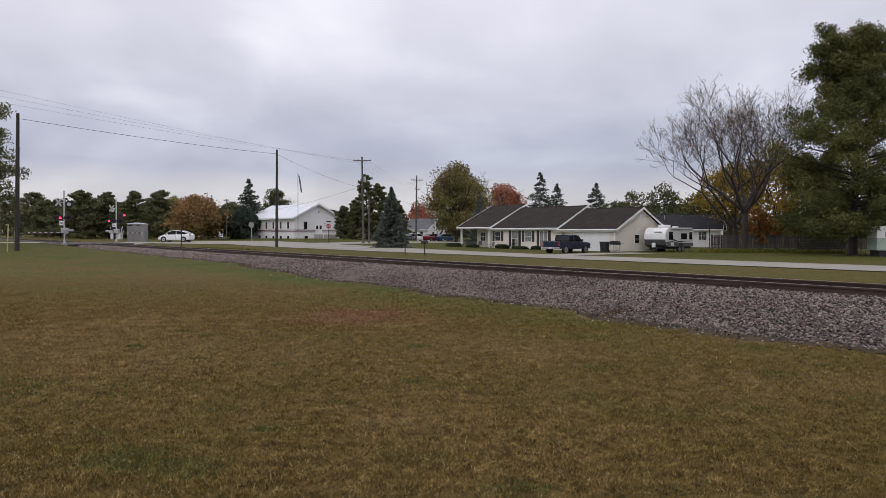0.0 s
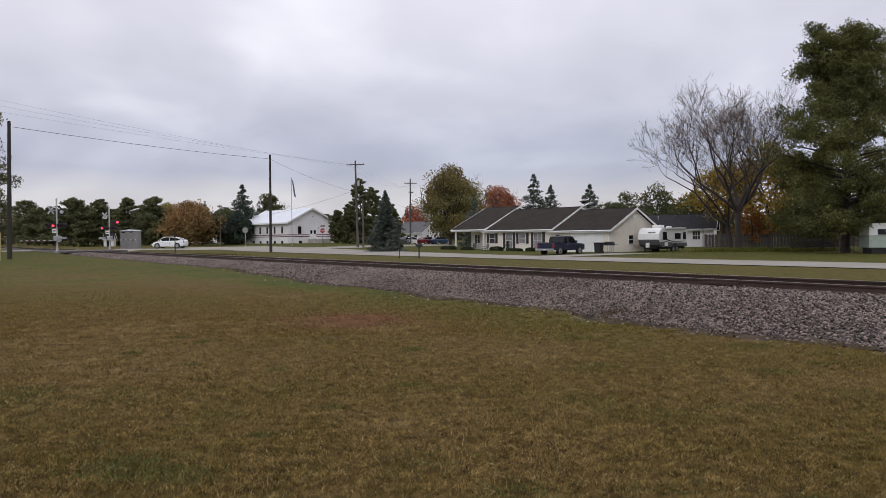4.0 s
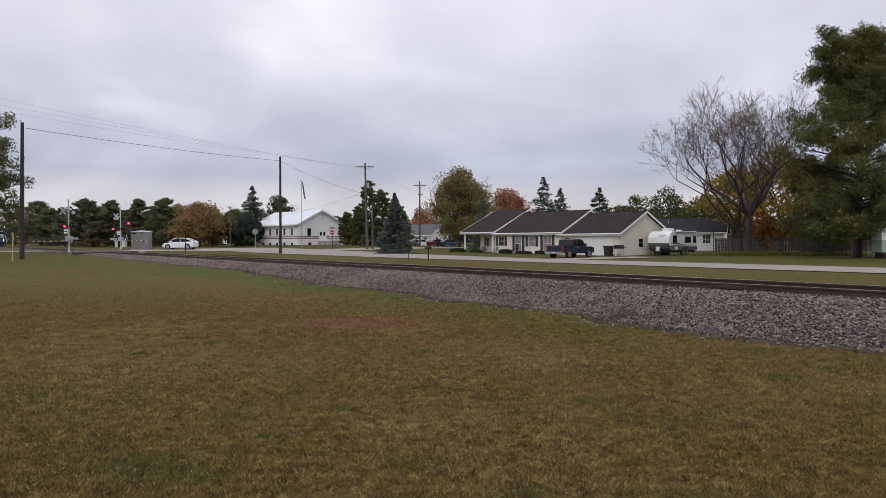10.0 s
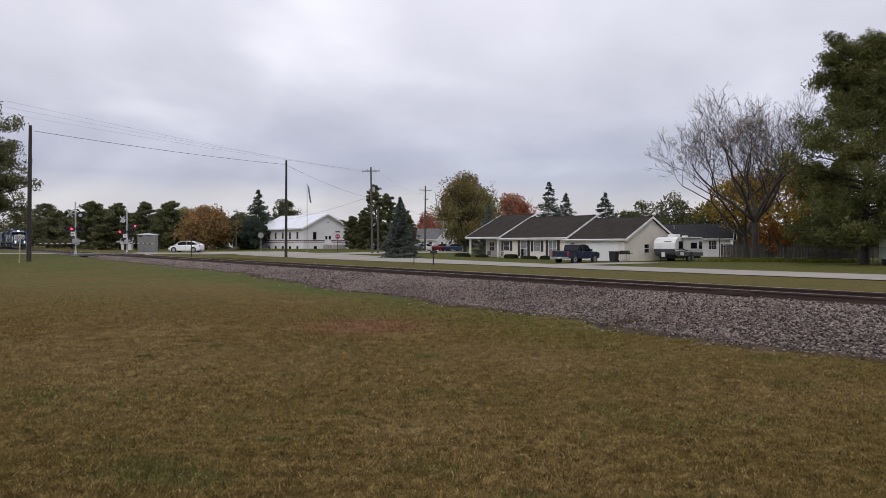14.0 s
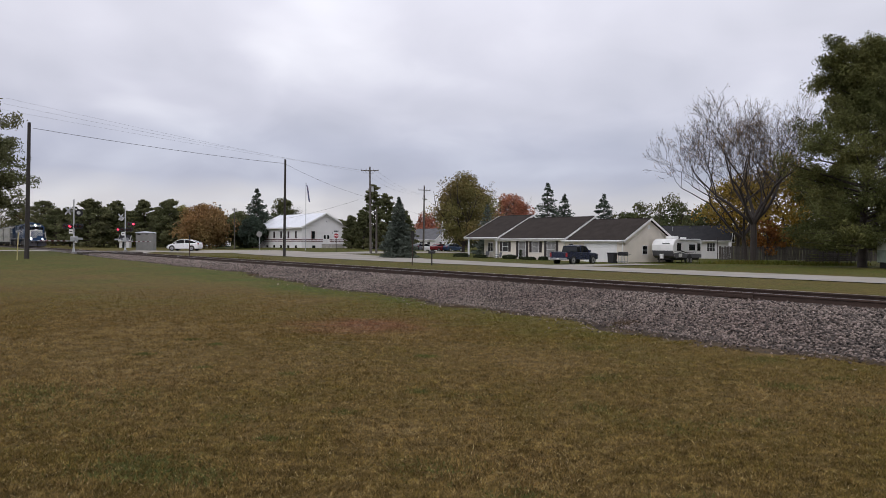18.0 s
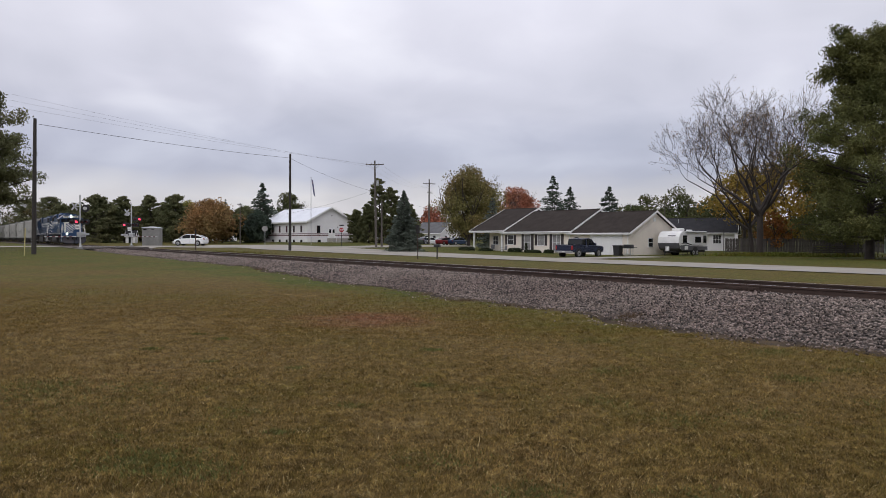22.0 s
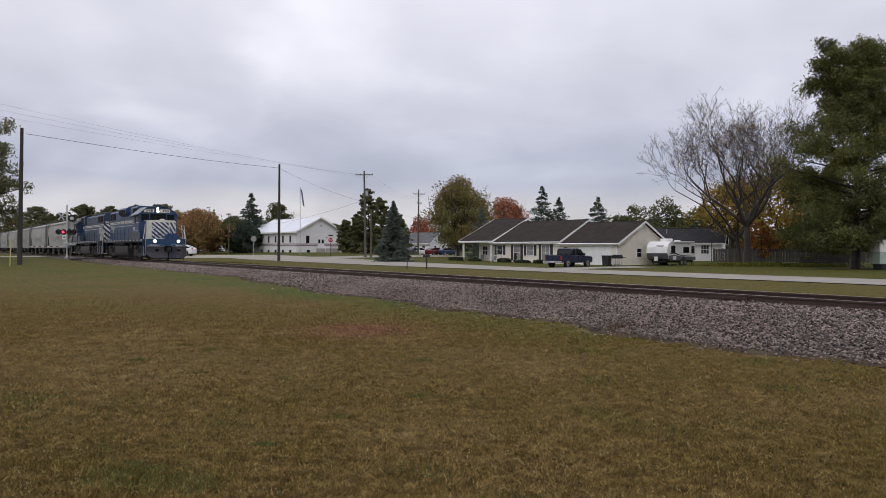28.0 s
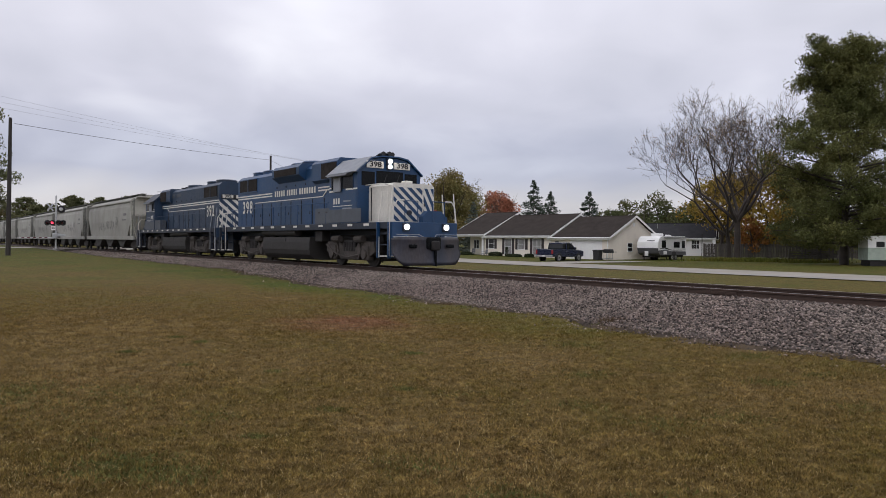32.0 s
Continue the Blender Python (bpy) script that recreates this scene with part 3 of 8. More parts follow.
for s0, side in ((9.6, -0.755), (24.0, -0.755), (16.0, 0.755), (36.0, -0.755)):
    bm = B()
    for d in (-0.045, 0.045):
        box(bm, side + d - 0.012, side + d + 0.012, s0 - 0.45, s0 + 0.45, -0.125, -0.05, 0.004)
        for k in range(-2, 3):
            rod(bm, (side - 0.075, s0 + k * 0.17, -0.088), (side + 0.075, s0 + k * 0.17, -0.088), 0.018, seg=6)
    part("joint_bar", bm, M_RUST, track)

# ---- roads ----


def ribbon(name, us, vs, lift, material, label, swing=False):
    """A strip of road on the ground; swing: its near edge bends towards the crossing."""
    me = grid_mesh(name, us, vs, lambda p, s: ground_z(p, s) + lift, material)
    if swing:
        for v in me.vertices:
            p, s = ps(v.co.x, v.co.y)
            p -= 6.2 * (us[-1] - p) / (us[-1] - us[0]) * float(np.clip((s - 47.0) / 33.0, 0, 1))
            v.co.x, v.co.y = xy(p, s)
            v.co.z = float(ground_z(np.float64(p), np.float64(s))) + lift
    ob = new(name, me)
    return tagged(ob, label, "road", kind="structure")


ribbon("road", spaced((36.3, 43.0, 0.8)), spaced((-300, -40, 20), (-40, 105, 3)), 0.04, M_ROAD, "pale worn asphalt road beside the railway", swing=True)
ribbon("road", spaced((43.0, 90.0, 2)), spaced((84.0, 91.0, 1.75)), 0.045, M_ROAD, "pale asphalt side road towards the white hall")
ribbon("road", spaced((-60, 9.8, 3), (9.8, 12.4, 0.6)), spaced((86, 94, 2)), 0.04, M_ROAD, "pale asphalt road up to the crossing")
ribbon("road", spaced((19.0, 31.0, 0.8)), spaced((88, 99, 2)), 0.05, M_ROAD, "pale asphalt road up to the crossing")
ribbon("road", spaced((43.0, 54.0, 1)), spaced((41.6, 45.0, 0.85)), 0.045, M_ROAD, "concrete driveway in front of the garage")
M_GRAVEL = mat("trodden_gravel", (0.200, 0.175, 0.142), 0.95, vary=0.25, scale=0.8, fine=14, bump=0.5, bump_scale=20, other=(0.120, 0.112, 0.060), amount=0.8, spec=0.15)
tagged(ribbon("gravel", spaced((10.2, 12.9, 0.45)), spaced((72.0, 86.0, 2)), 0.03, M_GRAVEL, "trodden gravel beside the level crossing"), category="gravel")
crossing = thing("level_crossing", pose(*xy(TRACK_P, 90), RAIL_Z, 0, 0, math.degrees(SLANT)), "level crossing of dark timber planks between the rails", "crossing", kind="structure")
for x0 in (-2.9, -2.3, -1.7, -1.1, -0.55, -0.2, 0.15, 0.5, 0.85, 1.4, 2.0, 2.6):
    w = 0.32 if abs(x0) < 1 else 0.56
    if -0.86 < x0 + w and x0 < -0.66 or 0.66 < x0 + w and x0 < 0.86:
        w = 0.14
    bm = box(B(), x0, x0 + w, -5.5, 6.5, -0.2, -0.006, 0.01)
    part("plank", bm, M_PLANK, crossing)

# ---- grass ----


def blades(name, count, d0, d1, k0, k1, h_lo, h_hi, width, rng, material, label, lie=1.3):
    """Thin bent blades of mown grass, denser close by."""
    d = d0 * (d1 / d0) ** rng.random(count)
    k = rng.uniform(k0, k1, count)
    x, y = d * k, d
    p, s = ps(x, y)
    edge = TRACK_P - 4.4 + 1.65 * ease((s - 5.0) / 42.0) - 0.22 * np.sin(s * 0.31) - 0.18 * np.sin(s * 0.83 + 1.0) - 0.1 * np.sin(s * 2.1)
    rag = 0.30 * np.sin(s * 5.1 + 2 * np.sin(s * 1.7)) + 0.22 * np.sin(s * 11.3 + p) + 0.16 * np.sin(s * 23.7)
    bare = 0.26 + 0.42 * ease((s - 5.0) / 5.0) * (1 - ease((s - 22.0) / 10.0))
    keep = p < edge - bare + 1.2 * rag + 0.9 * (rng.random(count) - 0.5) ** 3 * 4
    keep &= rng.random(count) > ease((d - 11.0) / 17.0)
    x, y, p, s, d = x[keep], y[keep], p[keep], s[keep], d[keep]
    n = len(x)
    # clumps: blades gather and lean together
    cx, cy = np.floor(x / 0.085 + 0.4 * np.sin(y * 9.0)), np.floor(y / 0.085 + 0.4 * np.sin(x * 8.0))
    hsh = np.abs(np.sin(cx * 12.9898 + cy * 78.233) * 43758.5453) % 1.0
    hsh2 = np.abs(np.sin(cx * 39.346 + cy * 11.135) * 24634.6345) % 1.0
    z = lawn_height(p, s) - 0.004
    h = rng.uniform(h_lo, h_hi, n) * (0.65 + 0.75 * hsh)
    w = width * (0.7 + 0.6 * rng.random(n)) * (1 + d / 16.0)
    a = rng.uniform(0, 6.28, n)
    lean_a = hsh2 * 6.28 + rng.normal(0, 1.5, n)
    lean = rng.uniform(0.15, lie, n) * h
    dx, dy = np.cos(a) * w / 2, np.sin(a) * w / 2
    tx, ty = np.cos(lean_a) * lean, np.sin(lean_a) * lean
    v = np.empty((n, 3, 3))
    v[:, 0] = np.stack([x - dx, y - dy, z], -1)
    v[:, 1] = np.stack([x + dx, y + dy, z], -1)
    v[:, 2] = np.stack([x + tx, y + ty, z + h], -1)
    return tagged(new(name, tri_mesh(name, v, material)), label, "grass", kind="stuff")


grass_rng = np.random.default_rng(11)
blades("grass", 640000, 3.6, 12.0, -0.72, 0.72, 0.010, 0.030, 0.0052, grass_rng, M_GRASS, "short dry autumn grass, brown and green")
blades("grass", 420000, 12.0, 30.0, -0.80, 0.75, 0.014, 0.034, 0.008, grass_rng, M_GRASS_FAR, "short dry autumn grass, brown and green")
M_STRAW = mat("dry_straw", (0.41, 0.325, 0.165), 0.8, vary=0.2, island=0.35, spec=0.1)
blades("dry_straw", 42000, 3.6, 18.0, -0.72, 0.72, 0.010, 0.030, 0.0044, grass_rng, M_STRAW, "scattered pale dry stalks in the lawn", lie=3.2)
M_CLOVER = mat("lawn_weed_green", (0.100, 0.110, 0.034), 0.8, vary=0.2, island=0.4, spec=0.1)


def weed_patch(x, y, count, reach, tall, material, label, rng):
    """Leafy stalks scattered thickly in the middle and thinly round it."""
    px, py = x + rng.normal(size=count) * reach, y + rng.normal(size=count) * reach * 0.8
    p, s = ps(px, py)
    z = lawn_height(p, s) - 0.004
    h = rng.uniform(0.3, 1.0, count) * tall
    a, w = rng.uniform(0, 6.28, count), rng.uniform(0.004, 0.010, count) * (1 + tall * 4)
    lx, ly = rng.normal(size=count) * h * 0.7, rng.normal(size=count) * h * 0.7
    v = np.empty((count, 3, 3))
    v[:, 0] = np.stack([px - np.cos(a) * w, py - np.sin(a) * w, z], -1)
    v[:, 1] = np.stack([px + np.cos(a) * w, py + np.sin(a) * w, z], -1)
    v[:, 2] = np.stack([px + lx, py + ly, z + h], -1)
    return tagged(new("lawn_weed", tri_mesh("lawn_weed", v, material)), label, "weeds", kind="stuff")


for i in range(26):
    k, d = grass_rng.uniform(-0.6, 0.6), grass_rng.uniform(4.2, 12.0)
    weed_patch(k * d, d, int(grass_rng.uniform(120, 420)), grass_rng.uniform(0.06, 0.22), 0.035, M_CLOVER, "small patch of greener weeds in the lawn", grass_rng)
for k, d, n, reach in ((-0.43, 5.2, 2000, 0.22), (-0.60, 7.6, 1500, 0.40), (-0.52, 7.0, 800, 0.5), (-0.36, 5.0, 700, 0.16), (0.10, 4.6, 500, 0.15), (-0.02, 5.3, 400, 0.2)):
    weed_patch(k * d, d, n, reach, 0.034, M_CLOVER, "patch of greener weeds in the lawn", grass_rng)
M_DEADWEED = mat("withered_weed", (0.115, 0.078, 0.045), 0.85, vary=0.25, island=0.5, spec=0.1)
weed_patch(*spot(0.250, 14.5), 700, 0.15, 0.17, M_DEADWEED, "low withered weeds at the foot of the stones", grass_rng)
for i in range(46):
    weed_s = grass_rng.uniform(-6, 45)
    x, y = xy(TRACK_P - 4.5 + 1.65 * float(ease((weed_s - 5.0) / 42.0)) - grass_rng.uniform(-0.3, 0.5), weed_s)
    weed_patch(x, y, 90, grass_rng.uniform(0.08, 0.3), grass_rng.uniform(0.04, 0.09), M_DEADWEED if i % 3 else M_CLOVER, "ragged weeds at the foot of the stones", grass_rng)

# ---- the train ----


def clip_poly(poly, a, c, limit, keep_less):
    """Cuts a polygon of (y, z) pairs by a straight line a*y + c*z = limit."""
    out = []
    for i, p in enumerate(poly):
        q = poly[(i + 1) % len(poly)]
        fp, fq = a * p[0] + c * p[1] - limit, a * q[0] + c * q[1] - limit
        if not keep_less:
            fp, fq = -fp, -fq
        if fp <= 0:
            out.append(p)
        if fp * fq < 0:
            t = fp / (fp - fq)
            out.append((p[0] + t * (q[0] - p[0]), p[1] + t * (q[1] - p[1])))
    return out


def diagonal_bars(outline, slope, pitch, width, x0, x1, material, parent, label):
    """Slanting painted bars over an upright plate, each a thin plate of its own."""
    vals = [slope * y + z for y, z in outline]
    v = min(vals) + 0.3 * pitch
    while v < max(vals):
        poly = clip_poly(clip_poly(outline, slope, 1, v, False), slope, 1, v + width, True)
        if len(poly) >= 3:
            part("stripe", prism(B(), poly, x0, x1, "x"), material, parent, label)
        v += pitch


M_WHEEL = mat("oily_wheel_steel", (0.022, 0.019, 0.017), 0.7, vary=0.3, scale=4, fine=25)


def wheelset(parent, x, r, gauge=0.755):
    """Two wheels on one axle, turning together."""
    ax = under("wheelset", None, parent)
    bm = B()
    for y in (-gauge, gauge):
        rod(bm, (0, y - 0.065, 0), (0, y + 0.065, 0), r, seg=24)
        rod(bm, (0, y - 0.08 if y < 0 else y + 0.04, 0), (0, y - 0.04 if y < 0 else y + 0.08, 0), r * 0.82, seg=24)
        rod(bm, (0, y - 0.05, 0), (0, y + 0.05, 0), r * 0.3, seg=10)
    rod(bm, (0, -1.0, 0), (0, 1.0, 0), 0.08, seg=10)
    me = bpy.data.meshes.new("wheelset")
    bm.to_mesh(me)
    bm.free()
    me.materials.append(M_WHEEL)
    bpy.data.objects.remove(ax)
    ob = under("wheelset", me, parent, "steel wheels on an axle")
    ob.matrix_basis = pose(x, 0, r)
    return ob


def loco_truck(parent, x):
    """A two-axle bogie: side frames with springs, brake gear and journal boxes."""
    for y in (-1.08, 1.08):
        bm = B()
        s = 1 if y > 0 else -1
        prism(bm, [(x - 2.05, 0.62), (x - 1.95, 1.0), (x - 0.8, 1.04), (x - 0.55, 0.78), (x + 0.55, 0.78), (x + 0.8, 1.04), (x + 1.95, 1.0), (x + 2.05, 0.62), (x + 1.75, 0.46), (x + 1.0, 0.50), (x + 0.75, 0.28), (x - 0.75, 0.28), (x - 1.0, 0.50), (x - 1.75, 0.46)], y - 0.07, y + 0.07)
        part("side_frame", bm, M_TRUCK, parent)
        bm = B()
        for dx in (-1.37, 1.37):
            box(bm, x + dx - 0.24, x + dx + 0.24, y - 0.14, y + 0.17, 0.26, 0.86, 0.05)
            rod(bm, (x + dx, y - s * 0.1, 0.51), (x + dx, y + s * 0.22, 0.51), 0.19, seg=12)
            for ex in (-0.33, 0.33):
                rod(bm, (x + dx + ex, y, 0.66), (x + dx + ex, y, 0.96), 0.10, seg=8)
        part("journal_boxes", bm, M_TRUCK, parent)
        bm = B()
        for k in range(5):
            rod(bm, (x - 0.42 + 0.21 * k, y + s * 0.05, 0.62), (x - 0.42 + 0.21 * k, y + s * 0.05, 0.98), 0.075, seg=8)
        box(bm, x - 0.55, x + 0.55, y - 0.05, y + 0.12, 0.96, 1.08, 0.02)
        part("spring_nest", bm, M_FRAME, parent)
        bm = B()
        for dx in (-0.95, 0.95):
            rod(bm, (x + dx - 0.3, y + s * 0.14, 1.12), (x + dx + 0.3, y + s * 0.14, 1.12), 0.14, seg=10)
            bent(bm, [(x + dx - 0.1, y + s * 0.13, 1.1), (x + dx + 0.1, y + s * 0.13, 0.55), (x + dx - 0.15, y + s * 0.13, 0.28)], 0.035)
        part("brake_cylinders", bm, M_TRUCK, parent)
        bm = B()
        bent(bm, [(x - 1.9, y + s * 0.16, 0.88), (x - 1.0, y + s * 0.17, 0.50), (x, y + s * 0.17, 0.36), (x + 1.0, y + s * 0.17, 0.50)], 0.03)
        part("brake_rigging", bm, M_TRUCK, parent)
    bm = box(B(), x - 1.85, x + 1.85, -0.66, 0.66, 0.24, 1.3, 0.06)
    part("bogie_bolster", bm, M_FRAME, parent)
    return [wheelset(parent, x - 1.37, 0.51), wheelset(parent, x + 1.37, 0.51)]


def side_plate(name, parent, outline, y, t, material, label="", both=True):
    """A plate on the flank (and on the other), outline in (x, z)."""
    for s in ((-1, 1) if both else (-1,)):
        part(name, prism(B(), outline, s * y, s * (y + t)), material, parent, label)


def rect(x0, x1, z0, z1):
    return [(x0, z0), (x1, z0), (x1, z1), (x0, z1)]


def coupler(parent, x, d):
    bm = B()
    box(bm, min(x, x + 0.45 * d), max(x, x + 0.45 * d), -0.09, 0.09, 0.78, 0.98, 0.02)
    box(bm, min(x + 0.38 * d, x + 0.7 * d), max(x + 0.38 * d, x + 0.7 * d), -0.16, 0.16, 0.70, 1.06, 0.05)
    part("coupler", bm, M_FRAME, parent)


def hood_outline(w, z0, z1):
    return [(-w, z0), (w, z0), (w, z1 - 0.22), (w - 0.2, z1 - 0.03), (w - 0.45, z1), (-w + 0.45, z1), (-w + 0.2, z1 - 0.03), (-w, z1 - 0.22)]


def lower_top(ob):
    """Sets the heights above the frame to this low-built type."""
    if ob.matrix_basis.translation.length > 0.01:
        if ob.name.split(".")[0] != "wheelset":
            ob.location.z = 1.2 + (ob.location.z - 1.2) * TOP
        return
    for v in ob.data.vertices:
        if v.co.z > 1.2:
            v.co.z = 1.2 + (v.co.z - 1.2) * TOP


TOP = 0.93


def locomotive(number, label, paint, front_blue=True):
    """A four-axle road switcher, front plate at x = 0, running towards +x; z from the rail."""
    o = thing("locomotive", Matrix.Identity(4), label, "locomotive", "locomotives of the train")
    # frame and walkways
    bm = B()
    box(bm, -18.3, -0.1, -1.5, 1.5, 1.52, 1.80, 0.02)
    box(bm, -17.5, -0.5, -0.55, 0.55, 1.05, 1.52, 0.02)
    part("underframe", bm, M_LOCO_DARK, o)
    for s in (-1, 1):
        for i in range(12):
            x = -1.9 - i * 1.30
            part("sill_mark", box(B(), x - 0.2, x + 0.2, s * 1.5 - 0.006, s * 1.5 + 0.006, 1.66, 1.76), M_LOCO_WHITE, o, "white painted mark on the sill")
    # long hood
    hood = part("long_hood", prism(B(), hood_outline(0.92, 1.8, 4.80), -17.2, -5.0, "x"), paint, o)
    for s in (-1, 1):
        for i in range(9):
            x = -6.0 - i * 1.17
            part("hood_door", box(B(), x - 0.555, x + 0.555, s * 0.925 - 0.012, s * 0.925 + 0.012, 1.86, 3.06, 0.006), paint, hood)
            part("door_latch", box(B(), x + 0.30, x + 0.34, s * 0.94 - 0.012, s * 0.94 + 0.012, 2.35, 2.5), M_FRAME, hood)
        for i in range(10):
            x = -5.42 - i * 1.17
            part("door_gap", box(B(), x - 0.022, x + 0.022, s * 0.935 - 0.012, s * 0.935 + 0.012, 1.86, 3.06), M_FRAME, hood, "dark gap between hood doors")
        for i in range(6):
            x = -6.3 - i * 1.1
            part("inspection_latch", box(B(), x - 0.04, x + 0.04, s * 0.93 - 0.01, s * 0.93 + 0.01, 3.82, 3.9), M_FRAME, hood)
    side_plate("radiator_screen", hood, rect(-16.85, -14.45, 3.86, 4.54), 0.925, 0.03, M_SCREEN, "dark radiator screen")
    for s in (-1, 1):
        part("screen_frame", prism(B(), rect(-16.92, -14.38, 3.80, 3.86), s * 0.92, s * 0.965), paint, hood)
        part("screen_frame", prism(B(), rect(-16.92, -14.38, 4.54, 4.58), s * 0.92, s * 0.965), paint, hood)
        part("screen_frame", prism(B(), rect(-15.69, -15.61, 3.86, 4.54), s * 0.92, s * 0.967), paint, hood)
    # dynamic brake blister, filter box, fans, stacks
    if front_blue:
        bm = B()
        prism(bm, [(-0.93, 4.06), (-1.28, 4.34), (-1.28, 4.72), (-1.1, 4.90), (1.1, 4.90), (1.28, 4.72), (1.28, 4.34), (0.93, 4.06)], -11.6, -8.5, "x")
        blister = part("brake_grid_blister", bm, paint, o)
        side_plate("grid_screen", blister, rect(-11.3, -8.8, 4.36, 4.70), 1.275, 0.03, M_SCREEN, "dark cooling grille")
    bm = B()
    prism(bm, [(-0.93, 3.78), (-1.1, 3.92), (-1.1, 4.72), (-0.95, 4.88), (0.95, 4.88), (1.1, 4.72), (1.1, 3.92), (0.93, 3.78)], -7.5, -5.05, "x")
    fbox = part("air_filter_box", bm, paint, o)
    side_plate("filter_screen", fbox, rect(-6.55, -5.12, 3.96, 4.68), 1.095, 0.03, M_SCREEN, "dark intake screen")
    for x in (-15.6, -14.2, -12.6, -10.6, -9.4) if front_blue else (-15.9, -14.2, -10.2):
        z = 4.90 if x > -11.6 and front_blue else 4.80
        bm = B()
        rod(bm, (x, 0, z - 0.05), (x, 0, z + 0.17), 0.62, seg=20)
        rod(bm, (x, 0, z + 0.16), (x, 0, z + 0.22), 0.66, 0.58, seg=20)
        fan = part("roof_fan", bm, paint, o)
        part("fan_grille", rod(B(), (x, 0, z + 0.2), (x, 0, z + 0.235), 0.5, seg=20), M_FRAME, fan)
    for x in (-8.2, -7.3):
        part("exhaust_stack", box(B(), x - 0.25, x + 0.25, -0.18, 0.18, 4.7, 5.02, 0.03), M_FRAME, o)
    # cab
    cab_out = [(-1.5, 1.8), (1.5, 1.8), (1.5, 3.98), (0.80, 4.58), (0.35, 4.66), (-0.35, 4.66), (-0.80, 4.58), (-1.5, 3.98)]
    cab = part("cab", prism(B(), cab_out, -5.0, -2.6, "x"), paint, o)
    roof = [(-1.58, 3.95), (-0.82, 4.61), (-0.35, 4.69), (0.35, 4.69), (0.82, 4.61), (1.58, 3.95), (1.56, 4.02), (0.84, 4.67), (0.36, 4.75), (-0.36, 4.75), (-0.84, 4.67), (-1.56, 4.02)]
    part("cab_roof", prism(B(), roof, -5.05, -2.5, "x"), paint, cab)
    for s in (-1, 1):
        part("roof_slope", prism(B(), [(s * 1.60, 3.96), (s * 0.86, 4.67), (s * 0.87, 4.69), (s * 1.63, 4.0)], -5.0, -2.56, "x"), M_LOCO_GREY if front_blue else M_LOCO_DARK, cab, "sloping roof panel")
        part("side_window", box(B(), -4.72, -3.0, s * 1.505 - 0.012, s * 1.505 + 0.012, 3.32, 3.9), M_CAB_GLASS_RECESS, cab)
        for x in (-4.75, -3.86, -2.98):
            part("window_frame", box(B(), x - 0.035, x + 0.035, s * 1.51 - 0.018, s * 1.51 + 0.018, 3.28, 3.94), M_LOCO_DARK, cab)
        part("armrest_flap", box(B(), -4.5, -3.9, s * 1.56 - 0.02, s * 1.56 + 0.02, 3.2, 3.86, 0.01), M_LOCO_GREY, cab, "pale sliding window wing")
        part("sunshade", prism(B(), [(-4.9, 3.95), (-2.9, 3.95), (-3.1, 3.86), (-4.7, 3.86)], s * 1.5, s * 1.78), M_LOCO_GREY, cab)
        part("cab_panel", box(B(), -3.15, -2.7, s * 1.503 - 0.01, s * 1.503 + 0.01, 1.9, 3.2), paint, cab)
        part("lower_cab_panel", box(B(), -4.98, -2.3, s * 1.512 - 0.012, s * 1.512 + 0.012, 1.84, 2.42, 0.008), M_SIDE_BOX, cab, "faded grey lower panel")
        part("side_stripe", box(B(), -3.55, -2.62, s * 1.506 - 0.01, s * 1.506 + 0.01, 3.24, 3.31), M_LOCO_WHITE, cab)
        part("side_stripe", box(B(), -4.98, -4.55, s * 1.506 - 0.01, s * 1.506 + 0.01, 3.36, 3.43), M_LOCO_WHITE, cab)
        part("side_stripe", box(B(), -4.98, -4.55, s * 1.506 - 0.01, s * 1.506 + 0.01, 3.20, 3.27), M_LOCO_WHITE, cab)
        # railway's mark on the flank, as bars
        for u in (-4.62, -4.41, -4.20):
            part("mark_bar", box(B(), u, u + 0.12, s * 1.506 - 0.006, s * 1.506 + 0.006, 2.66, 2.92), M_LOCO_WHITE, cab)
        part("mark_bar", box(B(), -4.65, -3.0, s * 1.507 - 0.006, s * 1.507 + 0.006, 2.55, 2.58), M_LOCO_WHITE, cab)
        part("mark_bar", box(B(), -3.75, -3.1, s * 1.507 - 0.006, s * 1.507 + 0.006, 2.74, 2.80), M_LOCO_GREY, cab)
        part("mark_bar", box(B(), -3.85, -3.05, s * 1.507 - 0.006, s * 1.507 + 0.006, 2.42, 2.48), M_LOCO_GREY, cab)
        part("horn_bracket", box(B(), -4.98, -4.9, s * 1.3 - 0.03, s * 1.3 + 0.03, 4.1, 4.3), M_FRAME, cab)
    part("windscreen", box(B(), -2.61, -2.585, -1.32, -0.72, 3.42, 4.02, 0.005), M_CAB_GLASS_RECESS, cab)
    part("windscreen", box(B(), -2.61, -2.585, 0.72, 1.32, 3.42, 4.02, 0.005), M_CAB_GLASS_RECESS, cab)
    part("windscreen", box(B(), -2.61, -2.585, -0.64, 0.64, 3.46, 4.08, 0.005), M_CAB_GLASS_RECESS, cab)
    part("wiper", rod(B(), (-2.57, -0.3, 3.55), (-2.57, -0.15, 3.95), 0.012), M_BLACK, cab)
    part("wiper", rod(B(), (-2.57, 0.3, 3.55), (-2.57, 0.45, 3.95), 0.012), M_BLACK, cab)
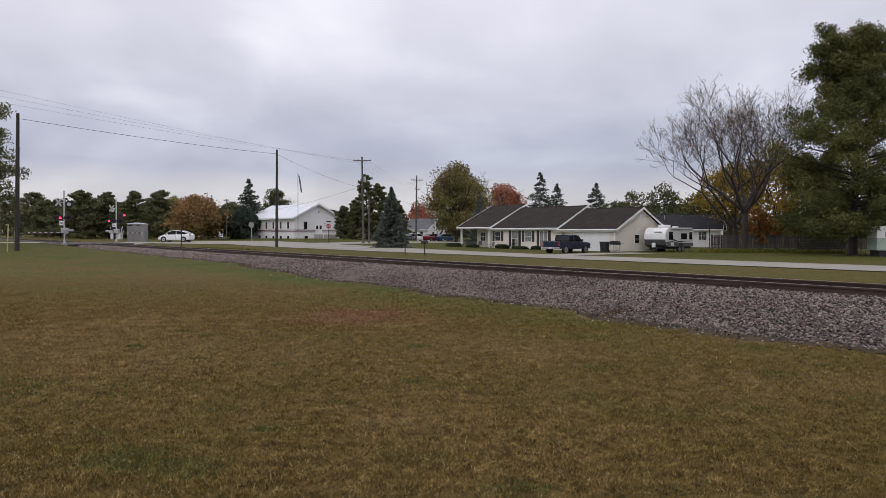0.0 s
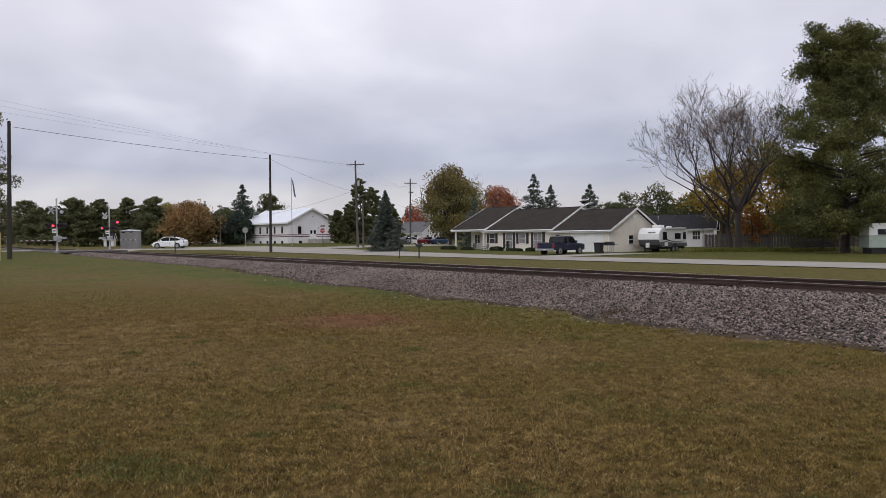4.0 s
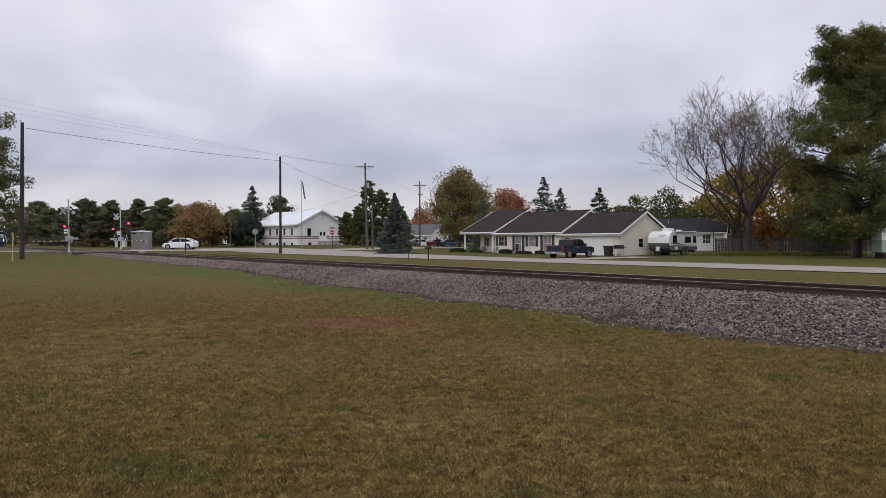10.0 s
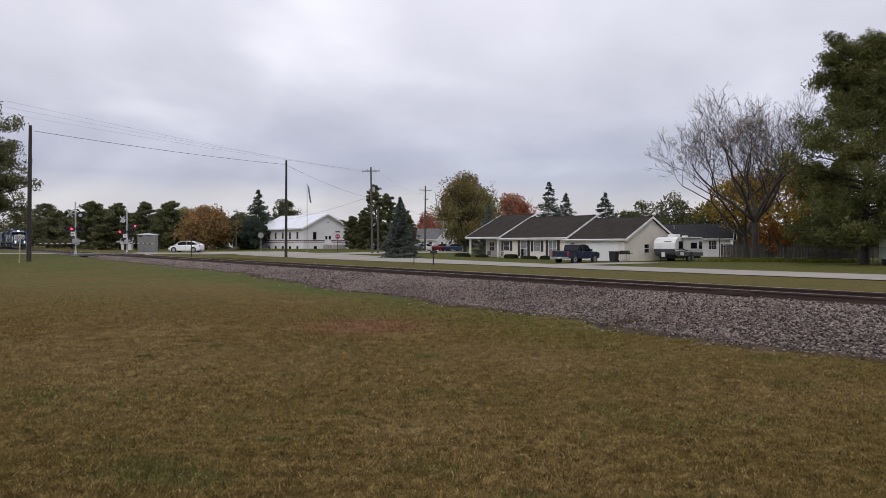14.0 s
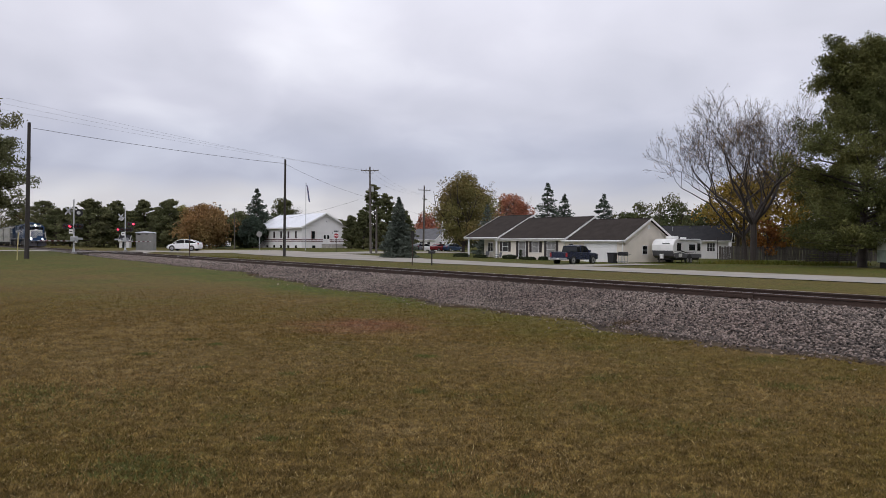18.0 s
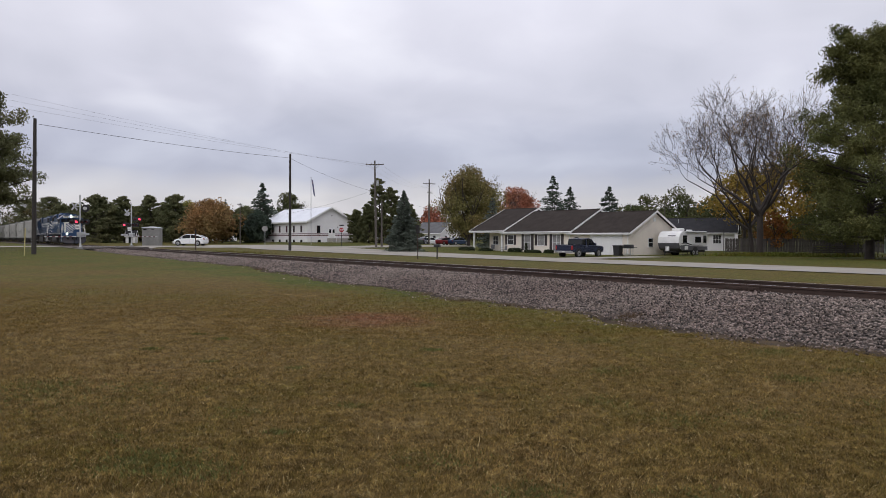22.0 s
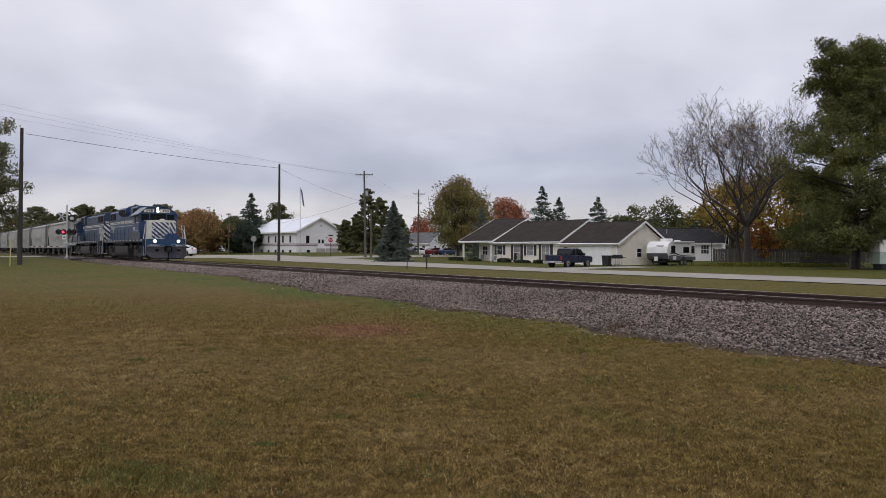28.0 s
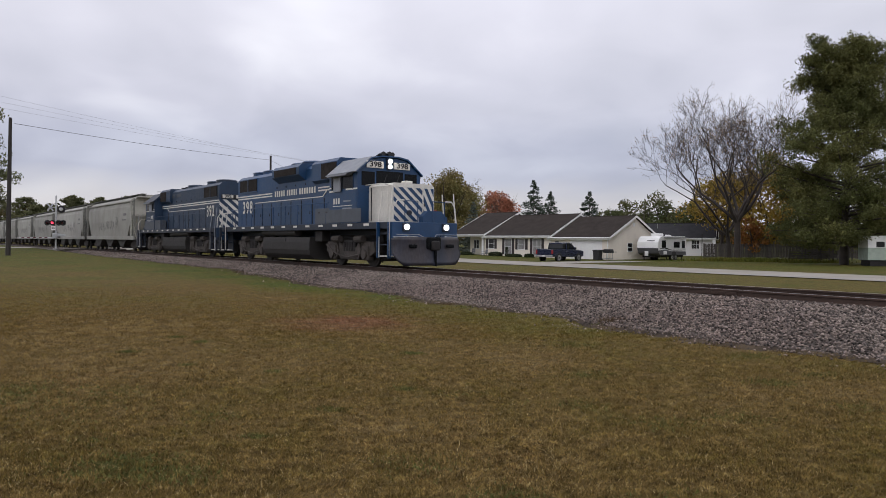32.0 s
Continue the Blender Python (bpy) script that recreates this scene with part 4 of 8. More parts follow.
    for y in (-0.72, 0.56):
        bd = part("number_board", box(B(), -2.6, -2.53, y - 0.40, y + 0.40, 4.19, 4.49, 0.03), M_LOCO_WHITE, cab, "white number board")
        lettering("board_number", number, 0.30, M_BLACK, bd, pose(-2.522, y, 4.34, 90, 0, 90), squeeze=1.25)
    head = part("headlight_housing", box(B(), -2.6, -2.48, -0.19, 0.08, 4.16, 4.64, 0.03), M_LOCO_DARK, cab)
    for z in (4.28, 4.52):
        part("headlight", rod(B(), (-2.49, -0.055, z), (-2.462, -0.055, z), 0.088, seg=16), M_LAMP, head, "glowing headlight")
    bm = B()
    for y, l in ((-0.26, 0.45), (-0.04, 0.55), (0.2, 0.40)):
        rod(bm, (-3.1, y, 4.86), (-3.1 + l, y, 4.86), 0.035, 0.10, seg=8)
        rod(bm, (-3.05, y, 4.74), (-3.05, y, 4.86), 0.02, seg=5)
    box(bm, -3.12, -3.04, -0.34, 0.28, 4.80, 4.84)
    part("air_horn", bm, M_BLACK, o)
    part("antenna", bent(B(), [(-3.9, 0.6, 4.7), (-3.9, 0.6, 4.86), (-3.9, 1.0, 4.86)], 0.02), M_BLACK, o)
    # short nose
    nose = [(-0.98, 1.8), (0.98, 1.8), (0.98, 3.34), (0.86, 3.44), (-0.86, 3.44), (-0.98, 3.34)]
    ns = part("short_nose", prism(B(), nose, -2.6, -0.85, "x"), M_LOCO_WHITE, o, "cream white nose")
    face = [(-0.97, 1.82), (0.97, 1.82), (0.97, 3.33), (-0.97, 3.33)]
    part("nose_face", prism(B(), face, -0.85, -0.835, "x"), M_LOCO_WHITE, ns)
    diagonal_bars([(-0.93, 1.86), (0.40, 1.86), (0.40, 3.26), (-0.93, 3.26)], 0.92, 0.37, 0.185, -0.836, -0.822, paint, ns, "blue slanting stripe")
    nd = part("nose_door", box(B(), -0.836, -0.818, 0.43, 0.95, 1.86, 3.28, 0.006), M_LOCO_WHITE, ns, "white nose door with steep blue stripes")
    for i in range(4):
        a, poly = 2.22 + 0.62 * i, [(0.45, 1.88), (0.93, 1.88), (0.93, 3.26), (0.45, 3.26)]
        poly = clip_poly(clip_poly(poly, 2.1, 1, a + 0.80, False), 2.1, 1, a + 1.10, True)
        if len(poly) >= 3:
            part("door_stripe", prism(B(), poly, -0.819, -0.808, "x"), paint, nd, "steep blue stripe")
    part("door_handle", box(B(), -0.81, -0.78, 0.46, 0.50, 2.5, 2.62), M_BLACK, nd)
    part("nose_box", box(B(), -1.5, -1.15, -0.16, 0.16, 3.42, 3.58, 0.03), M_LOCO_WHITE, ns, "small cream box on the nose")
    part("nose_seam", box(B(), -2.42, -2.36, -0.99, -0.975, 1.9, 3.3), M_BLACK, ns)
    part("nose_rail", bent(B(), [(-2.6, -1.12, 3.42), (-1.5, -1.12, 3.42), (-0.95, -1.10, 3.36)], 0.022), M_LOCO_WHITE, o, "white hand rail beside the nose")
    for s in (-1, 1):
        part("nose_side_door", box(B(), -2.1, -1.2, s * 0.985 - 0.01, s * 0.985 + 0.01, 1.9, 3.1, 0.008), M_LOCO_WHITE, ns)
    # front plate, plow, ditch lights, steps
    for end, d in ((0.0, 1), (-18.4, -1)):
        xx = sorted((end, end - 0.12 * d))
        plate = part("end_plate", box(B(), xx[0], xx[1], -1.5, 1.5, 1.05, 1.8, 0.02), paint, o)
        coupler(o, end + 0.05 * d, d)
        for s in (-1, 1):
            bm = B()
            x1 = sorted((end - 0.12 * d, end - 0.95 * d))
            box(bm, x1[0], x1[0] + 0.05, s * 1.5 - 0.12, s * 1.5 + 0.02, 0.4, 1.8, 0.01)
            box(bm, x1[1] - 0.05, x1[1], s * 1.5 - 0.12, s * 1.5 + 0.02, 0.4, 1.8, 0.01)
            box(bm, x1[0], x1[1], s * 1.1 - 0.02, s * 1.1 + 0.02, 0.42, 1.8)
            part("step_well", bm, paint if d > 0 and front_blue else M_LOCO_DARK, o)
            for z in (0.45, 0.88, 1.32):
                bm = box(B(), x1[0] + 0.05, x1[1] - 0.05, s * 1.31 - 0.19, s * 1.31 + 0.19, z, z + 0.045, 0.008)
                part("step", bm, M_LOCO_WHITE if z < 0.5 else M_LOCO_DARK, o)
            bm = B()
            bent(bm, [(x1[0] + 0.02, s * 1.555, 0.48), (x1[0] + 0.02, s * 1.555, 1.80), (x1[0] + 0.04, s * 1.47, 2.45), (x1[0] + 0.04, s * 1.42, 3.05)], 0.026 if front_blue else 0.019)
            part("grab_iron", bm, M_LOCO_WHITE if front_blue else M_LOCO_GREY, o)
            bm = B()
            bent(bm, [(x1[1] - 0.02, s * 1.555, 0.48), (x1[1] - 0.02, s * 1.555, 1.80), (x1[1] - 0.04, s * 1.47, 2.45), (x1[1] - 0.04, s * 1.42, 3.05)], 0.026 if front_blue else 0.019)
            part("grab_iron", bm, M_LOCO_WHITE if front_blue else M_LOCO_GREY, o)
            bm = B()
            bent(bm, [(end - 0.05 * d, s * 0.92, 1.8), (end - 0.05 * d, s * 0.92, 2.66), (end - 0.05 * d, s * 0.34, 2.66), (end - 0.05 * d, s * 0.34, 1.8)], 0.02)
            part("end_railing", bm, paint, o)
            bm = B()
            bent(bm, [(end - 0.05 * d, s * 1.44, 1.8), (end - 0.05 * d, s * 1.42, 2.40), (end - 0.05 * d, s * 1.25, 2.68), (end - 0.05 * d, s * 0.95, 2.68)], 0.024)
            part("corner_railing", bm, M_LOCO_WHITE, o, "white bent corner rail")
            part("step_edge", box(B(), x1[0] - 0.02, x1[0] + 0.07, s * 1.53 - 0.012, s * 1.53 + 0.012, 0.42, 1.2), M_LOCO_WHITE, o, "white painted edge of the steps")
            bm = B()
            for k in range(3):
                bent(bm, [(end + 0.02 * d, s * (0.45 + 0.12 * k), 1.25), (end + 0.12 * d, s * (0.46 + 0.12 * k), 0.95), (end + 0.05 * d, s * (0.47 + 0.12 * k), 0.72)], 0.022)
            part("air_hoses", bm, M_RUBBER, o)
        part("pilot_beam", box(B(), min(end, end + 0.06 * d), max(end, end + 0.06 * d), -1.48, 1.48, 1.02, 1.2, 0.02), M_LOCO_DARK, o)
    bm = B()
    skins = []
    for skin in (0.0, 0.05):
        grid = []
        for i in range(25):
            y = -1.56 + 3.12 * i / 24
            q = abs(y) / 1.56
            foot = 0.14 + 0.42 * max(0.0, (q - 0.70) / 0.30) ** 2
            crest = 1.20 - 0.06 * max(0.0, (q - 0.86) / 0.14)
            row = []
            for j in range(9):
                f = j / 8
                z = foot + (crest - foot) * f
                row.append(bm.verts.new((0.04 + 0.52 * (1 - q) ** 0.8 + 0.12 * (1 - f) ** 2 - 0.08 * f * (1 - f) - skin, y, z)))
            grid.append(row)
        skins.append(grid)
        for i in range(24):
            for j in range(8):
                bm.faces.new((grid[i][j], grid[i + 1][j], grid[i + 1][j + 1], grid[i][j + 1]))
    rim = lambda g: [r[0] for r in g] + g[-1][1:] + [r[-1] for r in reversed(g[:-1])] + list(reversed(g[0][1:-1]))
    r0, r1 = rim(skins[0]), rim(skins[1])
    for i in range(len(r0)):
        bm.faces.new((r0[i], r0[(i + 1) % len(r0)], r1[(i + 1) % len(r0)], r1[i]))
    plow = part("snow_plow", bm, M_PLOW, o, "scuffed dark blue steel plow", smooth=True)
    part("plow_edge", box(B(), 0.56, 0.70, -0.03, 0.03, 0.12, 0.85), M_CAB_GLASS_RECESS, plow)
    for s in (-1, 1):
        # raised near-black boxes painted as the shade inside the slots
        part("plow_slot", box(B(), 0.16, 0.34, s * 0.90 - 0.15, s * 0.90 + 0.15, 0.80, 0.93, 0.03, pose(0, 0, 0, 0, 0, -10 * s)), M_CAB_GLASS_RECESS, plow)
        part("plow_rim", bent(B(), [(0.06, s * 1.50, 1.19), (0.22, s * 1.05, 1.215), (0.36, s * 0.62, 1.215)], 0.022), M_LOCO_GREY, plow, "pale worn rim")
    part("uncoupling_lever", bent(B(), [(0.12, -1.4, 1.3), (0.12, -0.4, 1.3), (0.3, -0.2, 1.15), (0.3, 0.2, 1.15), (0.12, 0.4, 1.3), (0.12, 1.4, 1.3)], 0.015), M_LOCO_GREY, o)
    # solid box, its black standing for the shade in the coupler opening
    part("coupler_pocket", box(B(), 0.34, 0.60, -0.30, 0.30, 0.74, 1.20, 0.05), M_CAB_GLASS_RECESS, plow)
    for y in (-0.91, 0.91):
        hs = part("ditch_light_housing", box(B(), -0.05, 0.08, y - 0.16, y + 0.16, 1.44, 1.76, 0.03), M_LOCO_DARK, o)
        part("ditch_light", rod(B(), (0.08, y, 1.6), (0.105, y, 1.6), 0.10, seg=16), M_LAMP, hs, "glowing ditch light")
    part("footboard_box", prism(B(), [(-0.1, 1.8), (1.05, 1.8), (1.05, 2.0), (0.75, 2.28), (0.15, 2.28), (-0.1, 2.05)], -0.35, -0.05, "x"), paint, o, "blue walkway box with sloped top")
    part("brake_wheel", rod(B(), (-0.55, -0.4, 2.2), (-0.5, -0.4, 2.2), 0.11, seg=14), M_LOCO_DARK, o)
    part("marker_lamp", rod(B(), (-0.8, 0.98, 2.25), (-0.72, 0.98, 2.25), 0.1, seg=10), M_RED, o)
    # flank stripes and numbers; the railway's name as bars
    for s in (-1, 1):
        for z0, z1 in ((3.42, 3.49), (3.56, 3.63)):
            part("side_stripe", box(B(), -17.18, -12.4 if front_blue else -7.2, s * 0.926 - 0.008, s * 0.926 + 0.008, z0, z1), M_LOCO_WHITE, o)
            part("side_stripe", box(B(), -7.2, -5.05, s * 0.926 - 0.008, s * 0.926 + 0.008, z0, z1), M_LOCO_WHITE, o)
        part("side_stripe", box(B(), -14.6, -6.7, s * 0.934 - 0.008, s * 0.934 + 0.008, 3.13, 3.175), M_LOCO_WHITE, o)
        part("side_stripe", prism(B(), [(-6.72, 3.13), (-6.68, 3.165), (-6.28, 3.44), (-6.31, 3.49), (-6.74, 3.175)], s * 0.926, s * 0.942), M_LOCO_WHITE, o)
        x, z0, z1, paint_bar = (-12.1, 3.38, 3.68, M_LOCO_WHITE) if front_blue else (-9.6, 4.16, 4.46, M_SIDE_BOX)
        for wdt in (0.27, 0.25, 0.25, 0.28, 0.25, 0.17, 0.22, 0.28, 0.27, 0.24, 0.22, 0.17, 0.27, 0.25, 0.27, 0.25, 0.27, 0.28, 0.22):
            if wdt != 0.17:
                part("name_bar", box(B(), x + 0.05, x + wdt * 0.72, s * 0.932 - 0.008, s * 0.932 + 0.008, z0, z1), paint_bar, o, "pale bar of the painted name")
            x += wdt
        lettering("side_number", number, 0.92, M_LOCO_WHITE, o, pose(-15.7, s * 0.952, 2.90, 90, 0, 0 if s < 0 else 180), "large white painted number", squeeze=0.86, gap=1.3)
    # stripes on the long hood's end, with number boards
    end_face = [(-0.91, 1.82), (0.91, 1.82), (0.91, 3.66), (-0.91, 3.66)]
    he = part("hood_end", prism(B(), end_face, -17.212, -17.20, "x"), M_LOCO_WHITE, o, "white hood end")
    diagonal_bars(end_face, -0.92, 0.52, 0.27, -17.224, -17.211, paint, he, "blue slanting stripe")
    part("end_number_board", box(B(), -17.28, -17.20, -0.80, 0.80, 3.72, 3.98, 0.03), M_BLACK, he)
    for y in (-0.42, 0.42):
        bd = part("number_board", box(B(), -17.30, -17.28, y - 0.33, y + 0.33, 3.74, 3.96, 0.006), M_LOCO_WHITE, he)
        lettering("board_number", number, 0.24, M_BLACK, bd, pose(-17.31, y, 3.85, 90, 0, -90), squeeze=1.2)
    # walkway railings
    for s in (-1, 1):
        bm = B()
        bent(bm, [(-16.8, s * 1.45, 2.78), (-5.2, s * 1.45, 2.78)], 0.017)
        part("hand_rail", bm, paint, o)
        for i in range(9):
            x = -16.6 + i * 1.4
            part("stanchion", rod(B(), (x, s * 1.46, 1.8), (x, s * 1.45, 2.78), 0.017, seg=6), paint, o)
    # tank, air reservoirs, battery boxes, bogies
    tank = [(-1.42, 1.20), (-1.45, 0.95), (-1.45, 0.62), (-1.38, 0.40), (-1.2, 0.24), (-0.9, 0.17), (0.9, 0.17), (1.2, 0.24), (1.38, 0.40), (1.45, 0.62), (1.45, 0.95), (1.42, 1.20)]
    part("fuel_tank", prism(B(), tank, -12.3, -7.0, "x"), M_TANK, o, "dusty fuel tank, darkened for the shade under the frame")
    for s in (-1, 1):
        part("air_reservoir", rod(B(), (-12.6, s * 1.22, 1.46), (-8.6, s * 1.22, 1.43), 0.19, seg=14), M_TANK, o)
        part("filler_cap", rod(B(), (-9.6, s * 1.35, 1.08), (-9.6, s * 1.46, 1.08), 0.07), M_BLACK, o)
        part("battery_box", box(B(), -6.75, -6.05, s * 1.1 - 0.2, s * 1.1 + 0.2, 1.0, 1.5, 0.03), M_FRAME, o)
        part("side_box", box(B(), -6.4, -2.75, s * 1.25 - 0.22, s * 1.25 + 0.22, 1.8, 2.52, 0.02), M_SIDE_BOX, o, "faded grey walkway box")
        for k in range(5):
            part("box_vent", box(B(), -6.1 + k * 0.7, -5.95 + k * 0.7, s * 1.472 - 0.006, s * 1.472 + 0.006, 2.3, 2.36), M_BLACK, o)
        part("sand_pipe", bent(B(), [(-1.5, s * 1.25, 1.5), (-1.6, s * 1.1, 0.8), (-1.8, s * 0.8, 0.2)], 0.03), M_FRAME, o)
    axles = loco_truck(o, -3.85) + loco_truck(o, -14.3)
    for ob in o.children_recursive:
        lower_top(ob)
    return o, axles


# dark bay colour holds the shade below the side sill
M_BAY_SHADE = mat("shaded_discharge_bay", (0.050, 0.048, 0.044), 0.8, vary=0.3, scale=1.5, fine=12)


def hopper_car():
    """A covered hopper, 19.6 m over its ends, middle at x = 0; z from the rail."""
    o = thing("hopper_car", Matrix.Identity(4), "pale grey covered hopper car with sloped ends and faded paint", "freight car", "hopper cars of the train")
    w, h = 1.55, 8.9
    sec = [(-w + 0.05, 1.12), (-w, 1.3), (-w - 0.03, 2.6), (-w + 0.02, 3.7), (-w + 0.14, 4.15), (-w + 0.45, 4.45), (-0.6, 4.62), (0.6, 4.62), (w - 0.45, 4.45), (w - 0.14, 4.15), (w - 0.02, 3.7), (w + 0.03, 2.6), (w, 1.3), (w - 0.05, 1.12)]
    bm = B()
    rings = []
    for x, low in ((-8.6, 2.9), (-7.2, 1.3), (-2.4, 1.12), (2.4, 1.12), (7.2, 1.3), (8.6, 2.9)):
        rings.append([bm.verts.new((x, a, max(c, low))) for a, c in sec])
    for r0, r1 in zip(rings[:-1], rings[1:]):
        for i in range(len(sec)):
            j = (i + 1) % len(sec)
            bm.faces.new((r0[i], r0[j], r1[j], r1[i]))
    bm.faces.new(rings[0])
    bm.faces.new(list(reversed(rings[-1])))
    part("body", bm, M_HOPPER, o)
    for x in (-8.6, 8.6):
        for s in (-1, 1):
            part("side_post", box(B(), x - 0.07, x + 0.07, s * 1.60 - 0.05, s * 1.60 + 0.03, 1.1, 4.1, 0.01), M_HOPPER, o)
    for s in (-1, 1):
        part("side_sill", box(B(), -9.2, 9.2, s * 1.55 - 0.06, s * 1.55 + 0.05, 1.0, 1.3, 0.015), M_HOPPER, o)
        part("top_chord", box(B(), -8.7, 8.7, s * 1.48 - 0.05, s * 1.48 + 0.06, 4.10, 4.20, 0.015), M_HOPPER, o)
        for i in range(14):
            x = -8.2 + i * 1.26
            part("reflector", box(B(), x - 0.12, x + 0.12, s * 1.605 - 0.004, s * 1.605 + 0.004, 1.1, 1.19), M_WHITE, o)
        rng = random.Random(4)
        for i in range(22):
            x = -3.2 + i * 0.33 + rng.uniform(-0.15, 0.15)
            z, q, ln = 1.75 + rng.uniform(0.0, 0.55), rng.uniform(-0.35, 0.45), rng.uniform(0.25, 0.7)
            part("faded_scrawl", prism(B(), [(x, z), (x + 0.06, z), (x + q + 0.07, z + ln), (x + q, z + ln)], s * 1.598, s * 1.604), M_GRAFFITI, o)
        part("data_stencil", box(B(), 6.0, 6.9, s * 1.592 - 0.004, s * 1.592 + 0.004, 3.0, 3.2), M_GRAFFITI, o)
        part("data_stencil", box(B(), 5.6, 6.9, s * 1.592 - 0.004, s * 1.592 + 0.004, 2.6, 2.7), M_GRAFFITI, o)
    # running boards and hatches on the roof
    for y in (-0.75, 0.75):
        bm = box(B(), -9.2, 9.2, y - 0.2, y + 0.2, 4.68, 4.72)
        for i in range(12):
            box(bm, -8.8 + i * 1.6 - 0.03, -8.8 + i * 1.6 + 0.03, y - 0.2, y + 0.2, 4.5, 4.69)
        part("running_board", bm, M_HOPPER_DARK, o)
    part("hatch_cover", box(B(), -8.0, 8.0, -0.35, 0.35, 4.58, 4.72, 0.04), M_HOPPER, o)
    # end platforms, slope sheets, ladders
    for d in (-1, 1):
        e = d * 9.3
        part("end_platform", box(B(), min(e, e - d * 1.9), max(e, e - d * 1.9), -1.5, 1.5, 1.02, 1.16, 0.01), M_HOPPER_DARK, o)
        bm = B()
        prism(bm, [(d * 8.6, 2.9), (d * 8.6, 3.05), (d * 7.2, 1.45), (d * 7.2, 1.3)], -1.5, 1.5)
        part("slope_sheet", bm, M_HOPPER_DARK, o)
        for s in (-1, 1):
            part("corner_post", box(B(), min(e - d * 0.1, e - d * 0.2), max(e - d * 0.1, e - d * 0.2), s * 1.5 - 0.05, s * 1.5 + 0.05, 1.1, 4.3, 0.01), M_HOPPER_DARK, o)
            bm = B()
            for z in np.arange(1.3, 4.3, 0.42):
                rod(bm, (e - d * 0.15, s * 1.55, z), (e - d * 0.62, s * 1.55, z), 0.018, seg=5)
            rod(bm, (e - d * 0.64, s * 1.55, 1.1), (e - d * 0.64, s * 1.55, 4.3), 0.02, seg=5)
            part("ladder", bm, M_HOPPER_DARK, o)
            part("end_brace", rod(B(), (e - d * 0.3, s * 1.3, 1.15), (d * 8.6, s * 1.3, 2.9), 0.05, seg=6), M_HOPPER_DARK, o)
        part("roof_overhang", box(B(), min(d * 8.6, e), max(d * 8.6, e), -1.25, 1.25, 4.40, 4.5, 0.02), M_HOPPER, o)
        part("brake_gear", box(B(), min(e - d * 0.3, e - d * 0.9), max(e - d * 0.3, e - d * 0.9), -0.4, 0.5, 1.2, 1.9, 0.05), M_HOPPER_DARK, o)
        coupler(o, d * 9.25, d)
    # discharge bays
    for x in (-4.6, 0.0, 4.6):
        for s in (-1, 1):
            bm = B()
            prism(bm, [(x - 2.0, 1.25), (x + 2.0, 1.25), (x + 0.5, 0.42), (x - 0.5, 0.42)], s * 0.12, s * 1.4)
            part("discharge_bay", bm, M_BAY_SHADE, o)
        part("outlet_gate", box(B(), x - 0.5, x + 0.5, -1.3, 1.3, 0.30, 0.42, 0.02), M_FRAME, o)
    axles = []
    for x in (-7.3, 7.3):
        for s in (-1, 1):
            bm = B()
            prism(bm, [(x - 1.1, 0.46), (x - 1.05, 0.66), (x - 0.4, 0.84), (x + 0.4, 0.84), (x + 1.05, 0.66), (x + 1.1, 0.46), (x + 0.75, 0.36), (x + 0.35, 0.30), (x - 0.35, 0.30), (x - 0.75, 0.36)], s * 1.0 - 0.07, s * 1.0 + 0.07)
            part("side_frame", bm, M_TRUCK, o)
        part("bogie_bolster", box(B(), x - 0.3, x + 0.3, -1.0, 1.0, 0.6, 1.0, 0.03), M_FRAME, o)
        axles += [wheelset(o, x - 0.89, 0.42), wheelset(o, x + 0.89, 0.42)]
    for ob in o.children:
        if ob not in axles:
            ob.data.transform(Matrix.Diagonal((1.03, 1, 1, 1)))
        else:
            ob.location.x *= 1.03
    return o, axles


TRAIN_YAW = math.degrees(SLANT) - 90
LOCO_A, AXLES_A = locomotive("398", "blue diesel locomotive with striped cream nose and lit headlights", M_LOCO_BLUE)
LOCO_B, AXLES_B = locomotive("392", "blue diesel locomotive running long hood first behind the leader", M_LOCO_BLUE_OLD, False)
HOPPER, AXLES_H = hopper_car()
HOPPERS = [HOPPER] + [copy_thing(HOPPER, Matrix.Identity(4)) for i in range(9)]


def train_s(t):
    """How far up the line from the camera's foot point the leading plate is."""
    u = 32.0 - t
    return 22.497 + 9.414 * u + 0.0026 * u * u


def on_track(s, turn=0.0):
    x, y = xy(TRACK_P, s)
    return pose(x, y, RAIL_Z, 0, 0, TRAIN_YAW + turn)


def train_times():
    return [0.0, 0.1, 0.3] + [float(t) for t in range(1, 32)] + [31.7, 31.9, 32.0]


def motions():
    times = train_times()
    walk(LOCO_A, [(t, on_track(train_s(t))) for t in times])
    walk(LOCO_B, [(t, on_track(train_s(t) + 19.15 + 18.4, 180)) for t in times])
    for i, car in enumerate(HOPPERS):
        walk(car, [(t, on_track(train_s(t) + 37.9 + 10.1 + 20.5 * i)) for t in times])
    # wheels roll without slipping
    sets = [(AXLES_A, 0.51, 1), (AXLES_B, 0.51, -1)]
    for car in HOPPERS:
        sets.append(([ob for ob in car.children if ob.name.startswith("wheelset")], 0.42, 1))
    for axles, r, way in sets:
        for ax in axles:
            x = ax.location.x
            rows, t = [], 0.0
            while t < 32.0:
                rows.append((t, pose(x, 0, r, 0, way * math.degrees((train_s(0) - train_s(t)) / r), 0)))
                t += 2 / 30
            rows.append((32.0, pose(x, 0, r, 0, way * math.degrees((train_s(0) - train_s(32.0)) / r), 0)))
            walk(ax, rows)

# ---- poles and wires ----


